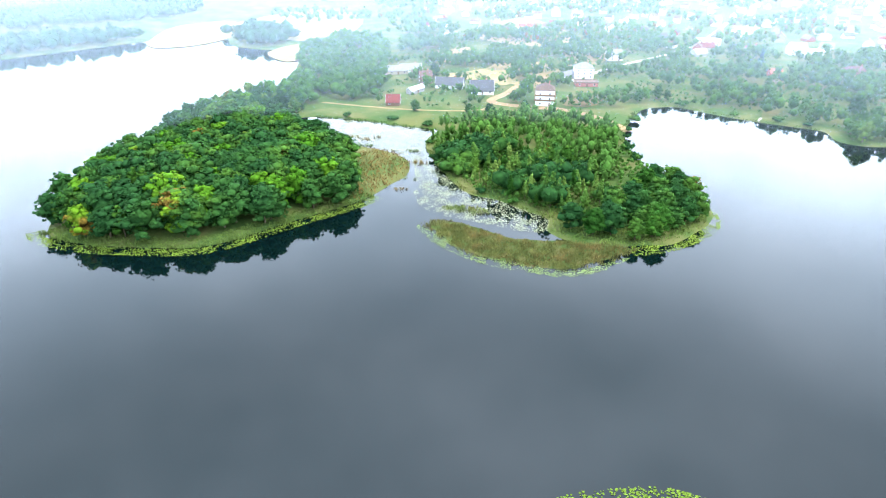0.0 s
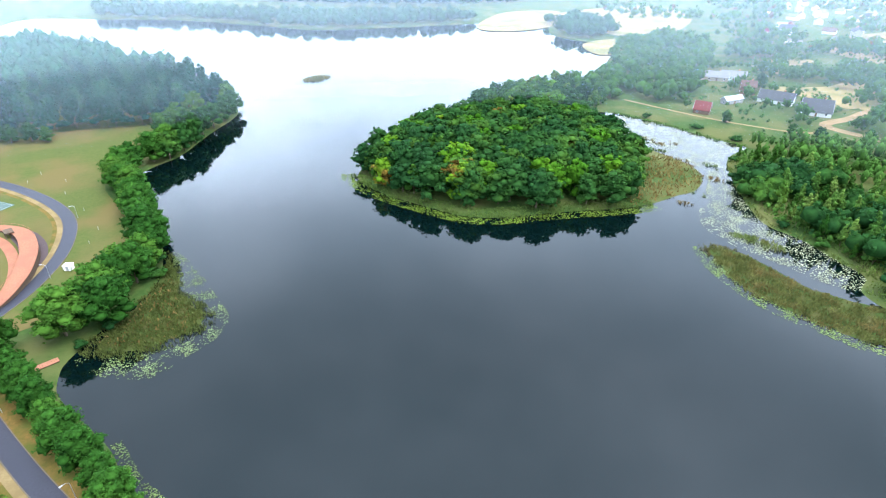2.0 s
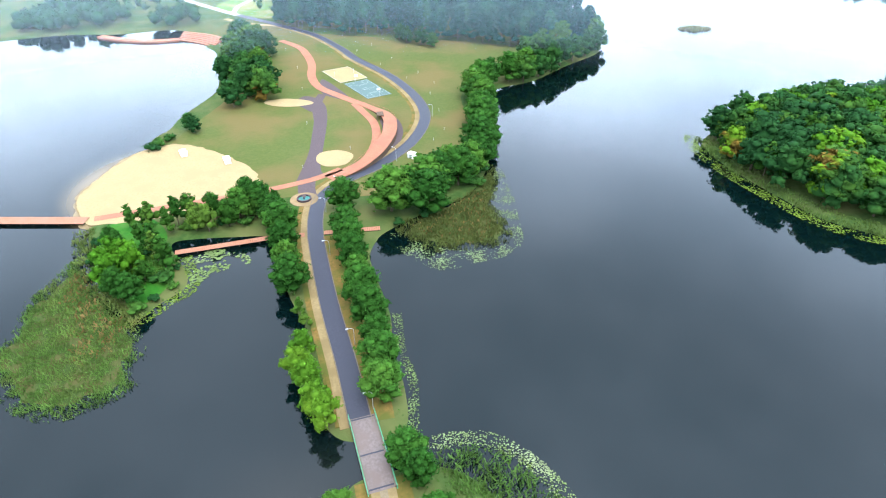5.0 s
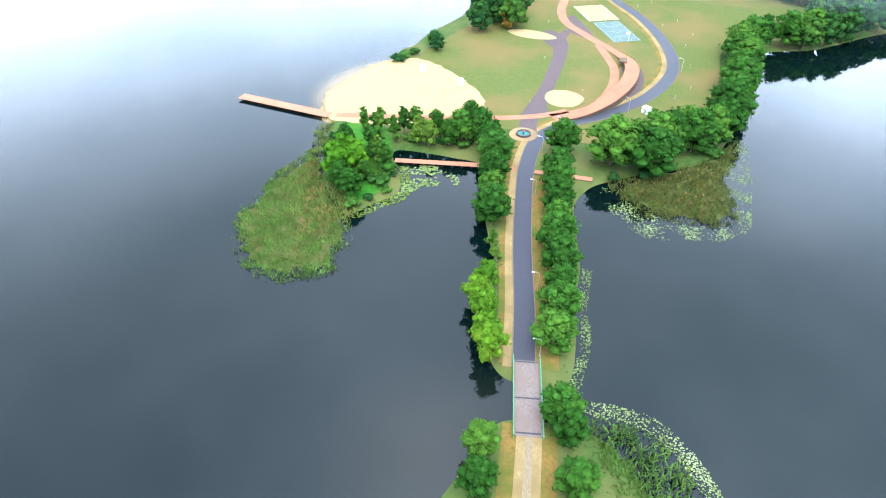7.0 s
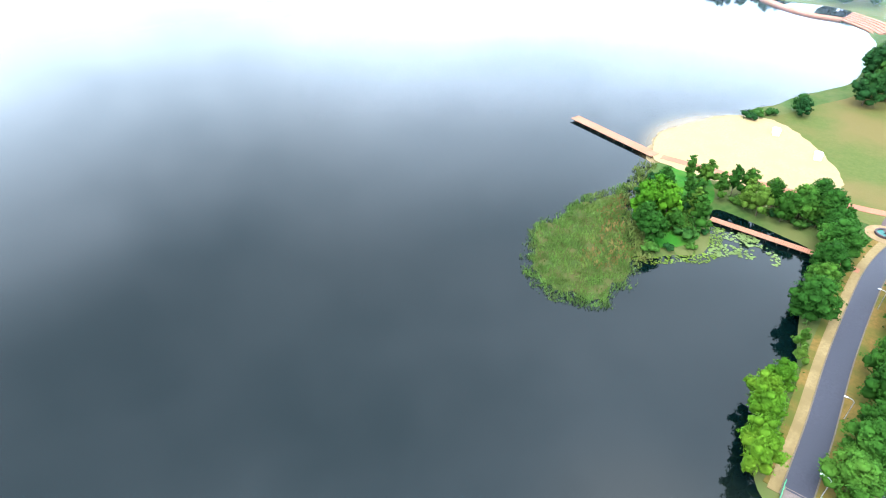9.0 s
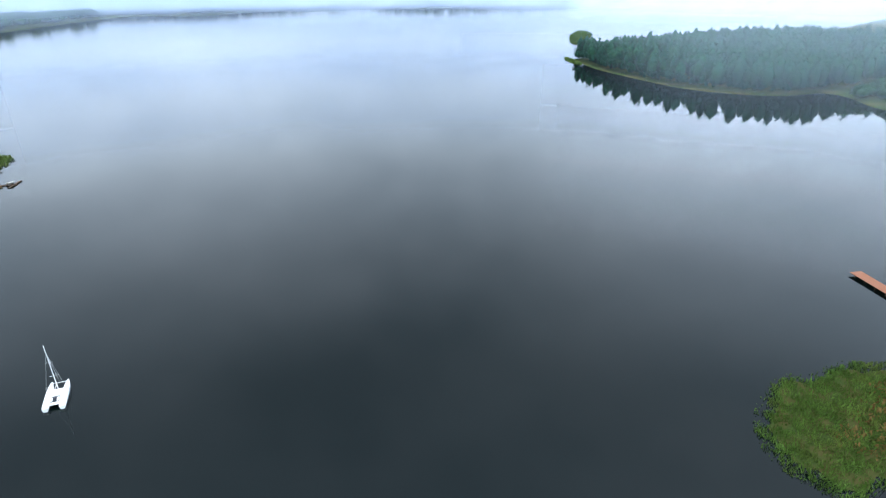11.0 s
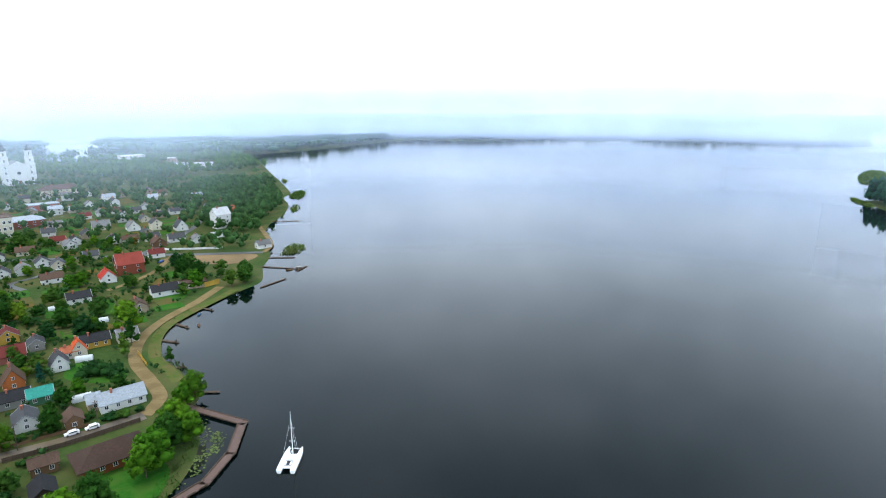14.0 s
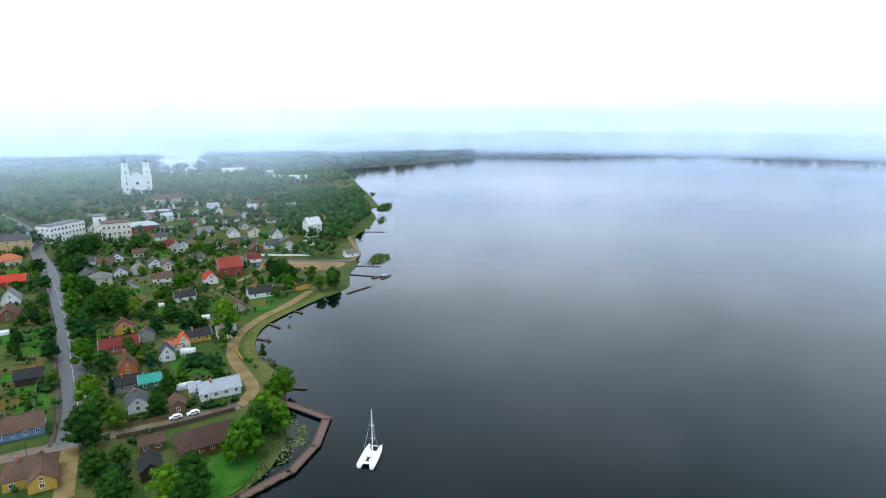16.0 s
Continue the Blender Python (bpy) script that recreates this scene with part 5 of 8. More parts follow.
house(222, -264, 46, 9.5, 6, 1, "gable", "brown", "white", "white cottage with a brown roof", detail=1)
house(254, -269, -49, 7.5, 7, 1, "gable", "slate", "white", "white cottage with a slate roof", detail=1)
house(144, -347, 48, 8.5, 6, 1, "gable", "grey", "white", "white shore pavilion with a grey roof", detail=1)
house(249, -277, -47, 9.5, 7, 1, "gable", "grey", "white", "white cottage with a grey roof", detail=1)
house(233, -309, 38, 7.5, 6, 1, "gable", "slate", "cream", "cream cottage with a slate roof", detail=1)
house(246, -349, -45, 8.5, 7, 1, "gable", "black", "white", "white cottage with a black roof", detail=1)
house(236, -351, 40, 9.5, 6, 1, "gable", "brown", "white", "white cottage with a brown roof", detail=1)
house(237, -371, -43, 7.5, 7, 1, "gable", "slate", "tan", "tan cottage with a slate roof", detail=1)

# the village to the north
house(-104, 408, 20, 16, 12, 1, "gable", "slate", "white", "white house with a large slate half-hipped roof", rise=6.2, detail=1)
house(-111, 408, -70, 7, 7, 1, "gable", "slate", "white", "white gabled wing with a slate roof", chimney=False, name='house_wing', detail=1)
house(-57, 393, 10, 12, 11, 3, "hip", "brown", "white", "three-storey white house with brown balcony bands and hipped roof", rise=4, floor=3.2, detail=1, bands=True)
house(-130, 416, 8, 20, 9, 1, "gable", "slate", "white", "long white house with a dark roof", rise=4.5, detail=1)
house(-152, 425, 30, 9, 9, 2, "gable", "brown", "wood", "tall brown timber house", detail=1)
house(-185, 445, 25, 20, 9, 1, "gable", "grey", "tan", "long tan farm building with a grey roof", detail=1)
house(-175, 456, 25, 16, 9, 1, "gable", "grey", "white", "white farm building with a grey roof", detail=1)
house(-152, 361, 15, 9, 7, 1, "gable", "darkred", "wood", "red-brown wooden barn with a steep roof", rise=4.2, chimney=False, detail=1, name='barn', category='barn')
house(-149, 395, 70, 14, 5, 1, "gable", "metal", "grey", "low shed with a pale metal roof", chimney=False, detail=1, name='shed', category='shed')
house(-41, 476, 15, 14, 12, 3, "hip", "grey", "white", "white three-storey house with a grey roof", detail=1)
house(-36, 451, 15, 16, 9, 1, "flat", "brown", "pink", "low pinkish annex below the white house", chimney=False, detail=1, name='house_wing')
house(-54, 469, 60, 16, 6, 1, "gable", "grey", "grey", "long grey shed beside the house", chimney=False, detail=1, name='shed', category='shed')
house(-122, 659, 20, 14, 11, 2, "gable", "red", "white", "white house with a red roof", detail=1)
house(158, 541, 0, 20, 14, 1, "hip", "brown", "tan", "wide tan house with a brown hipped roof", rise=5, detail=1)
house(142, 614, 10, 16, 12, 2, "flat", "white", "white", "white flat-roofed house above the bay", detail=1)
house(131, 621, 10, 14, 12, 2, "gable", "white", "white", "white house with a pale roof", detail=1)
house(100, 523, 15, 9, 8, 1, "gable", "coral", "pink", "small pink house with a coral roof", detail=1)
house(59, 643, 5, 20, 12, 2, "flat", "white", "white", "pale flat-roofed village house", detail=1, chimney=False)
house(99, 706, 5, 22, 14, 3, "flat", "white", "white", "white block among the village houses", detail=1, chimney=False, name='apartment_block', category='apartment block')
house(48, 589, 40, 12, 8, 1, "gable", "white", "grey", "small pale shed in the gardens", detail=0, chimney=False, name='shed', category='shed')
house(-23, 548, 25, 12, 10, 2, "gable", "grey", "white", "white house half hidden by trees", detail=1)
house(-219, 675, 10, 14, 10, 2, "gable", "slate", "white", "distant white house with a dark roof", detail=1)

rng_v = random.Random(11)
village = spline([(-230, 640), (-60, 690), (40, 600), (150, 640), (330, 640), (480, 900), (420, 1250), (60, 1300), (-280, 1000)], 4)
spots = scatter(village, 38, np.random.default_rng(8), 0.4)
spots = spots[clear(spots, 8)]
FAR_TONES = [wall_paint("cream"), roof_paint("grey"), roof_paint("slate"), roof_paint("brown"), roof_paint("slate")]


def far_village(places):
    """The farthest houses, a gabled block each, in one object."""
    v, f, tone = [], [], []
    for x, y in places:
        l, w, h = rng_v.uniform(4, 7), rng_v.uniform(3.2, 4.5), rng_v.uniform(2.8, 5.5)
        a, roof = radians(rng_v.uniform(-20, 30) + rng_v.choice((0, 90))), rng_v.randrange(1, 5)
        o = len(v)
        for px, py, pz in ((-l, -w, 0), (l, -w, 0), (l, w, 0), (-l, w, 0), (-l, -w, h), (l, -w, h), (l, w, h), (-l, w, h), (-l, 0, h + w * 0.8), (l, 0, h + w * 0.8)):
            v.append((x + px * math.cos(a) - py * math.sin(a), y + px * math.sin(a) + py * math.cos(a), GZ + pz))
        for q, k in (((0, 1, 5, 4), 0), ((1, 2, 6, 9, 5), 0), ((2, 3, 7, 6), 0), ((3, 0, 4, 8, 7), 0), ((4, 5, 9, 8), roof), ((6, 7, 8, 9), roof)):
            f.append(tuple(o + i for i in q))
            tone.append(k)
    ob = arrays("far_houses", v, f, FAR_TONES[0])
    for m in FAR_TONES[1:]:
        ob.data.materials.append(m)
    ob.data.polygons.foreach_set("material_index", tone)
    tagged(ob, "hazy pale houses of the village far behind", "houses", kind="stuff")


far_village(spots[spots[:, 1] > 740])
for x, y in spots[spots[:, 1] <= 740]:
    rt = rng_v.choice(["grey", "slate", "slate", "metal", "brown", "darkred", "grey"])
    wt = rng_v.choice(["white", "white", "white", "cream", "grey", "tan", "brick"])
    word = {"brick": "brick", "coral": "coral"}.get(wt, wt)
    house(round(x), round(y), rng_v.randrange(-20, 30) + rng_v.choice((0, 90)), rng_v.uniform(9, 13), rng_v.uniform(7, 9), rng_v.choice((1, 1, 2)), rng_v.choice(["gable", "gable", "hip"]), rt, wt,
          "distant %s house with a %s roof" % (word, rt), detail=0, chimney=rng_v.random() < 0.5)


def church():
    r = thing("church", 522, -594, GZ, 228)
    m = wall_paint("white")
    bm = bmesh.new()
    box(bm, -11, 0, -0.2, 11, 34, 15)
    part("nave", bm, m, r)
    v = [(-11.6, -0.0, 15), (11.6, -0.0, 15), (11.6, 34.5, 15), (-11.6, 34.5, 15), (0, 0.2, 22), (0, 34, 22)]
    arrays("roof", v, [(0, 1, 4), (1, 2, 5, 4), (2, 3, 5), (3, 0, 4, 5), (3, 2, 1, 0)], roof_paint("grey"), r)
    for s in (-1, 1):
        t = thing("tower", 0, 0, 0)
        t.parent = r
        for name, half, z0, z1 in (("lower_stage", 3.6, -0.2, 20), ("middle_stage", 3.2, 20, 27), ("belfry", 2.6, 27, 33)):
            bm = bmesh.new()
            box(bm, s * 9.6 - half, -1 - half + 3.2, z0, s * 9.6 + half, -1 + half + 3.2, z1)
            box(bm, s * 9.6 - half - 0.35, -1 - half + 2.85, z1 - 0.5, s * 9.6 + half + 0.35, -1 + half + 3.55, z1)
            part(name, bm, m, t)
        bm = bmesh.new()
        cy = 2.2
        for z0, z1, r0, r1 in ((33, 34.2, 2.7, 2.9), (34.2, 35.8, 2.9, 2.0), (35.8, 37.2, 2.0, 0.8), (37.2, 38.4, 0.8, 1.1), (38.4, 39.6, 1.1, 0.3), (39.6, 42.5, 0.16, 0.08)):
            rod(bm, (s * 9.6, cy, z0), (s * 9.6, cy, z1), r0, r1, 10)
        part("spire", bm, roof_paint("slate"), t, "dark bulbous spire")
        for z, w, h in ((5.5, 1.6, 3.6), (12, 1.5, 3.2), (17, 1.2, 2.2), (23.5, 1.4, 3.0), (30, 1.3, 3.2)):
            yy = -1.42 if z < 20 else (-1.02 if z < 27 else -0.42)
            window(t, s * 9.6, yy, z, 0, w, h)
    bm = bmesh.new()
    box(bm, -6.6, -0.5, -0.2, 6.6, 0.0, 19)
    box(bm, -6.3, -0.8, 14.6, 6.3, 0.0, 15.3)
    part("facade", bm, m, r)
    v = [(-6.6, -0.5, 19), (6.6, -0.5, 19), (0, -0.5, 23.5), (-6.6, 0.0, 19), (6.6, 0.0, 19), (0, 0.0, 23.5)]
    arrays("pediment", v, [(0, 1, 2), (5, 4, 3), (0, 2, 5, 3), (1, 4, 5, 2), (0, 3, 4, 1)], m, r)
    bm = bmesh.new()
    rod(bm, (0, -0.7, 11.5), (0, -0.45, 11.5), 1.5, 1.5, 16)
    part("round_window", bm, GLASS, r)
    bm = bmesh.new()
    box(bm, -1.3, -0.7, 0, 1.3, -0.45, 4.2)
    part("door", bm, wall_paint("wood"), r)
    for y in (6, 12, 18, 24, 30):
        for s in (-1, 1):
            window(r, s * 11, y, 8, 90 if s > 0 else -90, 1.7, 4.2)
    r.matrix_basis = r.matrix_basis @ Matrix.Diagonal((1.2, 1.2, 1.12, 1))
    tagged(r, "white baroque church with twin towers and dark spires", "church")
    BUSY.append((537, -612, 24))


church()


house(377, -347, -90, 31, 13, 3, "flat", "grey", "white", "long white three-storey school wing with a flat roof", detail=2, chimney=False, name="school", category="school", eave=0.3, floor=4.0, win=(1.9, 2.1))
house(354, -360, 47, 8, 15, 4, "flat", "grey", "white", "tall white stair block of the school", detail=1, chimney=False, name="school", category="school", eave=0.3, floor=4.2, win=(1.6, 2.0))
house(336, -356, 47, 19, 15, 3, "flat", "brown", "cream", "cream three-storey school wing with a flat roof", detail=2, chimney=False, name="school", category="school", eave=0.3, floor=4.4, win=(1.9, 2.2))

# streets of the town
WETDIRT = surface("wet_brown_street", (0.048, 0.038, 0.030), (0.085, 0.068, 0.052), 0.6, 0.35, 0.15, (0.12, 0.092, 0.06), 5, spec=0.4)
lane("road", [(130, -113), (147, -132), (176, -158), (226, -203), (300, -264), (355, -306), (392, -338), (450, -380), (560, -440)], 8.2, GZ + 0.10, OLDASPHALT, "wide wet grey asphalt street")
lane("road", [(230, -20), (170, -73), (146, -97), (136, -107), (122, -119.5), (110, -129.5), (97, -144)], 5.2, GZ + 0.095, WETDIRT, "wet brown side street with sandy edges")
lane("road", [(97, -144), (97.5, -151), (100, -157), (110, -167), (121, -177.5), (129, -190), (134, -205), (135, -224), (133, -242), (133, -266)], 4.4, GZ + 0.085, PATHSAND, "sandy lakeside lane")
lane("road", [(111, -92), (122, -104), (130, -113)], 4.6, GZ + 0.09, PATHSAND, "sandy end of the lane")
lane("road", [(300, -296), (251, -307), (211, -320), (181, -325), (160, -330), (139, -335)], 5, GZ + 0.09, OLDASPHALT, "grey side street by the dirt lot")
lane("road", [(139, -335), (142, -355), (160, -388), (178, -418)], 3.2, GZ + 0.08, PATHSAND, "sandy shore path")
lane("road", [(211, -320), (211, -346), (214, -374), (224, -418), (260, -500)], 4.2, GZ + 0.085, OLDASPHALT, "narrow grey street between gardens")
lane("road", [(185, -254), (182, -268), (181, -286), (184, -300), (190, -321)], 3, GZ + 0.08, PATHSAND, "narrow garden lane")
lane("road", [(226, -250), (240, -258), (237, -272), (237, -286)], 3, GZ + 0.08, OLDASPHALT, "short grey courtyard lane")
a, b = sides(spline([(130, -113), (147, -132), (176, -158), (226, -203), (300, -264), (355, -306)], 6, False), 10.4)
for e in (a, b):
    tagged(ribbon("pavement", e, 1.2, GZ + 0.14, PURPLE), "grey pavement along the wide street", "pavement", kind="structure")
line = spline([(147, -132), (176, -158), (226, -203), (300, -264)], 40, False)
dashes = new("centre_line")
tagged(dashes, "white dashed centre line on the wet street", "road marking", kind="structure")
for i in range(0, len(line) - 2, 2):
    o = ribbon("dash", line[i:i + 2], 0.12, GZ + 0.112, WHITE, 0.008, dashes)
tagged(plate("dirt_lot", spline([(187, -307), (165, -305), (146, -308), (139, -318), (142, -330), (165, -326), (188, -319)], 5), GZ + 0.06, DIRT, 0.2), "bare orange-brown dirt lot by the shore", "lot", kind="structure")
BANKGRASS = surface("worn_bank_grass", (0.040, 0.075, 0.012), (0.070, 0.095, 0.020), 1.0, 0.9, 0.3, (0.095, 0.085, 0.030), 5)
GARDEN = surface("lush_lawn", (0.013, 0.078, 0.006), (0.024, 0.108, 0.009), 1.0, 0.9, 0.3, (0.038, 0.095, 0.012), 6)
for pts in ([(91, -113), (86, -127), (80, -124), (74, -118), (72, -108), (74, -102), (83, -99), (92, -102)], [(138, -164), (142, -175), (128, -176), (118, -168), (124, -162)], [(176, -284), (162, -296), (152, -288), (160, -278)], [(165, -262), (150, -240), (142, -246), (148, -264)],
            [(204, -160), (214, -172), (196, -186), (186, -174)], [(190, -130), (200, -142), (176, -150), (168, -138)]):
    tagged(plate("lawn", spline(pts, 5), GZ + 0.04, GARDEN, 0.2), "bright green garden lawn", "lawn", kind="structure")

tagged(ribbon("grass_strip", spline([(123.5, -262), (126.5, -244), (129.5, -226), (130, -212), (126, -198), (117, -183), (107, -174), (98.5, -166)], 6, False), 4.4, GZ + 0.03, BANKGRASS, 0.2), "green grass strip between the lane and the water", "lawn", kind="structure")
BUSY.extend([(180, -313, 9), (165, -315, 10), (150, -318, 9), (162, -286, 9), (130, -169, 8), (82, -108, 9)])
# garden plots between the houses: lawns, dry grass and dug beds
rng_g = random.Random(19)
town_area = spline([(104, -104), (108, -160), (140, -205), (142, -262), (160, -300), (186, -345), (215, -420), (250, -520), (330, -560), (430, -500), (470, -400), (380, -300), (300, -200), (240, -130), (180, -85), (140, -85)], 4)
cottages = scatter(spline([(186, -345), (215, -420), (250, -520), (330, -560), (440, -500), (430, -400), (350, -370), (250, -335)], 4), 31, np.random.default_rng(31), 0.4)
for x, y in cottages[clear(cottages, 7)]:
    rt, wt = rng_g.choice(("slate", "grey", "brown", "slate", "metal")), rng_g.choice(("white", "white", "cream", "white", "tan"))
    house(round(x), round(y), rng_g.choice((44, -46)) + rng_g.uniform(-8, 8), rng_g.uniform(7.5, 10.5), rng_g.uniform(6, 7.5), rng_g.choice((1, 1, 2)), "gable", rt, wt, "%s house with a %s roof among gardens" % (wt, rt), detail=1 if y > -440 else 0)
plots = scatter(town_area, 14, np.random.default_rng(33), 0.4)
plots = plots[clear(plots, 5.5)]
for i, (x, y) in enumerate(plots):
    a, l, w = radians(rng_g.choice((44, -46)) + rng_g.uniform(-5, 5)), rng_g.uniform(4.5, 7), rng_g.uniform(3.5, 5)
    corners = [(x + math.cos(a) * u * l - math.sin(a) * q * w, y + math.sin(a) * u * l + math.cos(a) * q * w) for u, q in ((-1, -1), (0, -1.1), (1, -1), (1.05, 0), (1, 1), (0, 0.95), (-1, 1), (-1.06, 0))]
    kind, word = rng_g.choice(((GARDEN, "bright green mown garden lawn"), (GARDEN, "bright green mown garden lawn"), (MEADOW, "dry yellowish garden grass"), (VERGE, "dug brown vegetable plot")))
    tagged(plate("garden_plot", spline(corners, 2), GZ + 0.02 + 0.0006 * i, kind, 0.15), word, "garden plot", kind="structure")


def car(x, y, turn, tone, label):
    r = thing("car", x, y, GZ + 0.1, turn)
    m = surface(tone + "_car_paint", *{"white": ((0.68, 0.68, 0.68), (0.75, 0.75, 0.75)), "red": ((0.35, 0.03, 0.03), (0.40, 0.05, 0.04)), "grey": ((0.25, 0.26, 0.27), (0.3, 0.31, 0.32)), "blue": ((0.05, 0.10, 0.30), (0.07, 0.13, 0.36))}[tone], 0.5, 0.25, 0.0, coords="Object", spec=0.5)
    prof = [(-2.1, 0.3), (2.1, 0.3), (2.15, 0.7), (1.2, 0.9), (0.7, 1.4), (-1.2, 1.45), (-1.9, 0.95), (-2.15, 0.85)]
    v = [(px, s * 0.85, pz) for s in (-1, 1) for px, pz in prof]
    n = len(prof)
    f = [tuple(range(n)), tuple(range(2 * n - 1, n - 1, -1))] + [((k + 1) % n, k, n + k, n + (k + 1) % n) for k in range(n)]
    arrays("body", v, f, m, r)
    bm = bmesh.new()
    box(bm, -1.5, -0.87, 0.95, 0.85, 0.87, 1.3)
    part("window_band", bm, GLASS, r)
    for px in (-1.35, 1.35):
        for s in (-1, 1):
            bm = bmesh.new()
            rod(bm, (px, s * 0.7, 0.32), (px, s * 0.9, 0.32), 0.32, 0.32, 12)
            part("wheel", bm, ASPHALT, r)
    for s in (-1, 1):
        bm = bmesh.new()
        box(bm, 2.08, s * 0.6 - 0.2, 0.6, 2.17, s * 0.6 + 0.2, 0.75)
        part("headlight", bm, WHITE, r)
    r.matrix_basis = r.matrix_basis @ Matrix.Diagonal((0.86, 0.86, 0.86, 1))
    tagged(r, label, "car")


car(110.8, -132.0, 46, "white", "white estate car parked beside the street")
car(107.3, -135.6, 46, "white", "white van-like car parked beside the street")
car(146.5, -135, 139, "grey", "grey car driving lane of the wide street")
car(234, -285, 40, "white", "white car parked in the courtyard lane")
car(372, -316, 60, "red", "red car parked by the wide street")
car(188, -306, 80, "blue", "blue car parked by the garden lane")


DOCKWOOD = surface("dark_red_brown_timber", (0.085, 0.052, 0.042), (0.135, 0.085, 0.068), 0.4, 0.6, 0.3, (0.10, 0.064, 0.052), 3, spec=0.3)


def dock():
    pts = [(89, -151), (66.5, -143.5), (63, -129), (63.5, -116), (70, -103), (82, -90)]
    for p, q in zip(pts[:-1], pts[1:]):
        d = (Vector(q) - Vector(p)).normalized()
        r = boardwalk("dock_section", Vector(p) + d * 0.4 if p != pts[0] else p, Vector(q) + d * 1.2, 2.6, 0.6, DOCKWOOD, "section of a wide brown timber dock with dark edge beams", 2.4, "dock")
        long = (Vector(q) - Vector(p)).length + 0.8
        bm = bmesh.new()
        box(bm, 0.3, -1.32, 0.604, long - 1.0, -1.1, 0.86)
        part("edge_beam", bm, DARKWOOD, r)
        bm = bmesh.new()
        for k in range(int(long / 3.2) + 1):
            box(bm, 3.2 * k + 0.2, 1.1, 0.604, min(3.2 * k + 2.5, long), 1.32, 0.9)
        part("edge_beam", bm, DARKWOOD, r)


dock()
for ax, ay, bx, by in ((129, -236.5, 120.5, -233.5), (131, -217.5, 120.5, -212.5), (127, -199.5, 116.5, -197.5), (111, -174, 102.5, -177.5), (129, -305, 103, -303), (105, -299, 103, -309), (113, -268, 106, -284), (133, -324, 116, -327), (172, -430, 151, -434.5), (88.5, -160, 82, -161)):
    boardwalk("jetty", (ax, ay), (bx, by), 1.1, 0.4, DARKWOOD, "small dark weathered wooden jetty", 2.5)


def jetty_bench(x, y, turn):
    r = thing("bench", x, y, 0.4, turn)
    for name, b in (("seat", (-0.7, -0.2, 0.42, 0.7, 0.2, 0.48)), ("backrest", (-0.7, 0.2, 0.55, 0.7, 0.25, 0.95))):
        bm = bmesh.new()
        box(bm, *b)
        part(name, bm, DARKWOOD, r)
    for px in (-0.6, 0.6):
        bm = bmesh.new()
        box(bm, px - 0.05, -0.18, 0, px + 0.05, 0.25, 0.42)
        part("leg", bm, DARKWOOD, r)
    tagged(r, "small dark wooden bench on a jetty", "bench", "benches on the jetties")


for x, y, t in ((121.5, -233.8, 110), (121.8, -213.2, 115), (117.8, -197.7, 100), (103.6, -177.0, 70), (105.0, -303.0, 90), (107.0, -302.8, 90)):
    jetty_bench(x, y, t)


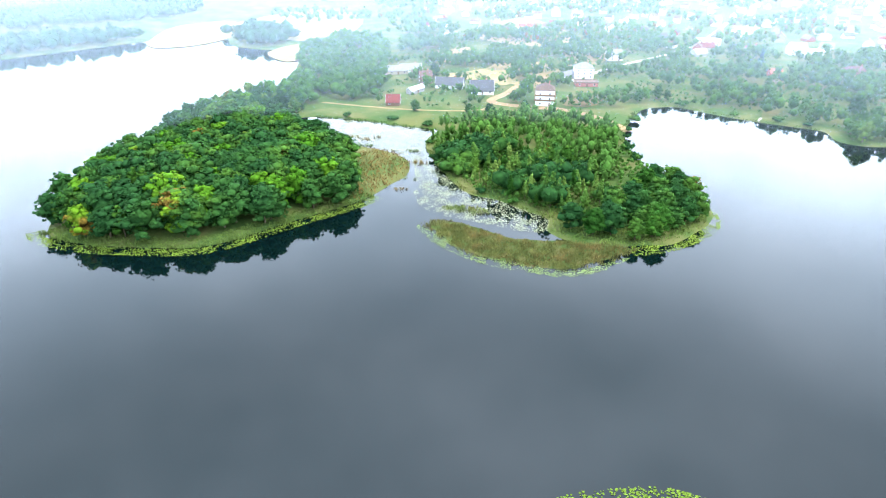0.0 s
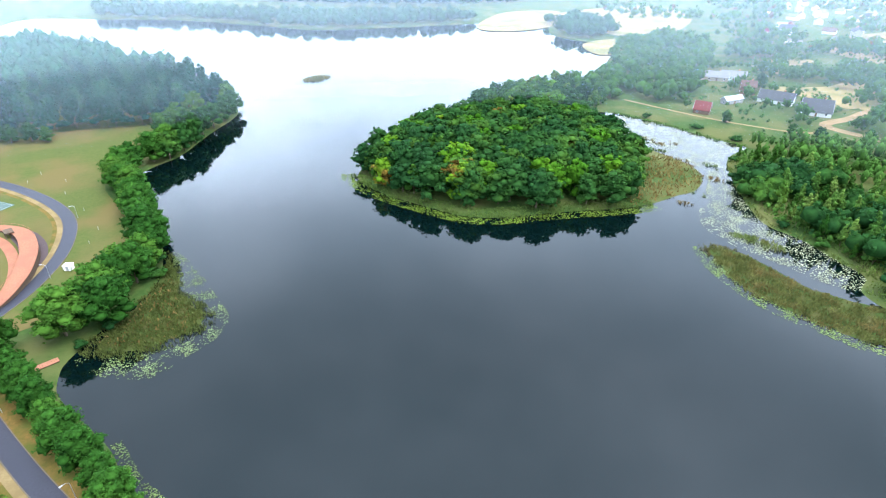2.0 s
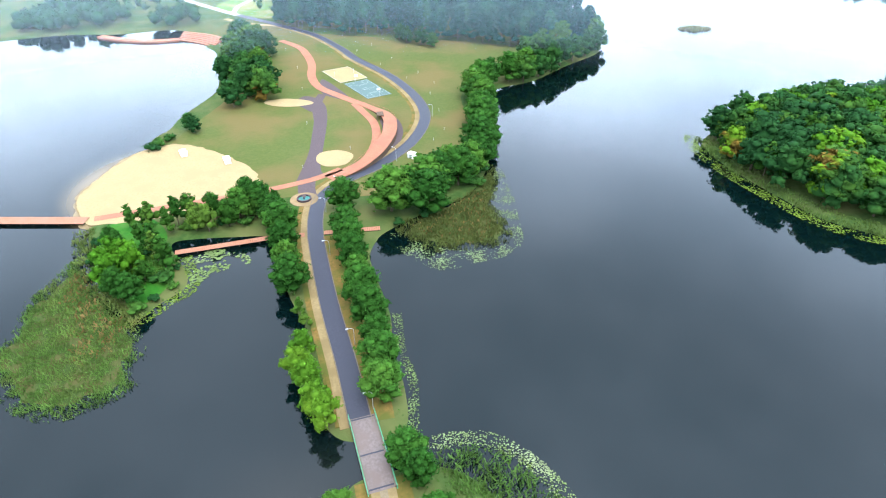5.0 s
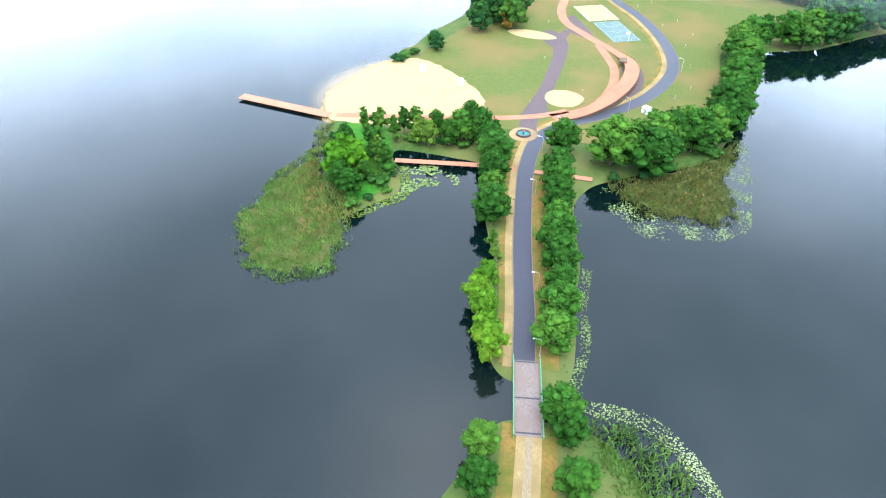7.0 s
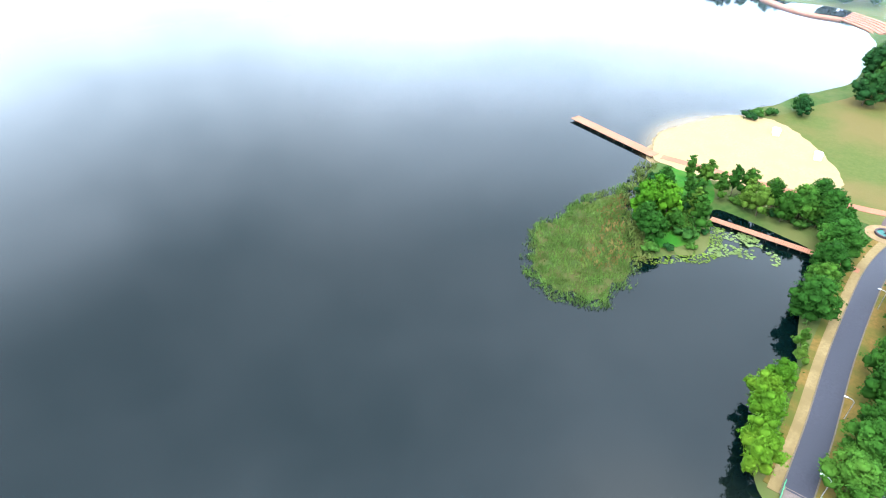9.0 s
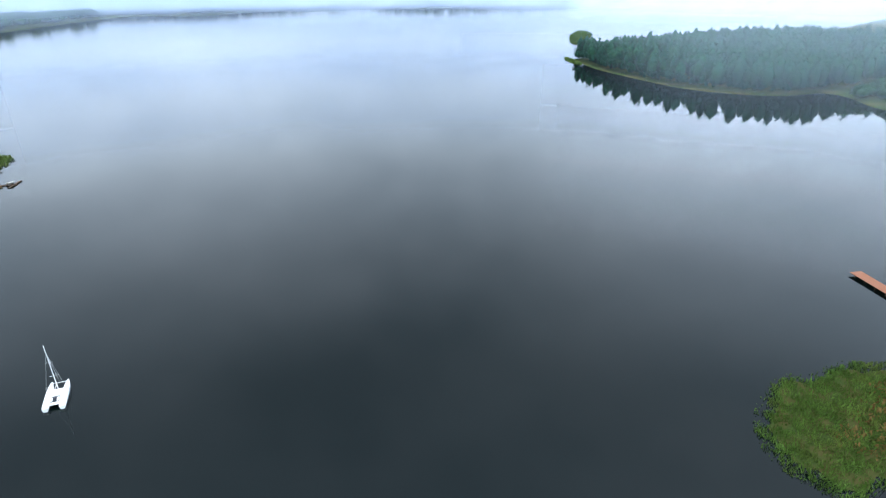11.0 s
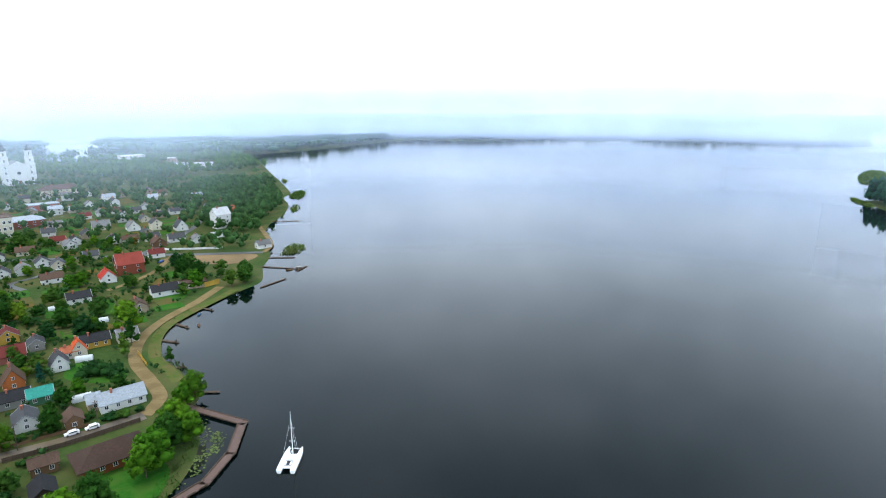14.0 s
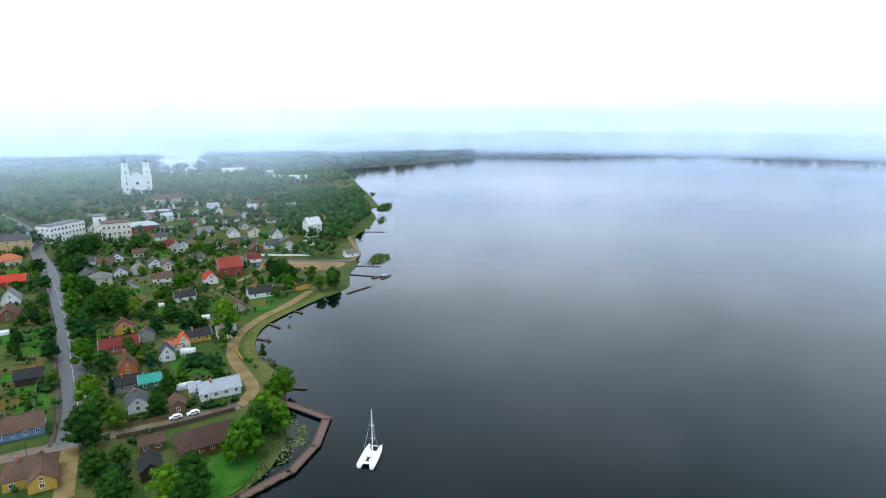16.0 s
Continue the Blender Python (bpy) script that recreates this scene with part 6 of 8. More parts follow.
def catamaran():
    r = thing("catamaran", 46, -126.8, 0, -86)
    for s in (-1, 1):
        v, f = [], []
        secs = [(-5.6, 0.75, 0.9), (-4.5, 0.8, 1.05), (0, 0.8, 1.2), (3.5, 0.62, 1.3), (5.2, 0.3, 1.38), (6.0, 0.04, 1.42)]
        for x, hw, top in secs:
            for a, z in ((-1, top), (-0.9, 0.3), (-0.3, -0.4), (0.3, -0.4), (0.9, 0.3), (1, top)):
                v.append((x, s * 2.0 + a * hw, z))
        n = 6
        for i in range(len(secs) - 1):
            for k in range(n):
                o = i * n
                f.append((o + k, o + (k + 1) % n, o + n + (k + 1) % n, o + n + k))
        f += [tuple(range(n))[::-1], tuple(range((len(secs) - 1) * n, len(secs) * n))]
        arrays("hull", v, f, WHITE, r)
    bm = bmesh.new()
    box(bm, -4.4, -1.3, 0.75, 2.4, 1.3, 1.15)
    part("bridge_deck", bm, WHITE, r)
    bm = bmesh.new()
    box(bm, -2.6, -1.0, 1.152, -0.4, 1.0, 1.32)
    box(bm, 0.5, -0.8, 1.152, 1.5, 0.8, 1.26)
    part("cockpit_cover", bm, ASPHALT, r, "dark canvas cockpit covers")
    bm = bmesh.new()
    v0 = [(-1.4, -1.7, 1.2), (2.2, -1.4, 1.2), (2.2, 1.4, 1.2), (-1.4, 1.7, 1.2), (-1.2, -1.45, 1.95), (1.3, -1.0, 1.8), (1.3, 1.0, 1.8), (-1.2, 1.45, 1.95)]
    bv = [bm.verts.new(c) for c in v0]
    for q in ((4, 5, 6, 7), (0, 1, 5, 4), (1, 2, 6, 5), (2, 3, 7, 6), (3, 0, 4, 7)):
        bm.faces.new([bv[i] for i in q])
    cabin = part("cabin", bm, WHITE, r)
    bm = bmesh.new()
    box(bm, -3.6, -1.1, 1.152, -1.8, 1.1, 1.2)
    part("cockpit", bm, GLASS, r, "dark cockpit well")
    for s in (-1, 1):
        bm = bmesh.new()
        box(bm, -3.4, s * 0.8 - 0.25, 1.2, -2.0, s * 0.8 + 0.25, 1.5)
        part("bench", bm, WHITE, r)
    bm = bmesh.new()
    rod(bm, (2.35, -2.0, 1.0), (2.35, 2.0, 1.0), 0.12, 0.12)
    rod(bm, (5.2, -2.0, 1.25), (5.2, 2.0, 1.25), 0.09, 0.09)
    part("crossbeam", bm, WHITE, r)
    bm = bmesh.new()
    rod(bm, (2.3, 0, 1.0), (2.2, 0, 13.5), 0.14, 0.09, 8)
    mast = part("mast", bm, WHITE, r, "tall white mast")
    for z in (5.0, 8.8):
        bm = bmesh.new()
        rod(bm, (2.3, -1.0, z), (2.3, 1.0, z), 0.05, 0.05, 6)
        part("spreader", bm, WHITE, mast)
    bm = bmesh.new()
    rod(bm, (2.2, 0, 2.6), (-3.0, 0, 2.7), 0.1, 0.08, 8)
    part("boom", bm, WHITE, r)
    for p, q in (((2.25, 0, 11.5), (5.2, 0, 1.3)), ((2.25, 0, 11.5), (0.5, 2.6, 1.2)), ((2.25, 0, 11.5), (0.5, -2.6, 1.2))):
        bm = bmesh.new()
        rod(bm, p, q, 0.05 if p[0] == 2.25 and q[1] == 0 else 0.02, 0.02, 5)
        part("stay", bm, WHITE, r)
    r.matrix_basis = r.matrix_basis @ Matrix.Diagonal((0.86, 0.86, 1.0, 1))
    tagged(r, "white sailing catamaran at anchor with bare mast", "catamaran")


catamaran()


def rowing_boat(x, y, turn, tone, label):
    r = thing("rowing_boat", x, y, 0, turn)
    v, f = [], []
    secs = [(-1.7, 0.45, 0.5), (-0.8, 0.65, 0.48), (0.6, 0.6, 0.5), (1.9, 0.05, 0.65)]
    for px, hw, top in secs:
        v += [(px, -hw, top), (px, -hw * 0.6, -0.1), (px, hw * 0.6, -0.1), (px, hw, top), (px, hw * 0.85, top), (px, hw * 0.5, 0.1), (px, -hw * 0.5, 0.1), (px, -hw * 0.85, top)]
    for i in range(3):
        for k in range(8):
            f.append((8 * i + k, 8 * i + (k + 1) % 8, 8 * i + 8 + (k + 1) % 8, 8 * i + 8 + k))
    f += [(7, 6, 5, 4, 3, 2, 1, 0), tuple(range(24, 32))]
    arrays("hull", v, f, wall_paint(tone), r)
    for px in (-0.9, 0.5):
        bm = bmesh.new()
        box(bm, px - 0.12, -0.5, 0.33, px + 0.12, 0.5, 0.38)
        part("thwart", bm, wall_paint("wood"), r)
    tagged(r, label, "boat")


rowing_boat(124.5, -228.5, 100, "blue", "small blue rowing boat moored by a jetty")
rowing_boat(118, -215.8, 120, "wood", "small brown rowing boat moored by a jetty")
rowing_boat(107, -307, 40, "white", "small white boat moored by a jetty")
rowing_boat(110, -300.5, 20, "wood", "small brown boat moored by a jetty")


def fence(pts, h, mat_, label, gap=2.2):
    line = spline(pts, 6, False)
    seg = np.linalg.norm(np.diff(line, axis=0), axis=1)
    s = np.concatenate([[0], np.cumsum(seg)])
    n = max(2, int(s[-1] / gap))
    at = np.linspace(0, s[-1], n + 1)
    px, py = np.interp(at, s, line[:, 0]), np.interp(at, s, line[:, 1])
    r = thing("fence", px[0], py[0])
    for i in range(n + 1):
        bm = bmesh.new()
        x, y = px[i] - px[0], py[i] - py[0]
        box(bm, x - 0.07, y - 0.07, -0.2, x + 0.07, y + 0.07, h + 0.1)
        part("post", bm, mat_, r)
    for i in range(n):
        x0, y0, x1, y1 = px[i] - px[0], py[i] - py[0], px[i + 1] - px[0], py[i + 1] - py[0]
        d = math.hypot(x1 - x0, y1 - y0)
        bm = bmesh.new()
        box(bm, 0, -0.03, 0.1, d, 0.03, h)
        o = part("panel", bm, mat_, r)
        o.matrix_basis = pose(x0, y0, 0, 0, 0, math.degrees(math.atan2(y1 - y0, x1 - x0)))
    tagged(r, label, "fence")


fence([(119, -117.6), (108, -127), (96, -140.5)], 1.5, DARKWOOD, "dark wooden fence along the street")
fence([(131, -118), (120, -126.5), (109, -137)], 1.0, wall_paint("wood"), "brown wooden garden fence along the street")
fence([(125, -185), (116, -176)], 1.4, wall_paint("yellow"), "yellow-orange plank fence beside the lane")
fence([(140, -264), (136, -271)], 2.6, wall_paint("yellow"), "tall yellow-orange plank fence at the end of the lane")
fence([(205, -333), (188, -336), (168, -341)], 1.3, WHITE, "white picket fence along the street")
fence([(152, -120), (172, -140), (196, -160)], 1.2, wall_paint("grey"), "grey garden fence along the wide street")
fence([(139, -133), (165, -157), (190, -180)], 1.2, wall_paint("wood"), "brown garden fence along the wide street")

def greenhouse(x, y, turn, l, w, label):
    r = thing("greenhouse", x, y, GZ, turn)
    v, f, n = [], [], 9
    for k in range(n):
        a = math.pi * k / (n - 1)
        for px in (-l / 2, l / 2):
            v.append((px, w / 2 * math.cos(a), 1.9 * math.sin(a)))
    f = [(2 * k, 2 * k + 1, 2 * k + 3, 2 * k + 2) for k in range(n - 1)] + [tuple(range(0, 2 * n, 2)), tuple(range(2 * n - 1, 0, -2))]
    arrays("cover", v, f, PLASTIC, r)
    for px in (-l / 2 - 0.03, l / 2 + 0.03):
        bm = bmesh.new()
        box(bm, px - 0.03, -0.4, 0, px + 0.03, 0.4, 1.6)
        part("door", bm, STEEL, r)
    tagged(r, label, "greenhouse")
    BUSY.append((x, y, 2.5))


PLASTIC = surface("milky_greenhouse_film", (0.42, 0.46, 0.46), (0.55, 0.58, 0.58), 0.5, 0.35, 0.05, coords="Object")
for x, y, t in ((141, -178, 30), (174, -214, 44), (205, -148, 44), (216, -158, -46), (160, -214, 44), (122, -151, 44), (190, -226, 44), (230, -176, 44), (212, -262, -46)):
    greenhouse(x, y, t, 5.5, 2.8, "small milky greenhouse in a garden")


def pole(x, y, turn):
    r = thing("utility_pole", x, y, GZ, turn)
    bm = bmesh.new()
    rod(bm, (0, 0, -0.2), (0, 0, 8.0), 0.13, 0.09, 7)
    part("post", bm, DARKWOOD, r)
    bm = bmesh.new()
    box(bm, -0.8, -0.05, 7.4, 0.8, 0.05, 7.52)
    part("crossarm", bm, DARKWOOD, r)
    tagged(r, "dark wooden utility pole by the street", "utility pole", "poles along the streets")


for x, y in ((136, -124), (158, -146), (182, -168), (206, -190), (232, -212), (258, -236), (284, -258), (115, -129), (102, -143), (126, -106)):
    pole(x + 4.8, y + 5.6, 49)


def garden_beds(x, y, turn, n, label):
    r = thing("vegetable_beds", x, y, GZ, turn)
    for k in range(n):
        bm = bmesh.new()
        box(bm, -4.5, k * 1.5, -0.1, 4.5, k * 1.5 + 0.95, 0.18)
        part("bed", bm, DIRTBED if k % 2 else GREENBED, r)
    tagged(r, label, "vegetable garden")
    BUSY.append((x, y + n * 0.7, 4.5))


DIRTBED = surface("dark_garden_soil", (0.05, 0.035, 0.02), (0.09, 0.065, 0.035), 0.4, 0.95, 0.5, (0.06, 0.07, 0.02), 2)
GREENBED = surface("rows_of_vegetables", (0.03, 0.08, 0.012), (0.07, 0.13, 0.022), 0.5, 0.95, 0.5, (0.09, 0.085, 0.03), 2)
for x, y, t, n in ((186, -140, 44, 6), (198, -152, 44, 6), (212, -165, 44, 5), (166, -206, 44, 5), (152, -182, 44, 4), (180, -246, 44, 5), (150, -214, 44, 4), (240, -186, 44, 6)):
    garden_beds(x, y, t, n, "rows of vegetable beds in a garden")

# village tracks and fields
lane("road", [(-1, 350), (-19, 371), (-45, 383), (-67, 382), (-92, 388), (-86, 413), (-81, 440), (-60, 480)], 6.5, GZ + 0.08, DIRT, "orange-brown dirt track through the village")
lane("road", [(-92, 388), (-94, 366), (-129, 355), (-163, 352), (-200, 352)], 2.4, GZ + 0.07, PATHSAND, "narrow pale track behind the marsh")
lane("road", [(-48, 460), (-20, 520), (30, 600), (60, 680), (90, 800)], 4, GZ + 0.08, KERB, "pale village street")
tagged(plate("field", spline([(-148, 452), (-120, 485), (-114, 552), (-99, 520), (-90, 438), (-119, 442)], 5), GZ + 0.04, STRAW, 0.2), "pale straw-coloured stubble field", "field", kind="structure")
tagged(plate("field", spline([(-60, 600), (-90, 700), (-150, 760), (-180, 640), (-120, 590)], 5), GZ + 0.04, STRAW, 0.2), "pale straw-coloured field", "field", kind="structure")
tagged(plate("field", spline([(-300, 560), (-330, 700), (-420, 760), (-460, 620), (-380, 560)], 5), GZ + 0.04, STRAW, 0.2), "pale straw-coloured field beyond the lake", "field", kind="structure")
tagged(plate("field", spline([(-45, 395), (-25, 398), (-20, 430), (-40, 440)], 5), GZ + 0.045, MEADOW, 0.2), "green lawn beside the tall house", "lawn", kind="structure")
tagged(plate("field", spline([(76, 402), (85, 404), (104, 500), (96, 516), (88, 460)], 5), GZ + 0.045, MEADOW, 0.2), "light green grass strip leading to the water", "lawn", kind="structure")
boardwalk("jetty", (76, 402), (73, 394), 1.6, 0.6, KERB, "small pale jetty on the bay", 2.5)

# dry fields of the village
for ring in ([(-216, 386), (-241, 442), (-227, 473), (-201, 445), (-194, 400)], [(-458, 481), (-509, 580), (-469, 637), (-411, 553), (-417, 493)], [(-59, 518), (-66, 588), (-43, 615), (-26, 567), (-40, 513)], [(-185, 511), (-175, 564), (-148, 555), (-152, 498)], [(-103, 460), (-84, 519), (-59, 487), (-71, 432)], [(-328, 487), (-319, 533), (-284, 496), (-290, 458)]):
    tagged(plate("field", spline(ring, 4), GZ + 0.045, STRAW, 0.2), "dry straw-coloured field between village gardens", "field", kind="structure")


# ---------------------------------------------------------------- vegetation
def band(line, inner, outer):
    """A closed strip beside an open line: from inner to outer metres on its right-hand side."""
    d = np.gradient(line, axis=0)
    d /= np.linalg.norm(d, axis=1)[:, None]
    nrm = np.stack([d[:, 1], -d[:, 0]], 1)
    return np.vstack([line + nrm * inner, (line + nrm * outer)[::-1]])


def row(key, pts, low, high, group, wide=(1.05, 1.3), seed=1):
    rnd = random.Random(seed)
    for x, y in pts:
        plant(key, x, y, rnd.uniform(low, high), rnd.uniform(*wide), group, rng=rnd)


REDREED = foliage("rust_brown_reeds", (0.115, 0.082, 0.028), (0.145, 0.098, 0.035), (0.165, 0.115, 0.042), clump=6.0)
SPITREED = foliage("olive_rust_reeds", (0.062, 0.078, 0.020), (0.088, 0.094, 0.028), (0.130, 0.092, 0.034), clump=4.0)
GREENREED = foliage("fresh_green_reeds", (0.055, 0.112, 0.022), (0.072, 0.128, 0.026), (0.105, 0.142, 0.034), clump=5.0)

def thinned(ring, step, seed, level, grain, margin):
    rng = np.random.default_rng(seed)
    xy = scatter(ring, step, rng, 0.45)
    xy = xy[clear(xy, margin)]
    n = np.array([noise.noise((x / grain, y / grain, seed)) for x, y in xy])
    return xy[n > level], rng


def scrub(name, label, ring, step, level, grain, low, high, leaf, seed, cards, size, margin=3.0, slim=1.0):
    """Loose trees and hedges over an area, thinned by a broad pattern and kept off roads and houses; one object."""
    xy, rng = thinned(ring, step, seed, level, grain, margin)
    xy = xy[~inside(LAKE, xy)]

    def lobes():
        h = rng.uniform(low, high)
        r = h * rng.uniform(0.32, 0.5) * slim
        return [(0, 0, h * 0.58, r * 0.8, h * 0.4), (r * 0.5, r * 0.2, h * 0.5, r * 0.6, h * 0.3), (-r * 0.45, -r * 0.35, h * 0.45, r * 0.6, h * 0.3)]
    return tagged(many_crowns(name, xy, lobes, cards, size, 0.34, 0.76, leaf, rng), label, "trees", kind="stuff")


# wooded island
isl_c = np.array([-180.0, 225.0])
isl = isl_c + 1.012 * (spline([(-240, 305), (-247, 270), (-237, 238), (-235, 199), (-226, 177), (-218, 157), (-205, 153), (-190, 153), (-167, 158), (-152, 164), (-142, 175), (-134, 188), (-124, 203), (-117, 215), (-122, 240), (-140, 262), (-165, 276), (-195, 292), (-212, 305)], 4) - isl_c)
wood(isl, 8.5, [("oak", 17), ("bright", 2), ("birch", 1)], 13, 17, "trees of the wooded island", 3, 0.2, (1.1, 1.55), dome=4.5)
rn = random.Random(5)
for x, y in ((-214, 156), (-218, 160), (-206, 155), (-196, 156), (-175, 158)):
    plant("birch", x, y, rn.uniform(9, 13), 1.0, "trees of the wooded island", rng=rn)
row("bright", [(-172, 172), (-163, 167), (-179, 176), (-217, 203), (-216, 196), (-168, 195), (-168, 207), (-202, 217)], 16, 19, "trees of the wooded island", (1.15, 1.4), 88)
tongue = spline([(-262, 350), (-250, 312), (-215, 310), (-205, 318), (-195, 330), (-205, 345), (-235, 352)], 4)
wood(tongue, 9, [("oak", 4), ("garden", 2)], 8, 12, "trees behind the wooded island", 6, 1.0)
front = spline([(-219, 152), (-214, 149), (-205, 147.5), (-190, 148), (-167, 153), (-150, 159), (-140, 169), (-132, 182), (-122, 197), (-112, 211), (-106, 224)], 6, False)
reed_bed("reeds", band(front, -9, 2.0), 0.5, 0.6, 1.4, REED, "fringe of yellowish reeds round the wooded island", 21)
lily_pads("lily_pads", band(front, 1.0, 6.2), 0.55, "yellow-green lily pads along the island shore", 22, 0.62)
marsh = spline([(-136, 268), (-131, 279), (-116, 276), (-104, 266), (-100, 252), (-103, 238), (-106, 224), (-113, 214), (-119, 226), (-122, 242)], 5)
reed_bed("reeds", marsh, 1.0, 0.8, 1.8, REDREED, "rust-brown reed marsh beside the channel", 23, 0.3)
for i, (x, y, s) in enumerate(((-150, 295, 5), (-141, 293, 4), (-163, 325, 5), (-121, 279, 4), (-137, 283, 5), (-138, 299, 4), (-108, 282, 5), (-99, 268, 5), (-97, 246, 4), (-96, 233, 4))):
    ring = spline([(x + s * rn.uniform(0.7, 1.2) * math.cos(a), y + s * 0.6 * rn.uniform(0.7, 1.2) * math.sin(a)) for a in np.linspace(0, 5.6, 7)], 3)
    reed_bed("reed_clump", ring, 0.8, 0.8, 1.6, REDREED if i % 2 else REED, "small brownish reed clump in the channel", 30 + i)
channel = spline([(-192, 303), (-185, 321), (-154, 323), (-127, 320), (-110, 318), (-110, 300), (-98, 276), (-77, 250), (-65, 239), (-51, 236), (-36, 229), (-26, 222), (-25, 213), (-34, 209), (-52, 211), (-72, 214), (-84, 222), (-92, 238), (-98, 256), (-110, 276), (-135, 283), (-165, 290)], 4)
def duckweed():
    """A pale film of floating duckweed with gaps of open water."""
    m, n, l, bsdf = node_mat("pale_duckweed_film")
    pos = n.new("ShaderNodeNewGeometry").outputs["Position"]
    patch = n.new("ShaderNodeTexNoise")
    patch.inputs["Scale"].default_value = 0.11
    patch.inputs["Detail"].default_value = 7.0
    patch.inputs["Roughness"].default_value = 0.68
    l.new(pos, patch.inputs["Vector"])
    gaps = n.new("ShaderNodeMapRange")
    gaps.inputs["From Min"].default_value, gaps.inputs["From Max"].default_value = 0.40, 0.54
    l.new(patch.outputs["Fac"], gaps.inputs["Value"])
    tone = n.new("ShaderNodeValToRGB")
    tone.color_ramp.elements[0].position, tone.color_ramp.elements[0].color = 0.3, (0.15, 0.17, 0.11, 1)
    tone.color_ramp.elements[1].position, tone.color_ramp.elements[1].color = 0.7, (0.25, 0.265, 0.19, 1)
    l.new(patch.outputs["Fac"], tone.inputs["Fac"])
    l.new(tone.outputs["Color"], bsdf.inputs["Base Color"])
    bsdf.inputs["Roughness"].default_value = 0.7
    clear_water = n.new("ShaderNodeBsdfTransparent")
    mix = n.new("ShaderNodeMixShader")
    l.new(gaps.outputs["Result"], mix.inputs["Fac"])
    l.new(clear_water.outputs["BSDF"], mix.inputs[1])
    l.new(bsdf.outputs["BSDF"], mix.inputs[2])
    l.new(mix.outputs["Shader"], n["Material Output"].inputs["Surface"])
    return m


tagged(plate("duckweed", channel, 0.014, duckweed(), 0.01), "pale film of duckweed on the channel", "duckweed", kind="stuff")
lily_pads("lily_pads", channel, 0.6, "pale lily pads scattered over the channel", 24, 0.5, (0.14, 0.32), PALELILY)

# marshy spit
spit = spline([(-22, 226), (-6, 238), (-6, 262), (-20, 285), (-50, 300), (-85, 305), (-105, 302), (-93, 277), (-75, 253), (-62, 241), (-49, 238), (-34, 231)], 4)
wood(spit, 6.6, [("young", 11), ("birch", 2), ("garden", 1), ("bush", 3)], 6.5, 13.0, "young trees on the marshy spit", 4, 0.5, (0.85, 1.25))
scrub("alder_scrub", "low alder scrub between the young trees of the spit", spline([(-105, 302), (-93, 277), (-75, 253), (-62, 241), (-40, 234), (-20, 226), (0, 236), (20, 250), (33, 256), (28, 272), (12, 288), (0, 318), (-50, 300), (-85, 305)], 4), 3.4, -0.3, 9, 1.5, 4.5, YOUNG, 118, 50, 0.6, 0.2)
reed_bed("tall_grass", spit, 0.9, 0.6, 1.6, GREENREED, "tall rank grass and sedge under the young trees", 105, 0.4)
scrub("spit_wood", "young light green wood on the marshy spit", spline([(-6, 262), (-4, 295), (-6, 330), (-12, 352), (-40, 360), (-80, 352), (-104, 328), (-101, 303), (-85, 305), (-50, 300), (-20, 285)], 4), 4.6, -0.22, 13, 6, 13, YOUNG, 8, 44, 1.1, 0.5, 0.62)
reed_bed("tall_grass", spline([(-40, 236), (-26, 221), (-24, 212), (-12, 207), (4, 208), (20, 216), (31, 230), (37, 246), (33, 266), (22, 272), (20, 238), (0, 224), (-14, 228), (-26, 234)], 4), 0.6, 0.5, 1.3, GREENREED, "tall green grass round the trees of the spit", 109, 0.4)
tip = spline([(-20, 214), (-10, 210), (6, 212), (18, 218), (30, 232), (34, 248), (28, 266), (15, 274), (4, 262), (0, 240), (-10, 226)], 4)
wood(tip, 7.4, [("oak", 6), ("avenue", 2)], 9, 13.5, "round trees at the tip of the spit", 5, 1.0, (1.15, 1.4))
reed_bed("reeds", spline([(-76, 204), (-69, 197), (-58, 188), (-43, 183), (-30, 182), (-14, 183), (-3, 191), (6, 201), (10, 209), (-14, 208), (-26, 204), (-39, 203), (-52, 207), (-67, 210)], 4), 0.42, 0.5, 1.2, SPITREED, "broad bed of olive reeds in front of the spit", 25, mat_below=0.9)
for k, ring in enumerate(([(-77, 202), (-70, 193), (-58, 185), (-43, 179.5), (-28, 179), (-13, 180), (-1, 189), (7, 200), (2, 197), (-12, 185), (-30, 184), (-48, 187), (-64, 196)], [(8, 203), (14, 205), (25, 213), (36, 227), (41, 240), (39, 252), (34, 244), (28, 230), (18, 217), (8, 211)])):
    lily_pads("lily_pads", spline(ring, 4), 0.55, "yellow-green lily pads at the edge of the reeds", 26 + k, 0.55, leaf=LILY if k else MIDLILY)
reed_bed("reed_clump", spline([(-72, 222), (-60, 226), (-50, 222), (-56, 217), (-68, 218)], 4), 0.5, 0.8, 1.5, REED, "thin reeds standing in the lily channel", 28)
reed_bed("reed_islet", spline([(-391, 228), (-394, 240), (-388, 252), (-381, 244), (-380, 233)], 4), 0.5, 1.0, 2.0, REED, "small reedy islet out in the lake", 29)

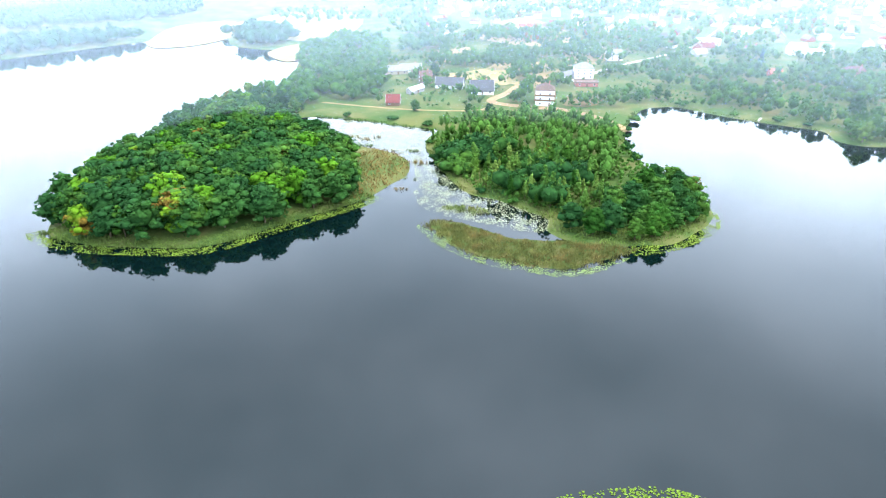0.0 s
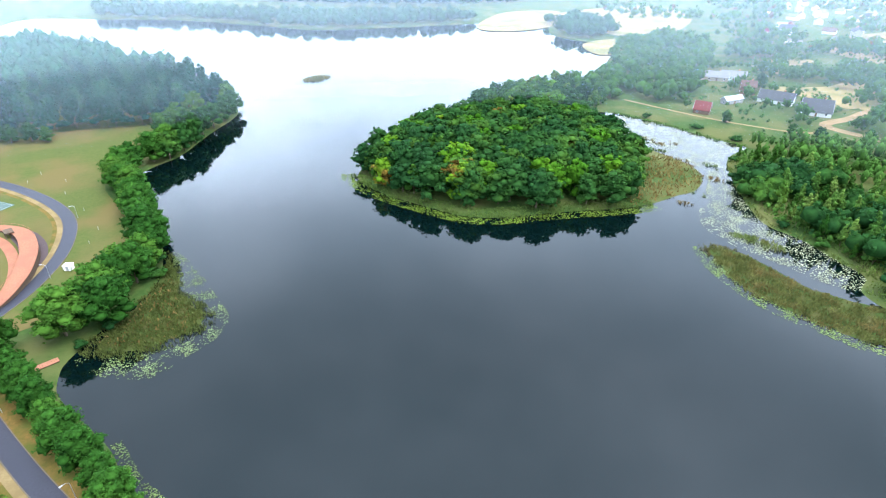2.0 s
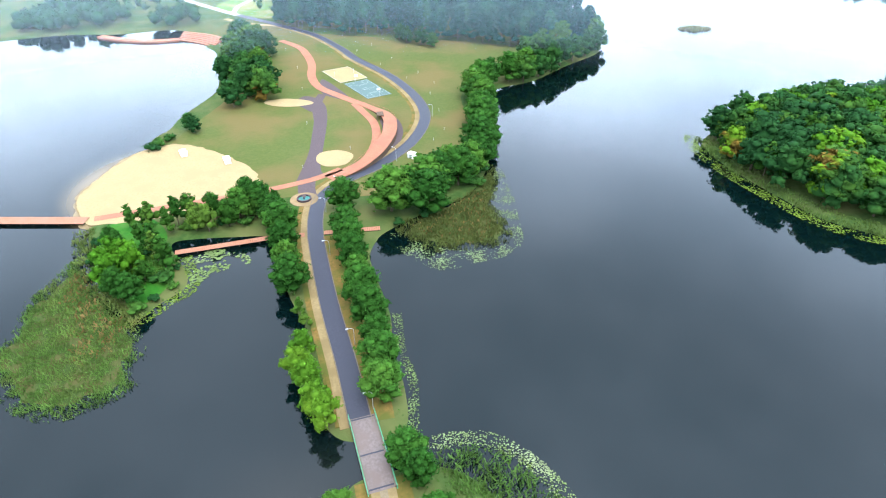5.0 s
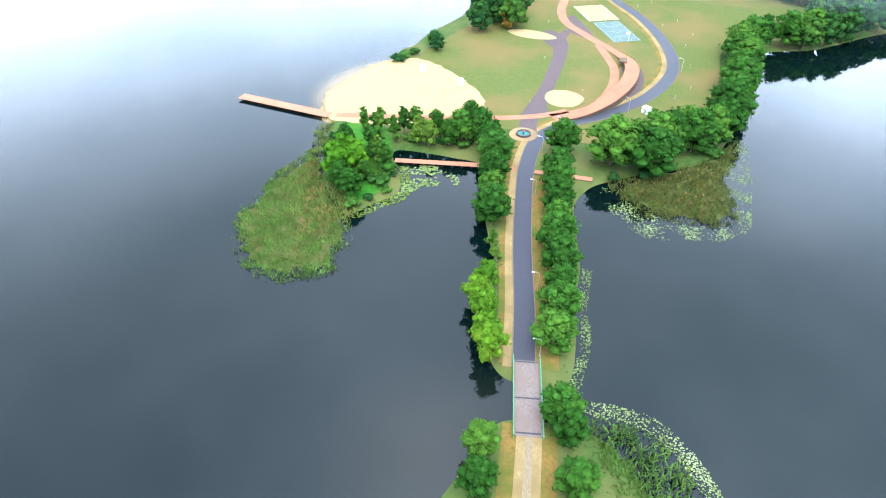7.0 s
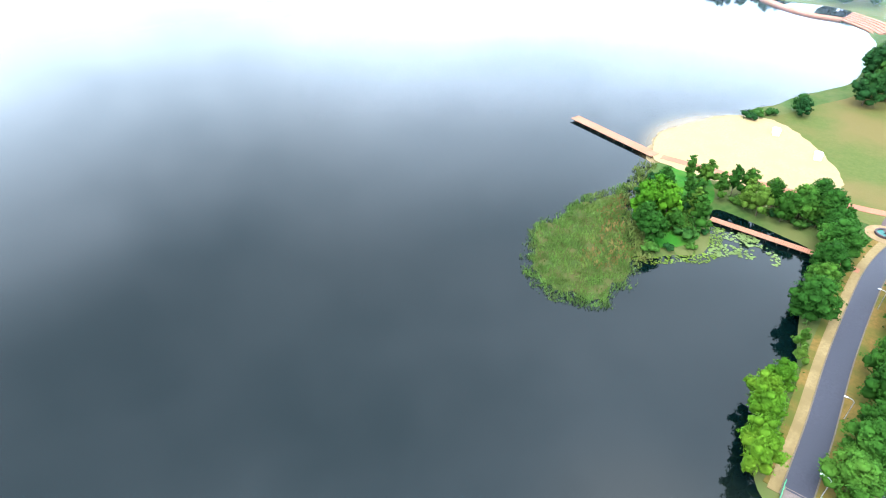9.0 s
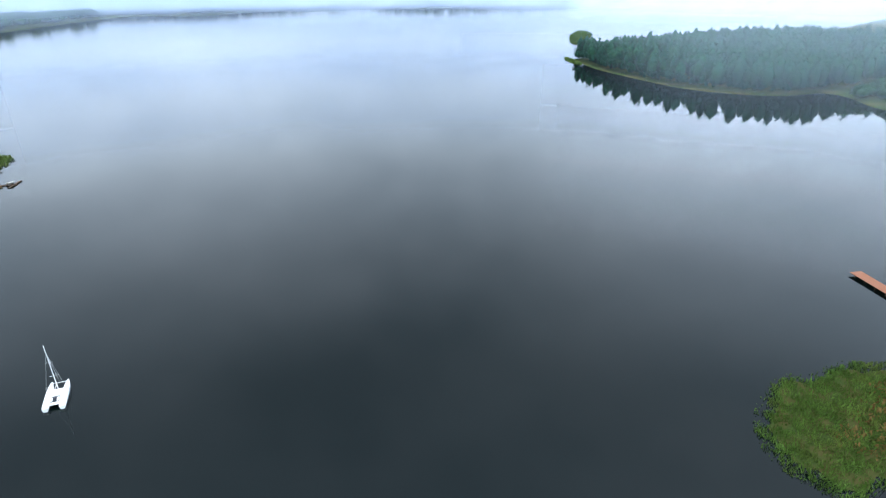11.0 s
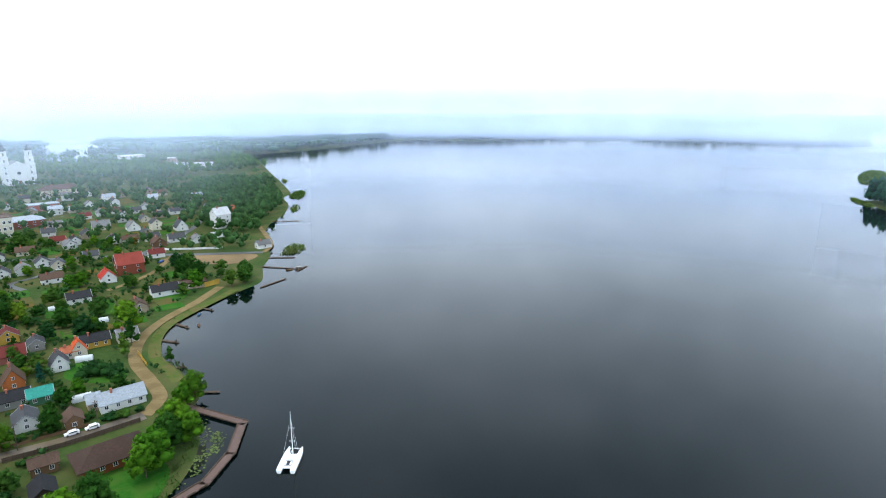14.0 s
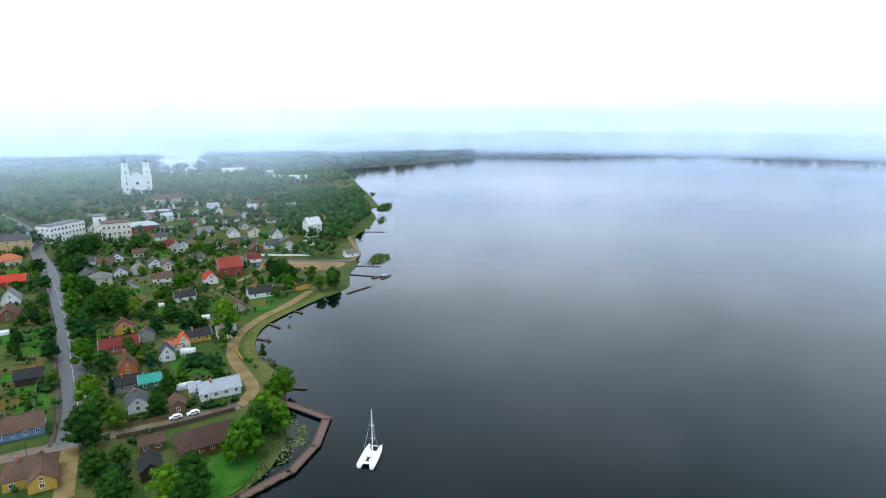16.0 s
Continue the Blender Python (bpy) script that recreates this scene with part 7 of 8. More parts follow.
for k, pts in enumerate(([(-108, 302), (-96, 277), (-77, 251), (-65, 239), (-51, 236), (-37, 229), (-27, 224)], [(37, 252), (32, 268), (19, 283), (7, 301), (-2, 330), (-3, 362), (3, 397)], [(15, 409), (28, 413), (48, 403), (70, 395), (91, 390), (108, 385)], [(-108, 321), (-127, 322), (-154, 325), (-189, 324)])):
    line = spline(pts, 6, False)
    reed_bed("reeds", np.vstack([sides(line, 5.0)[0], sides(line, 3.0)[1][::-1]]), 0.6, 0.6, 1.5, GREENREED if k % 2 else REED, "rough reeds and sedge along the shore", 110 + k, 0.2)
row_bushes = random.Random(77)
for x, y in ((34, 262), (26, 276), (14, 290), (5, 304), (0, 320), (-1, 338), (-1, 352), (2, 372), (-104, 296), (-92, 274), (-82, 262), (-60, 240), (-44, 234), (30, 416), (60, 402), (84, 396), (100, 392), (-116, 326), (-140, 330), (-170, 328)):
    plant("bush", x, y, row_bushes.uniform(2, 4), row_bushes.uniform(1.1, 1.6), "bushes along the village shore", rng=row_bushes)

# causeway and park
row("avenue", [(-96, 10.2), (-104, 10.2), (-112, 9.7), (-120, 8.7), (-128.5, 7.2), (-137, 6.2), (-145.5, 5.2), (-154, 4.2), (-162, 3.2), (-178, 3.2)], 10, 13, "trees along the causeway", (1.2, 1.45))
row("avenue", [(-165, -16), (-156, -15), (-146, -13.5), (-137, -12), (-172, -19)], 10, 13, "trees along the causeway", (1.15, 1.4), seed=2)
row("birch", [(-121, -7.5), (-126, -9)], 6, 7, "trees along the causeway", (1.2, 1.4))
row("lime", [(-111, -7.5), (-104, -8.5), (-100, -5.5), (-94, -4.2), (-89, -2.5)], 7.5, 11.5, "bright trees beside the bridge", (0.9, 1.15), 3)
row("avenue", [(-67, 0.5), (-60, 1.5), (-78, 13.5), (-74, 15.5), (-64, 18), (-55, 20)], 8.5, 10.5, "trees south of the bridge", (1.2, 1.45), 4)
row("avenue", [(-50, 2), (-40, 0), (-28, -4), (-45, 22), (-33, 26), (-20, 30), (10, 72), (22, 76), (0, 66)], 8, 10, "trees south of the bridge", seed=5)
row("avenue", [(-175.5, 18.5), (-177.5, 24.5), (-173.5, 30.5), (-182.5, 30.5), (-187.5, 35.5), (-190.5, 43.5), (-195.5, 40.5), (-198.5, 49.5), (-205.5, 53.5), (-212.5, 55.5), (-219.5, 57.5), (-227.5, 59.5), (-235.5, 61.5), (-243.5, 62.5), (-250.5, 63.5), (-258.5, 66.5), (-266.5, 66.5), (-276.5, 66.5), (-284.5, 70.5), (-292.5, 76.5), (-298.5, 88.5), (-304.5, 98.5)], 13, 17, "trees along the park shore", (1.35, 1.6), 6)
row("oak", [(-304, 106), (-312, 115), (-320, 123), (-328, 133), (-337, 144), (-347, 154), (-297, 96), (-358, 157), (-370, 161), (-384, 163), (-330, 106), (-340, 118), (-350, 132)], 14, 18, "trees along the park shore", (1.1, 1.3), 7)
row("oak", [(-394, -57), (-384, -46), (-374, -50), (-365, -46), (-352, -44), (-342, -50), (-330, -50), (-322, -38), (-310, -44), (-302, -32), (-294, -42), (-288, -32), (-280, -46), (-356, -56), (-316, -54), (-388, -52), (-378, -56), (-360, -38), (-346, -40), (-336, -42), (-326, -46), (-308, -36), (-298, -38), (-368, -54), (-340, -56)], 13, 16.5, "round trees by the park bay", (1.2, 1.45), 8)
row("oak", [(-256, -61), (-252, -58)], 7, 8.5, "trees at the end of the beach", (1.1, 1.3), 9)
row("bush", [(-240, -70), (-236, -71), (-246, -67)], 2.5, 4, "bushes at the end of the beach", (1.1, 1.4), 10)
tagged(plate("lawn", spline([(-136, -51), (-142, -46), (-150, -45), (-160, -50), (-172, -52), (-182, -60), (-178, -72), (-164, -69), (-150, -63), (-140, -56)], 5), GZ + 0.05, GARDEN, 0.3), "lush green grass on the lily spit", "lawn", kind="structure")
row("bright", [(-153, -61), (-147, -61), (-150, -56)], 11, 13, "trees on the lily spit", (0.95, 1.1), 11)
row("avenue", [(-141, -57), (-164, -65), (-138, -53)], 8.5, 11, "trees on the lily spit", (1.0, 1.2), 12)
row("birch", [(-162, -53), (-153, -48), (-157, -51), (-176, -57), (-176, -49)], 10, 12, "trees on the lily spit", (1.3, 1.6), 13)
row("garden", [(-172, -43), (-179, -38), (-173, -33), (-171, -39), (-180, -46), (-177, -25)], 8, 11, "trees behind the inlet", (0.8, 1.05), 14)
row("avenue", [(-184, -28), (-177, -30), (-180, -24)], 10, 12, "trees behind the inlet", (1.2, 1.4), 15)
row("birch", [(-176, -44), (-172, -51), (-166, -58), (-176, -63)], 8, 11, "trees behind the inlet", (1.2, 1.5), 17)
row("garden", [(-186, -20), (-184, -40), (-179, -60), (-157, -56), (-147, -52)], 5, 7.5, "trees behind the inlet", (1.0, 1.3), 18)
row("bush", [(-174, -46), (-175, -36), (-174, -28), (-190, 50), (-172, 30), (-167, 20), (-200, 54)], 2, 3.5, "bushes by the inlet", (1.1, 1.4), 16)
reed_bed("reeds", spline([(-203, 60), (-189, 58), (-178, 54), (-165, 55), (-157, 55), (-151, 51), (-150, 43), (-150, 36), (-150, 29), (-155, 24), (-161, 20), (-167, 19), (-175, 29), (-186, 46), (-204, 58)], 4), 0.34, 0.4, 1.2, SPITREED, "olive and rust reed bed in front of the park", 40, 0.0, mat_below=0.78)
reed_bed("reeds", spline([(-196, 57), (-178, 52), (-160, 52), (-153, 44), (-154, 32), (-164, 24), (-174, 32), (-186, 47)], 4), 1.5, 0.6, 1.4, REDREED, "rust-brown reeds among the olive ones", 106)
lily_pads("lily_pads", spline([(-205, 61), (-188, 62), (-164, 59), (-152, 57), (-145, 50), (-143, 40), (-141, 30), (-148, 22), (-158, 17), (-163, 18), (-156, 26), (-150, 40), (-156, 54), (-178, 53)], 4), 0.42, "pale lily pads round the reed bed", 41, 0.3, (0.1, 0.26), MIDLILY)
reed_bed("reeds", spline([(-162, -75), (-150, -79), (-141, -82), (-131, -80), (-123, -82), (-113, -77), (-107, -73), (-101, -66), (-99, -58), (-102, -50), (-107, -44), (-113, -46), (-119, -45), (-131, -51), (-138, -58), (-150, -67)], 4), 0.3, 0.3, 0.9, GREENREED, "fan-shaped bed of green reeds off the spit", 42, mat_below=0.8)
reed_bed("reeds", spline([(-158, -72), (-143, -73), (-130, -67), (-118, -62), (-116, -56), (-124, -52), (-133, -53), (-140, -60)], 4), 0.8, 0.5, 1.1, REDREED, "rust-coloured reeds in the middle of the bed", 43)
lily_pads("lily_pads", spline([(-135, -45), (-143, -41), (-150, -41), (-158, -44), (-161, -36), (-158, -28), (-153, -24), (-151, -30), (-147, -36), (-140, -39)], 4), 0.55, "lily pads floating in the dark inlet", 44, 0.28, (0.3, 0.6), leaf=MIDLILY)
south_reed = spline([(-80, 19), (-80, 28), (-77, 34), (-72, 38), (-62, 42), (-52, 42), (-40, 48), (-45, 34), (-62, 26), (-70, 20)], 4)
reed_bed("reeds", south_reed, 0.36, 0.5, 1.2, GREENREED, "fresh green reeds south of the bridge", 46, 0.45)
reed_bed("reeds", band(spline([(-30, 55), (-45, 50), (-62, 43), (-73, 38), (-78, 34), (-81, 28), (-81, 18)], 6, False), -2.0, 1.0), 0.4, 0.3, 0.7, GREENREED, "low green rushes at the edge of the southern reeds", 107)
lily_pads("lily_pads", band(spline([(-30, 56), (-45, 51), (-62, 44), (-73, 39), (-79, 34), (-82, 28), (-82, 18)], 6, False), -1.5, 2.2), 0.4, "pale lily pads round the southern reeds", 47, 0.7, (0.1, 0.24), MIDLILY)
lily_pads("lily_pads", band(spline([(-84, 15), (-100, 16.5), (-109, 15), (-124, 15)], 6, False), -0.5, 1.8), 0.4, "pale lily pads along the causeway", 48, 0.7, (0.1, 0.24), MIDLILY)
lily_pads("lily_pads", spline([(-4, 88), (10, 96), (22, 99), (34, 96), (26, 88), (10, 86)], 4), 0.55, "yellow-green lily pads below the near bank", 49, 0.6)
reed_bed("grass_verge", band(spline([(-86, 14), (-109, 12.5), (-123, 13), (-142, 10.5), (-156, 11)], 6, False), -3.0, 0.4), 1.0, 0.4, 1.0, GREENREED, "tall grass on the causeway bank", 50, 0.3)
reed_bed("grass_verge", band(spline([(-143, -41.5), (-138, -46), (-132, -51), (-139, -58), (-151, -66), (-164, -72), (-176, -75)], 6, False), -0.5, 4.0), 0.7, 0.4, 1.0, GREENREED, "tall grass round the lily spit", 52, 0.2)
lily_pads("lily_pads", band(spline([(-158, -45), (-150, -42), (-143, -40.5), (-137, -45.5), (-131, -51), (-134, -55)], 6, False), -3.2, 0.6), 0.5, "bright green lily pads round the spit", 108, 0.6, (0.15, 0.34))
reed_bed("reeds", band(spline([(-128, -48), (-134, -54), (-142, -61), (-153, -69), (-166, -74.5), (-178, -78)], 6, False), -3.5, 3.0), 0.42, 0.5, 1.3, REED, "olive reeds where the bed meets the bank", 119, 0.35)
row("bush", [(-134, -51), (-138, -47.5), (-143, -44), (-147, -47), (-152, -45), (-141, -56), (-148, -63), (-158, -68), (-160, -56), (-168, -70)], 1.5, 3.2, "bushes on the lily spit", (1.1, 1.5), 19)
reed_bed("grass_verge", spline([(-150, -46), (-158, -50), (-168, -52), (-166, -66), (-152, -60), (-142, -54)], 4), 0.45, 0.3, 0.9, GREENREED, "rough grass on the lily spit", 53, 0.55)
reed_bed("grass_verge", band(spline([(-154, -17.5), (-140, -13.5), (-120, -6.6), (-109, -5.6), (-95, -3.5)], 6, False), -2.4, 0.4), 1.0, 0.4, 1.0, GREENREED, "tall grass on the causeway bank", 51, 0.3)

# woods
pines = spline([(-436, -40), (-413, -19), (-398, 12), (-394, 34), (-376, 51), (-376, 81), (-360, 92), (-352, 112), (-356, 150), (-390, 163), (-440, 158), (-470, 60), (-468, -30)], 4)
wood(pines, 8.8, [("pine", 9), ("spruce", 1)], 17, 23, "pines of the northern wood", 60, 0.5, (0.95, 1.3))
row("oak", [(-378, 44), (-372, 52), (-384, 40), (-366, 58)], 9, 12, "trees at the edge of the pine wood", (1.1, 1.3), 61)
far_woods("pine_wood", "dark green pine wood behind the park", [spline([(-440, 156), (-470, 60), (-468, -30), (-546, -40), (-640, 20), (-640, 112), (-582, 134), (-495, 146)], 4)], 9, 17, 23, NEEDLE, 62, 80, 1.7)
far_woods("lake_wood", "dark mixed wood on the far point of the lake", [spline([(-347, -582), (-339, -556), (-333, -517), (-338, -463), (-348, -413), (-367, -384), (-400, -361), (-442, -359), (-600, -380), (-760, -520), (-640, -630), (-420, -592)], 4)], 9.5, 18, 27, NEEDLE, 63, 60, 1.9)
far_woods("bay_wood", "trees and scrub behind the western bay", [spline([(-446, -340), (-436, -307), (-434, -286), (-430, -262), (-480, -240), (-560, -300), (-560, -360)], 4), spline([(-428, -190), (-440, -150), (-470, -140), (-500, -190), (-460, -210)], 4), spline([(-440, -122), (-430, -104), (-450, -90), (-470, -110)], 4)], 9, 8, 13, LEAF, 64, 40, 2.2)
point = np.array([(-338, -590), (-336, -556), (-330.5, -517), (-335.5, -463), (-345.5, -412), (-365.5, -382), (-399, -359), (-438, -359)])
scrub("shore_bushes", "leafy trees along the shore of the far point", np.vstack([spline(point, 4, False) + [-1.5, -1.0], (spline(point, 4, False) + [-13, -8])[::-1]]), 5.5, -1.0, 20, 6, 14, NEEDLE, 120, 50, 1.5, 0.0)
north_belt = [spline([(-640, 322), (-570, 356), (-536, 404), (-490, 492), (-520, 520), (-600, 440), (-700, 350)], 4), spline([(-800, 216), (-725, 283), (-643, 323), (-690, 350), (-800, 290), (-880, 230)], 4),
              spline([(-430, 562), (-400, 540), (-370, 510), (-335, 508), (-340, 560), (-400, 600)], 4), spline([(-900, 400), (-700, 480), (-560, 640), (-640, 760), (-900, 640), (-1200, 500)], 4)]
far_woods("far_wood", "hazy tree belt along the far lake shore", north_belt, 11, 9, 16, LEAF, 65, 44, 2.2)
far_woods("shore_wood", "leafy trees along the village shore", [spline([(-300, 508), (-274, 455), (-246, 400), (-240, 372), (-200, 360), (-165, 372), (-185, 420), (-200, 470), (-230, 540), (-280, 580)], 4), spline([(-256, 352), (-236, 345), (-208, 332), (-200, 345), (-225, 365)], 4)], 9, 7, 13, BIRCH, 66, 60, 2.0)


VILLAGE = spline([(-170, 360), (-100, 372), (0, 400), (30, 416), (110, 392), (130, 372), (260, 320), (420, 420), (300, 620), (-60, 640), (-230, 640), (-200, 480)], 4)
scrub("village_scrub", "hedges and garden trees of the village", VILLAGE, 6.6, 0.06, 44, 4, 10, BIRCH, 70, 60, 1.1)
scrub("village_scrub", "light green bushes and fruit trees of the village", VILLAGE, 6.0, 0.12, 18, 1.0, 4, TOWNLEAF, 73, 30, 0.9, 1.0)
scrub("village_scrub", "tall dark trees between the village gardens", VILLAGE, 8.5, 0.16, 60, 7, 13, LEAF, 74, 90, 1.3)
scrub("village_trees", "hazy trees between the village houses", spline([(-300, 620), (300, 600), (700, 900), (700, 1500), (-500, 1500), (-500, 800)], 4), 14, 0.0, 90, 6, 13, LEAF, 71, 24, 2.6, 4.0)
scrub("field_trees", "scattered trees on the rough fields", spline([(-450, -60), (-560, -20), (-800, 60), (-1000, -100), (-900, -400), (-600, -380), (-480, -200)], 4), 13, 0.05, 60, 5, 11, LEAF, 72, 44, 1.9)
for x, y, h in ((-133, 352, 8), (-99, 356, 7), (-65, 366, 9), (-85, 354, 9), (93, 553, 16), (2, 415, 9), (14, 428, 10), (20, 424, 8), (74, 445, 10), (35, 513, 9), (-56, 646, 14), (51, 446, 8), (-150, 440, 12), (130, 420, 14), (122, 368, 13), (128, 378, 14), (126, 392, 12), (136, 402, 13), (118, 372, 9)):
    plant("spruce" if h == 16 else rn.choice(("garden", "oak")), x, y, h, 1.1, "", rng=rn)

# town
STREET_TREES = [(319, -300, 12, "oak"), (318, -316, 13, "avenue"), (278, -257, 12, "avenue"), (276, -264, 12, "oak"), (246, -227, 13, "bright"), (235, -226, 12, "avenue"), (222, -205, 12, "bright"), (212, -213, 14, "avenue"),
    (205, -199, 13, "avenue"), (199, -205, 13, "avenue"), (184, -173, 12, "oak"), (199, -184, 12, "avenue"), (169, -157, 12, "bright"), (272, -236, 8, "oak"), (306, -263, 9, "oak"), (246, -211, 8, "oak"),
    (203, -174, 8, "oak"), (186, -159, 8, "oak"), (194, -211, 9, "lime"), (142, -205, 14, "bright"), (132, -192, 12, "birch"), (129, -183, 10, "birch"), (292, -325, 12, "oak"), (298, -341, 10, "oak"),
    (202, -259, 8, "bright")]
GARDEN_TREES = [(143, -133, 11, "lime"), (124, -112, 13, "avenue"), (134, -126, 9, "avenue"), (124, -123, 8, "lime"), (117, -132, 8, "avenue"), (82, -102, 11, "avenue"), (85, -96, 11, "bright"), (77, -94, 11, "avenue"),
    (79, -120, 12, "bright"), (79, -116, 10, "bright"), (81, -134, 12, "bright"), (77, -133, 10, "bright"), (80, -128, 11, "avenue"), (87, -155, 10, "lime"), (109, -179, 7, "birch"), (88, -150, 8, "bright"),
    (109, -100, 9, "avenue"), (107, -106, 7, "oak"), (100, -97, 8, "oak"), (124, -146, 7, "avenue"), (125, -154, 6, "bright"), (159, -155, 8, "oak"), (143, -160, 8, "spruce"), (141, -140, 7, "spruce"),
    (228, -190, 8, "oak")]
BANK_TREES = [(211, -167, 7, "oak"), (380, -327, 11, "oak"), (382, -352, 10, "bright"), (195, -232, 9, "oak"), (165, -220, 9, "oak"), (155, -197, 10, "oak"), (171, -206, 9, "avenue"), (167, -193, 8, "oak"),
    (165, -174, 6, "oak"), (124, -168, 5, "bush"), (131, -167, 5, "bush"), (173, -296, 9, "oak"), (162, -283, 10, "avenue"), (166, -298, 9, "oak"), (144, -263, 10, "bright"), (151, -279, 10, "avenue"),
    (128, -268, 9, "garden"), (124, -274, 10, "avenue"), (127, -282, 10, "avenue"), (322, -312, 11, "oak"), (312, -305, 10, "oak"), (330, -322, 11, "oak"), (340, -318, 9, "oak"), (96, -92, 10, "avenue")]
for x, y, h, k in itertools.chain(STREET_TREES, GARDEN_TREES, BANK_TREES):
    plant(k, x, y, h, 1.2, "street and garden trees of the town", rng=rn)
    BUSY.append((x, y, 2.0))
row("bush", [(103, -143), (106, -141), (109, -147), (112, -140.5), (100, -146.5), (117, -133), (120, -131), (123, -128.5)], 1.6, 2.6, "garden shrubs below the long white house", (1.0, 1.3), 20)
gardens = spline([(100, -100), (112, -125), (100, -160), (124, -184), (140, -205), (140, -240), (138, -275), (150, -300), (190, -330), (250, -350), (330, -330), (380, -300), (300, -200), (240, -130), (180, -80), (140, -80)], 4)
xy, _ = thinned(gardens, 9.4, 80, -0.16, 14, 1.8)
for x, y in xy:
    k = rn.choice(("garden", "garden", "garden", "bush", "birch", "bright"))
    plant(k, x, y, rn.uniform(1.6, 3.2) if k == "bush" else rn.uniform(3.8, 7.6), rn.uniform(1.1, 1.45), "street and garden trees of the town", rng=rn)
scrub("garden_greenery", "dense shrubs and fruit trees of the gardens", gardens, 4.0, -0.12, 12, 0.8, 3.6, TOWNLEAF, 79, 44, 0.55, 0.9)
scrub("town_trees", "garden trees behind the lakeside streets", spline([(148, -335), (190, -330), (300, -340), (420, -300), (560, -380), (560, -560), (480, -700), (300, -640), (240, -600), (200, -500), (172, -400)], 4), 8.0, -0.04, 24, 4, 10, TOWNLEAF, 81, 70, 1.1, 1.8)
scrub("shore_trees", "dense trees on the wooded shore of the town", spline([(165, -392), (176, -430), (182, -470), (192, -505), (212, -545), (225, -575), (262, -650), (330, -640), (300, -520), (240, -430), (190, -390)], 4), 7.5, -0.5, 30, 7, 12, TOWNLEAF, 82, 80, 1.4, 1.0)
scrub("hill_trees", "wooded ground beyond the church", spline([(380, -300), (700, -420), (1200, -700), (1100, -900), (760, -850), (600, -860), (480, -980), (380, -870), (300, -720), (480, -640), (560, -520)], 4), 11, -0.15, 60, 8, 15, TOWNLEAF, 83, 40, 2.2, 3.0)
scrub("near_town_trees", "garden trees at the southern edge of the town", spline([(60, -60), (110, -85), (150, -75), (240, -120), (420, -290), (600, -300), (500, -100), (250, 0), (100, -20)], 4), 9, -0.1, 30, 4, 9, LEAF, 84, 40, 1.4, 2.0)
for name, pts, a, b in (("reeds", [(127, -332), (130, -345), (130, -358), (122, -358), (117, -348), (118, -338)], 1.2, 2.2), ("reeds", [(186, -540), (200, -545), (206, -570), (204, -588), (194, -578), (189, -560)], 1.2, 2.2), ("reeds", [(170, -470), (178, -490), (180, -505), (174, -500), (168, -484)], 1.2, 2.2),
                        ("reeds", [(240, -640), (255, -670), (246, -668)], 1.0, 2.0), ("reeds", [(-412, -716), (-436, -728), (-494, -808), (-498, -850), (-470, -820), (-440, -775)], 1.5, 3.0), ("reeds", [(-343, -596), (-338, -600), (-328, -570), (-330, -545), (-338, -560)], 1.0, 2.0)):
    reed_bed(name, spline(pts, 4), 0.8, a, b, GREENREED, "dark green reed bed standing in the shallow water", 90)
shore = spline([(131, -240), (133, -224), (134, -214), (129, -198), (119, -184), (108, -177), (97, -167)], 6, False)
reed_bed("grass_verge", band(shore, -4.5, 0.5), 0.9, 0.4, 0.9, GREENREED, "green grass bank between the lane and the water", 91, 0.2)
lily_pads("lily_pads", band(shore, 0.5, 5.0), 0.55, "thin lily pads along the town shore", 92, 0.3, (0.2, 0.45), leaf=MIDLILY)
lily_pads("lily_pads", spline([(84, -146), (70, -141), (67, -129), (68, -116), (72, -110), (74, -127), (78, -138)], 4), 0.55, "thin lily pads inside the dock", 93, 0.25, (0.2, 0.45), leaf=MIDLILY)
reed_bed("reeds", band(spline([(71, -104), (71, -116), (73, -127), (77, -137), (84, -146)], 6, False), -4, 0.8), 0.5, 0.8, 1.6, GREENREED, "green reeds along the bank inside the dock", 94, 0.1)
far_belts = [spline([(440, -985), (371, -1092), (235, -1396), (60, -1392), (80, -1480), (280, -1500), (480, -1200), (700, -1000)], 4), spline([(60, -1392), (-145, -1570), (-340, -1650), (-300, -1800), (80, -1650)], 4), spline([(-348, -1640), (-386, -1462), (-614, -1470), (-836, -1516), (-900, -1640), (-600, -1750)], 4),
             spline([(-1150, -2010), (-1900, -2210), (-1900, -2500), (-1000, -2400), (-400, -1900), (-850, -1700)], 4), spline([(700, -1000), (900, -1500), (300, -1900), (-100, -2000), (100, -1600), (500, -1450)], 4)]
far_woods("far_wood", "misty wooded shore far across the lake", far_belts, 24, 12, 22, LEAF, 95, 16, 6.0)
far_woods("far_wood", "misty woods beyond the back lake", [spline([(870, -1340), (1150, -1660), (1260, -1400), (1600, -1500), (1400, -2000), (700, -1800)], 4), spline([(620, -885), (740, -880), (940, -1135), (1250, -1405), (1500, -1200), (1200, -800)], 4)], 24, 12, 20, LEAF, 96, 14, 7.0)


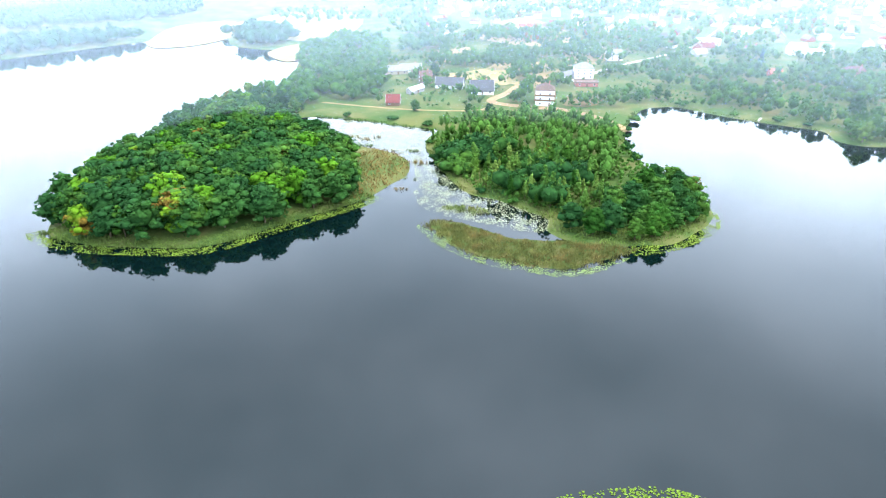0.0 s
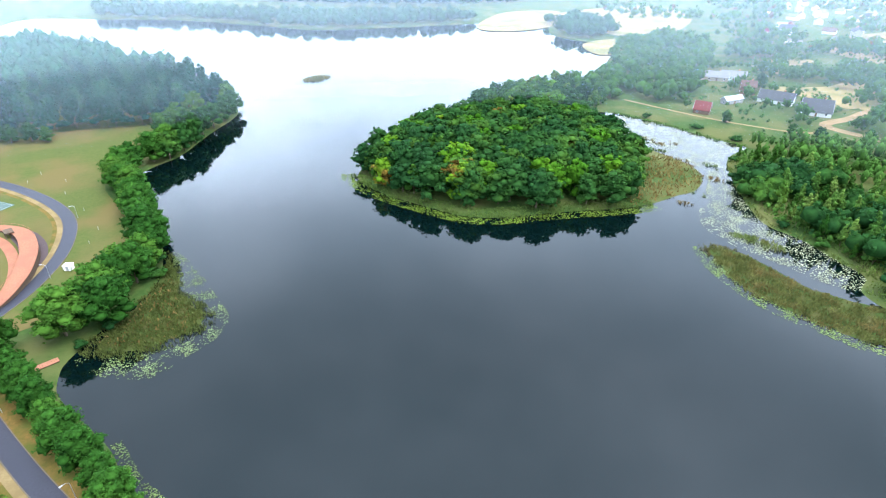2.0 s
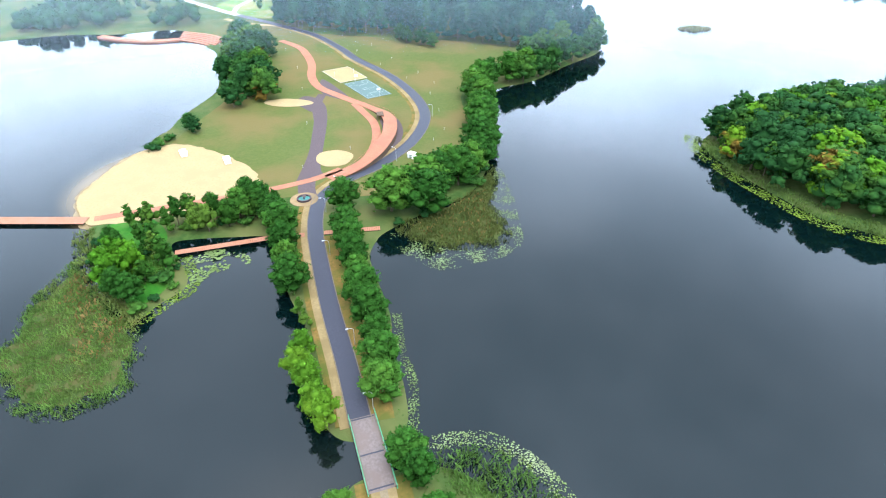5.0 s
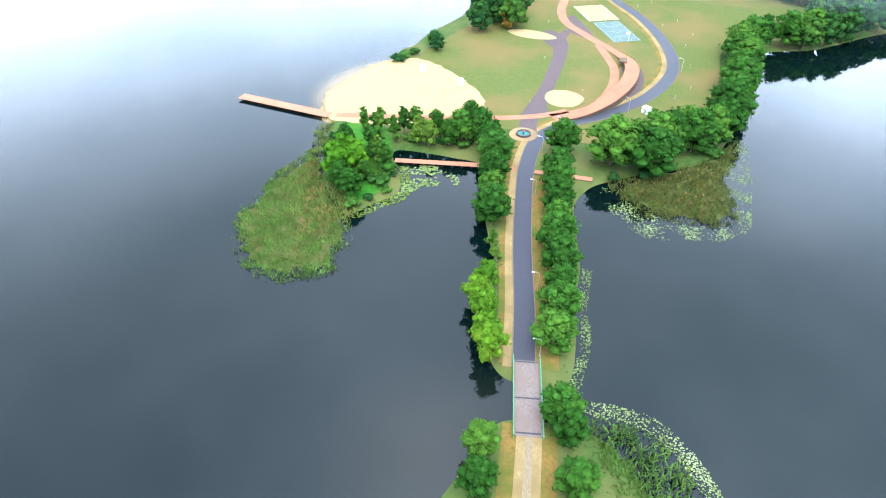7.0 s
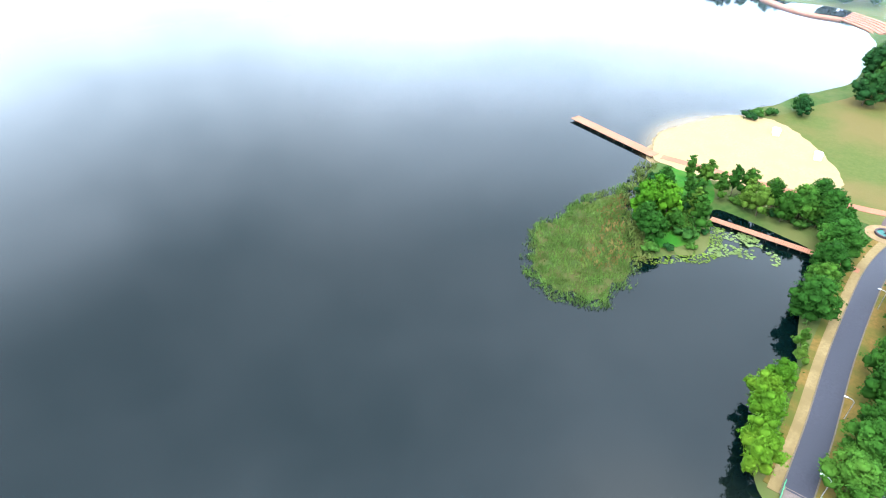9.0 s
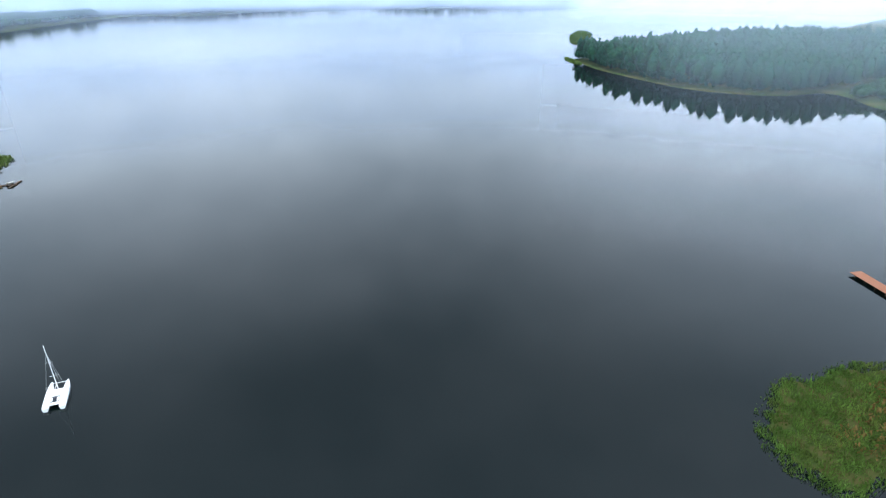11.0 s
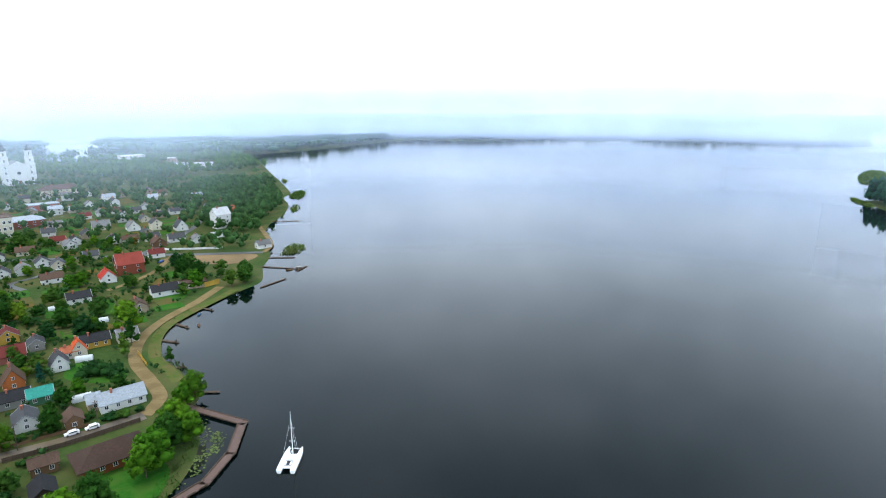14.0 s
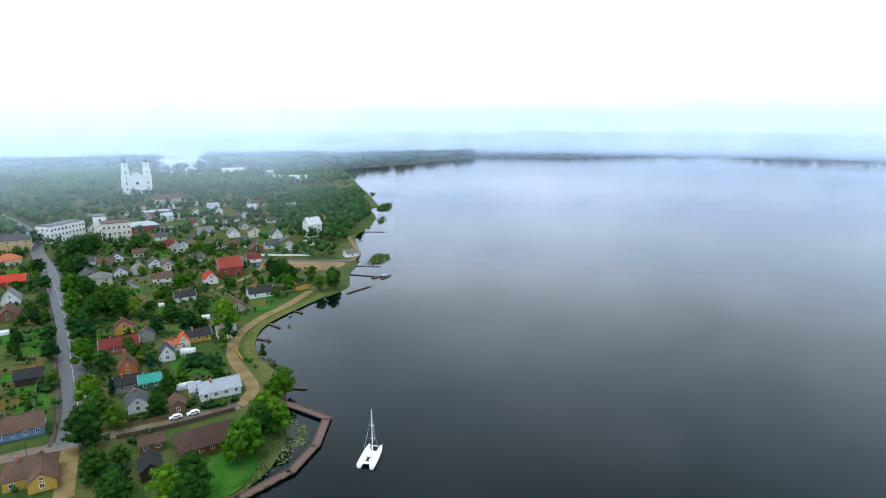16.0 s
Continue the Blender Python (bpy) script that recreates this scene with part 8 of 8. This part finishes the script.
# ---------------------------------------------------------------- haze sheets
def haze_material(name, thickness, foot, head_low, head, tint, radius, a0, a1):
    """Haze painted on a see-through sheet: scatters daylight, clear at its foot and fading out above."""
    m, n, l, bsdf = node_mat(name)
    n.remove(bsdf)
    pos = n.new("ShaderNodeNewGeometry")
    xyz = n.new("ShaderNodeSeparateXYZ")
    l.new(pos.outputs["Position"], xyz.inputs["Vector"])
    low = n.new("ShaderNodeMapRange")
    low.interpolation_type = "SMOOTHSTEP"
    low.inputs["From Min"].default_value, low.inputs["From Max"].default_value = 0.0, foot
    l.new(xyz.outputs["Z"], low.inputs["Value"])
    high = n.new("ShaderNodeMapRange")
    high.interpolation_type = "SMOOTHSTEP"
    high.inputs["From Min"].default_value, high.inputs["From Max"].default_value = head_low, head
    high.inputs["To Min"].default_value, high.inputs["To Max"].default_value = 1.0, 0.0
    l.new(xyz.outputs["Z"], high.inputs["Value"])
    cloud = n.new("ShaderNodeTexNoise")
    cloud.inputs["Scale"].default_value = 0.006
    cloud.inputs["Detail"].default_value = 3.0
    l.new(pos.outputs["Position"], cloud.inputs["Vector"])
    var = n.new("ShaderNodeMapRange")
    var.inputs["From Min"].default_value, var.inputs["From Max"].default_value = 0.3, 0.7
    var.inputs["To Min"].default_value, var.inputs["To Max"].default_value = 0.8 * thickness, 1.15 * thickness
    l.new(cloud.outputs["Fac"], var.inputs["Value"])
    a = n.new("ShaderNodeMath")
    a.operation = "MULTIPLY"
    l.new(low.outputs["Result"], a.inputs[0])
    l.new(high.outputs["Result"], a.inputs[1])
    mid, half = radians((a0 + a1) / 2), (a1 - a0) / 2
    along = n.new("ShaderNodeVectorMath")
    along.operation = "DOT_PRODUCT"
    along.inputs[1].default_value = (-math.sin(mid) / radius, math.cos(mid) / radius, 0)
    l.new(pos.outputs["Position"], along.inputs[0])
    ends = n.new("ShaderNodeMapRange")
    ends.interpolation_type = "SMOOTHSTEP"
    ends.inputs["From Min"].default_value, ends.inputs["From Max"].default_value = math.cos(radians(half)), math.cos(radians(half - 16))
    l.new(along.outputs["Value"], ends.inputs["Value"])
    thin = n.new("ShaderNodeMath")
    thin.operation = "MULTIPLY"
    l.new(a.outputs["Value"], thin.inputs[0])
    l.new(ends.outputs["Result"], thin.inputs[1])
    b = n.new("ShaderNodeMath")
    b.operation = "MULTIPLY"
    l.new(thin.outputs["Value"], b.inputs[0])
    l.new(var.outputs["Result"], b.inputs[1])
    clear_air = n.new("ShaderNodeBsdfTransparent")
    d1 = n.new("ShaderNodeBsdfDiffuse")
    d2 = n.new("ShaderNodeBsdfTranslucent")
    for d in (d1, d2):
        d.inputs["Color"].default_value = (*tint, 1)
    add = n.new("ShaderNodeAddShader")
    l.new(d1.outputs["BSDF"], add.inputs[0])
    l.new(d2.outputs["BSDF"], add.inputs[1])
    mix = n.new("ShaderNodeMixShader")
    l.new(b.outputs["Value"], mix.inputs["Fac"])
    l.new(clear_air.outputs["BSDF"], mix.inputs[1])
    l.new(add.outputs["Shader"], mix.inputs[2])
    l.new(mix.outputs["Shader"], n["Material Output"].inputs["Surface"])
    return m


# upright arc round the origin; its bluish tint stands in for distance haze
def haze_sheet(radius, thickness, foot, head_low, head, a0, a1):
    v, f, n = [], [], 180
    for k in range(n + 1):
        a = radians(a0 + (a1 - a0) * k / n)
        for z in (0.5, head):
            v.append((-radius * math.sin(a), radius * math.cos(a), z))
    f = [(2 * k, 2 * k + 2, 2 * k + 3, 2 * k + 1) for k in range(n)]
    ob = arrays("mist_backdrop", v, f, haze_material("mist", thickness, foot, head_low, head, (0.66, 0.76, 0.88) if radius < 900 else (0.46, 0.535, 0.69) if radius < 2000 else (0.33, 0.385, 0.51), radius, a0, a1), smooth=True)
    ob.visible_shadow = False
    tagged(ob, "curved see-through sheet standing in for pale bluish distance haze", "mist", kind="structure")


haze_sheet(330, 0.042, 34, 120, 170, -50, 150)
haze_sheet(440, 0.06, 44, 120, 170, -50, 152)
haze_sheet(450, 0.095, 56, 120, 170, 198, 275)
haze_sheet(640, 0.09, 70, 120, 180, -50, 160)
haze_sheet(640, 0.13, 60, 120, 180, 198, 275)
haze_sheet(950, 0.38, 56, 115, 190, -50, 275)
haze_sheet(1390, 0.66, 22, 90, 180, -50, 275)
haze_sheet(2600, 0.88, 60, 85, 200, -50, 275)
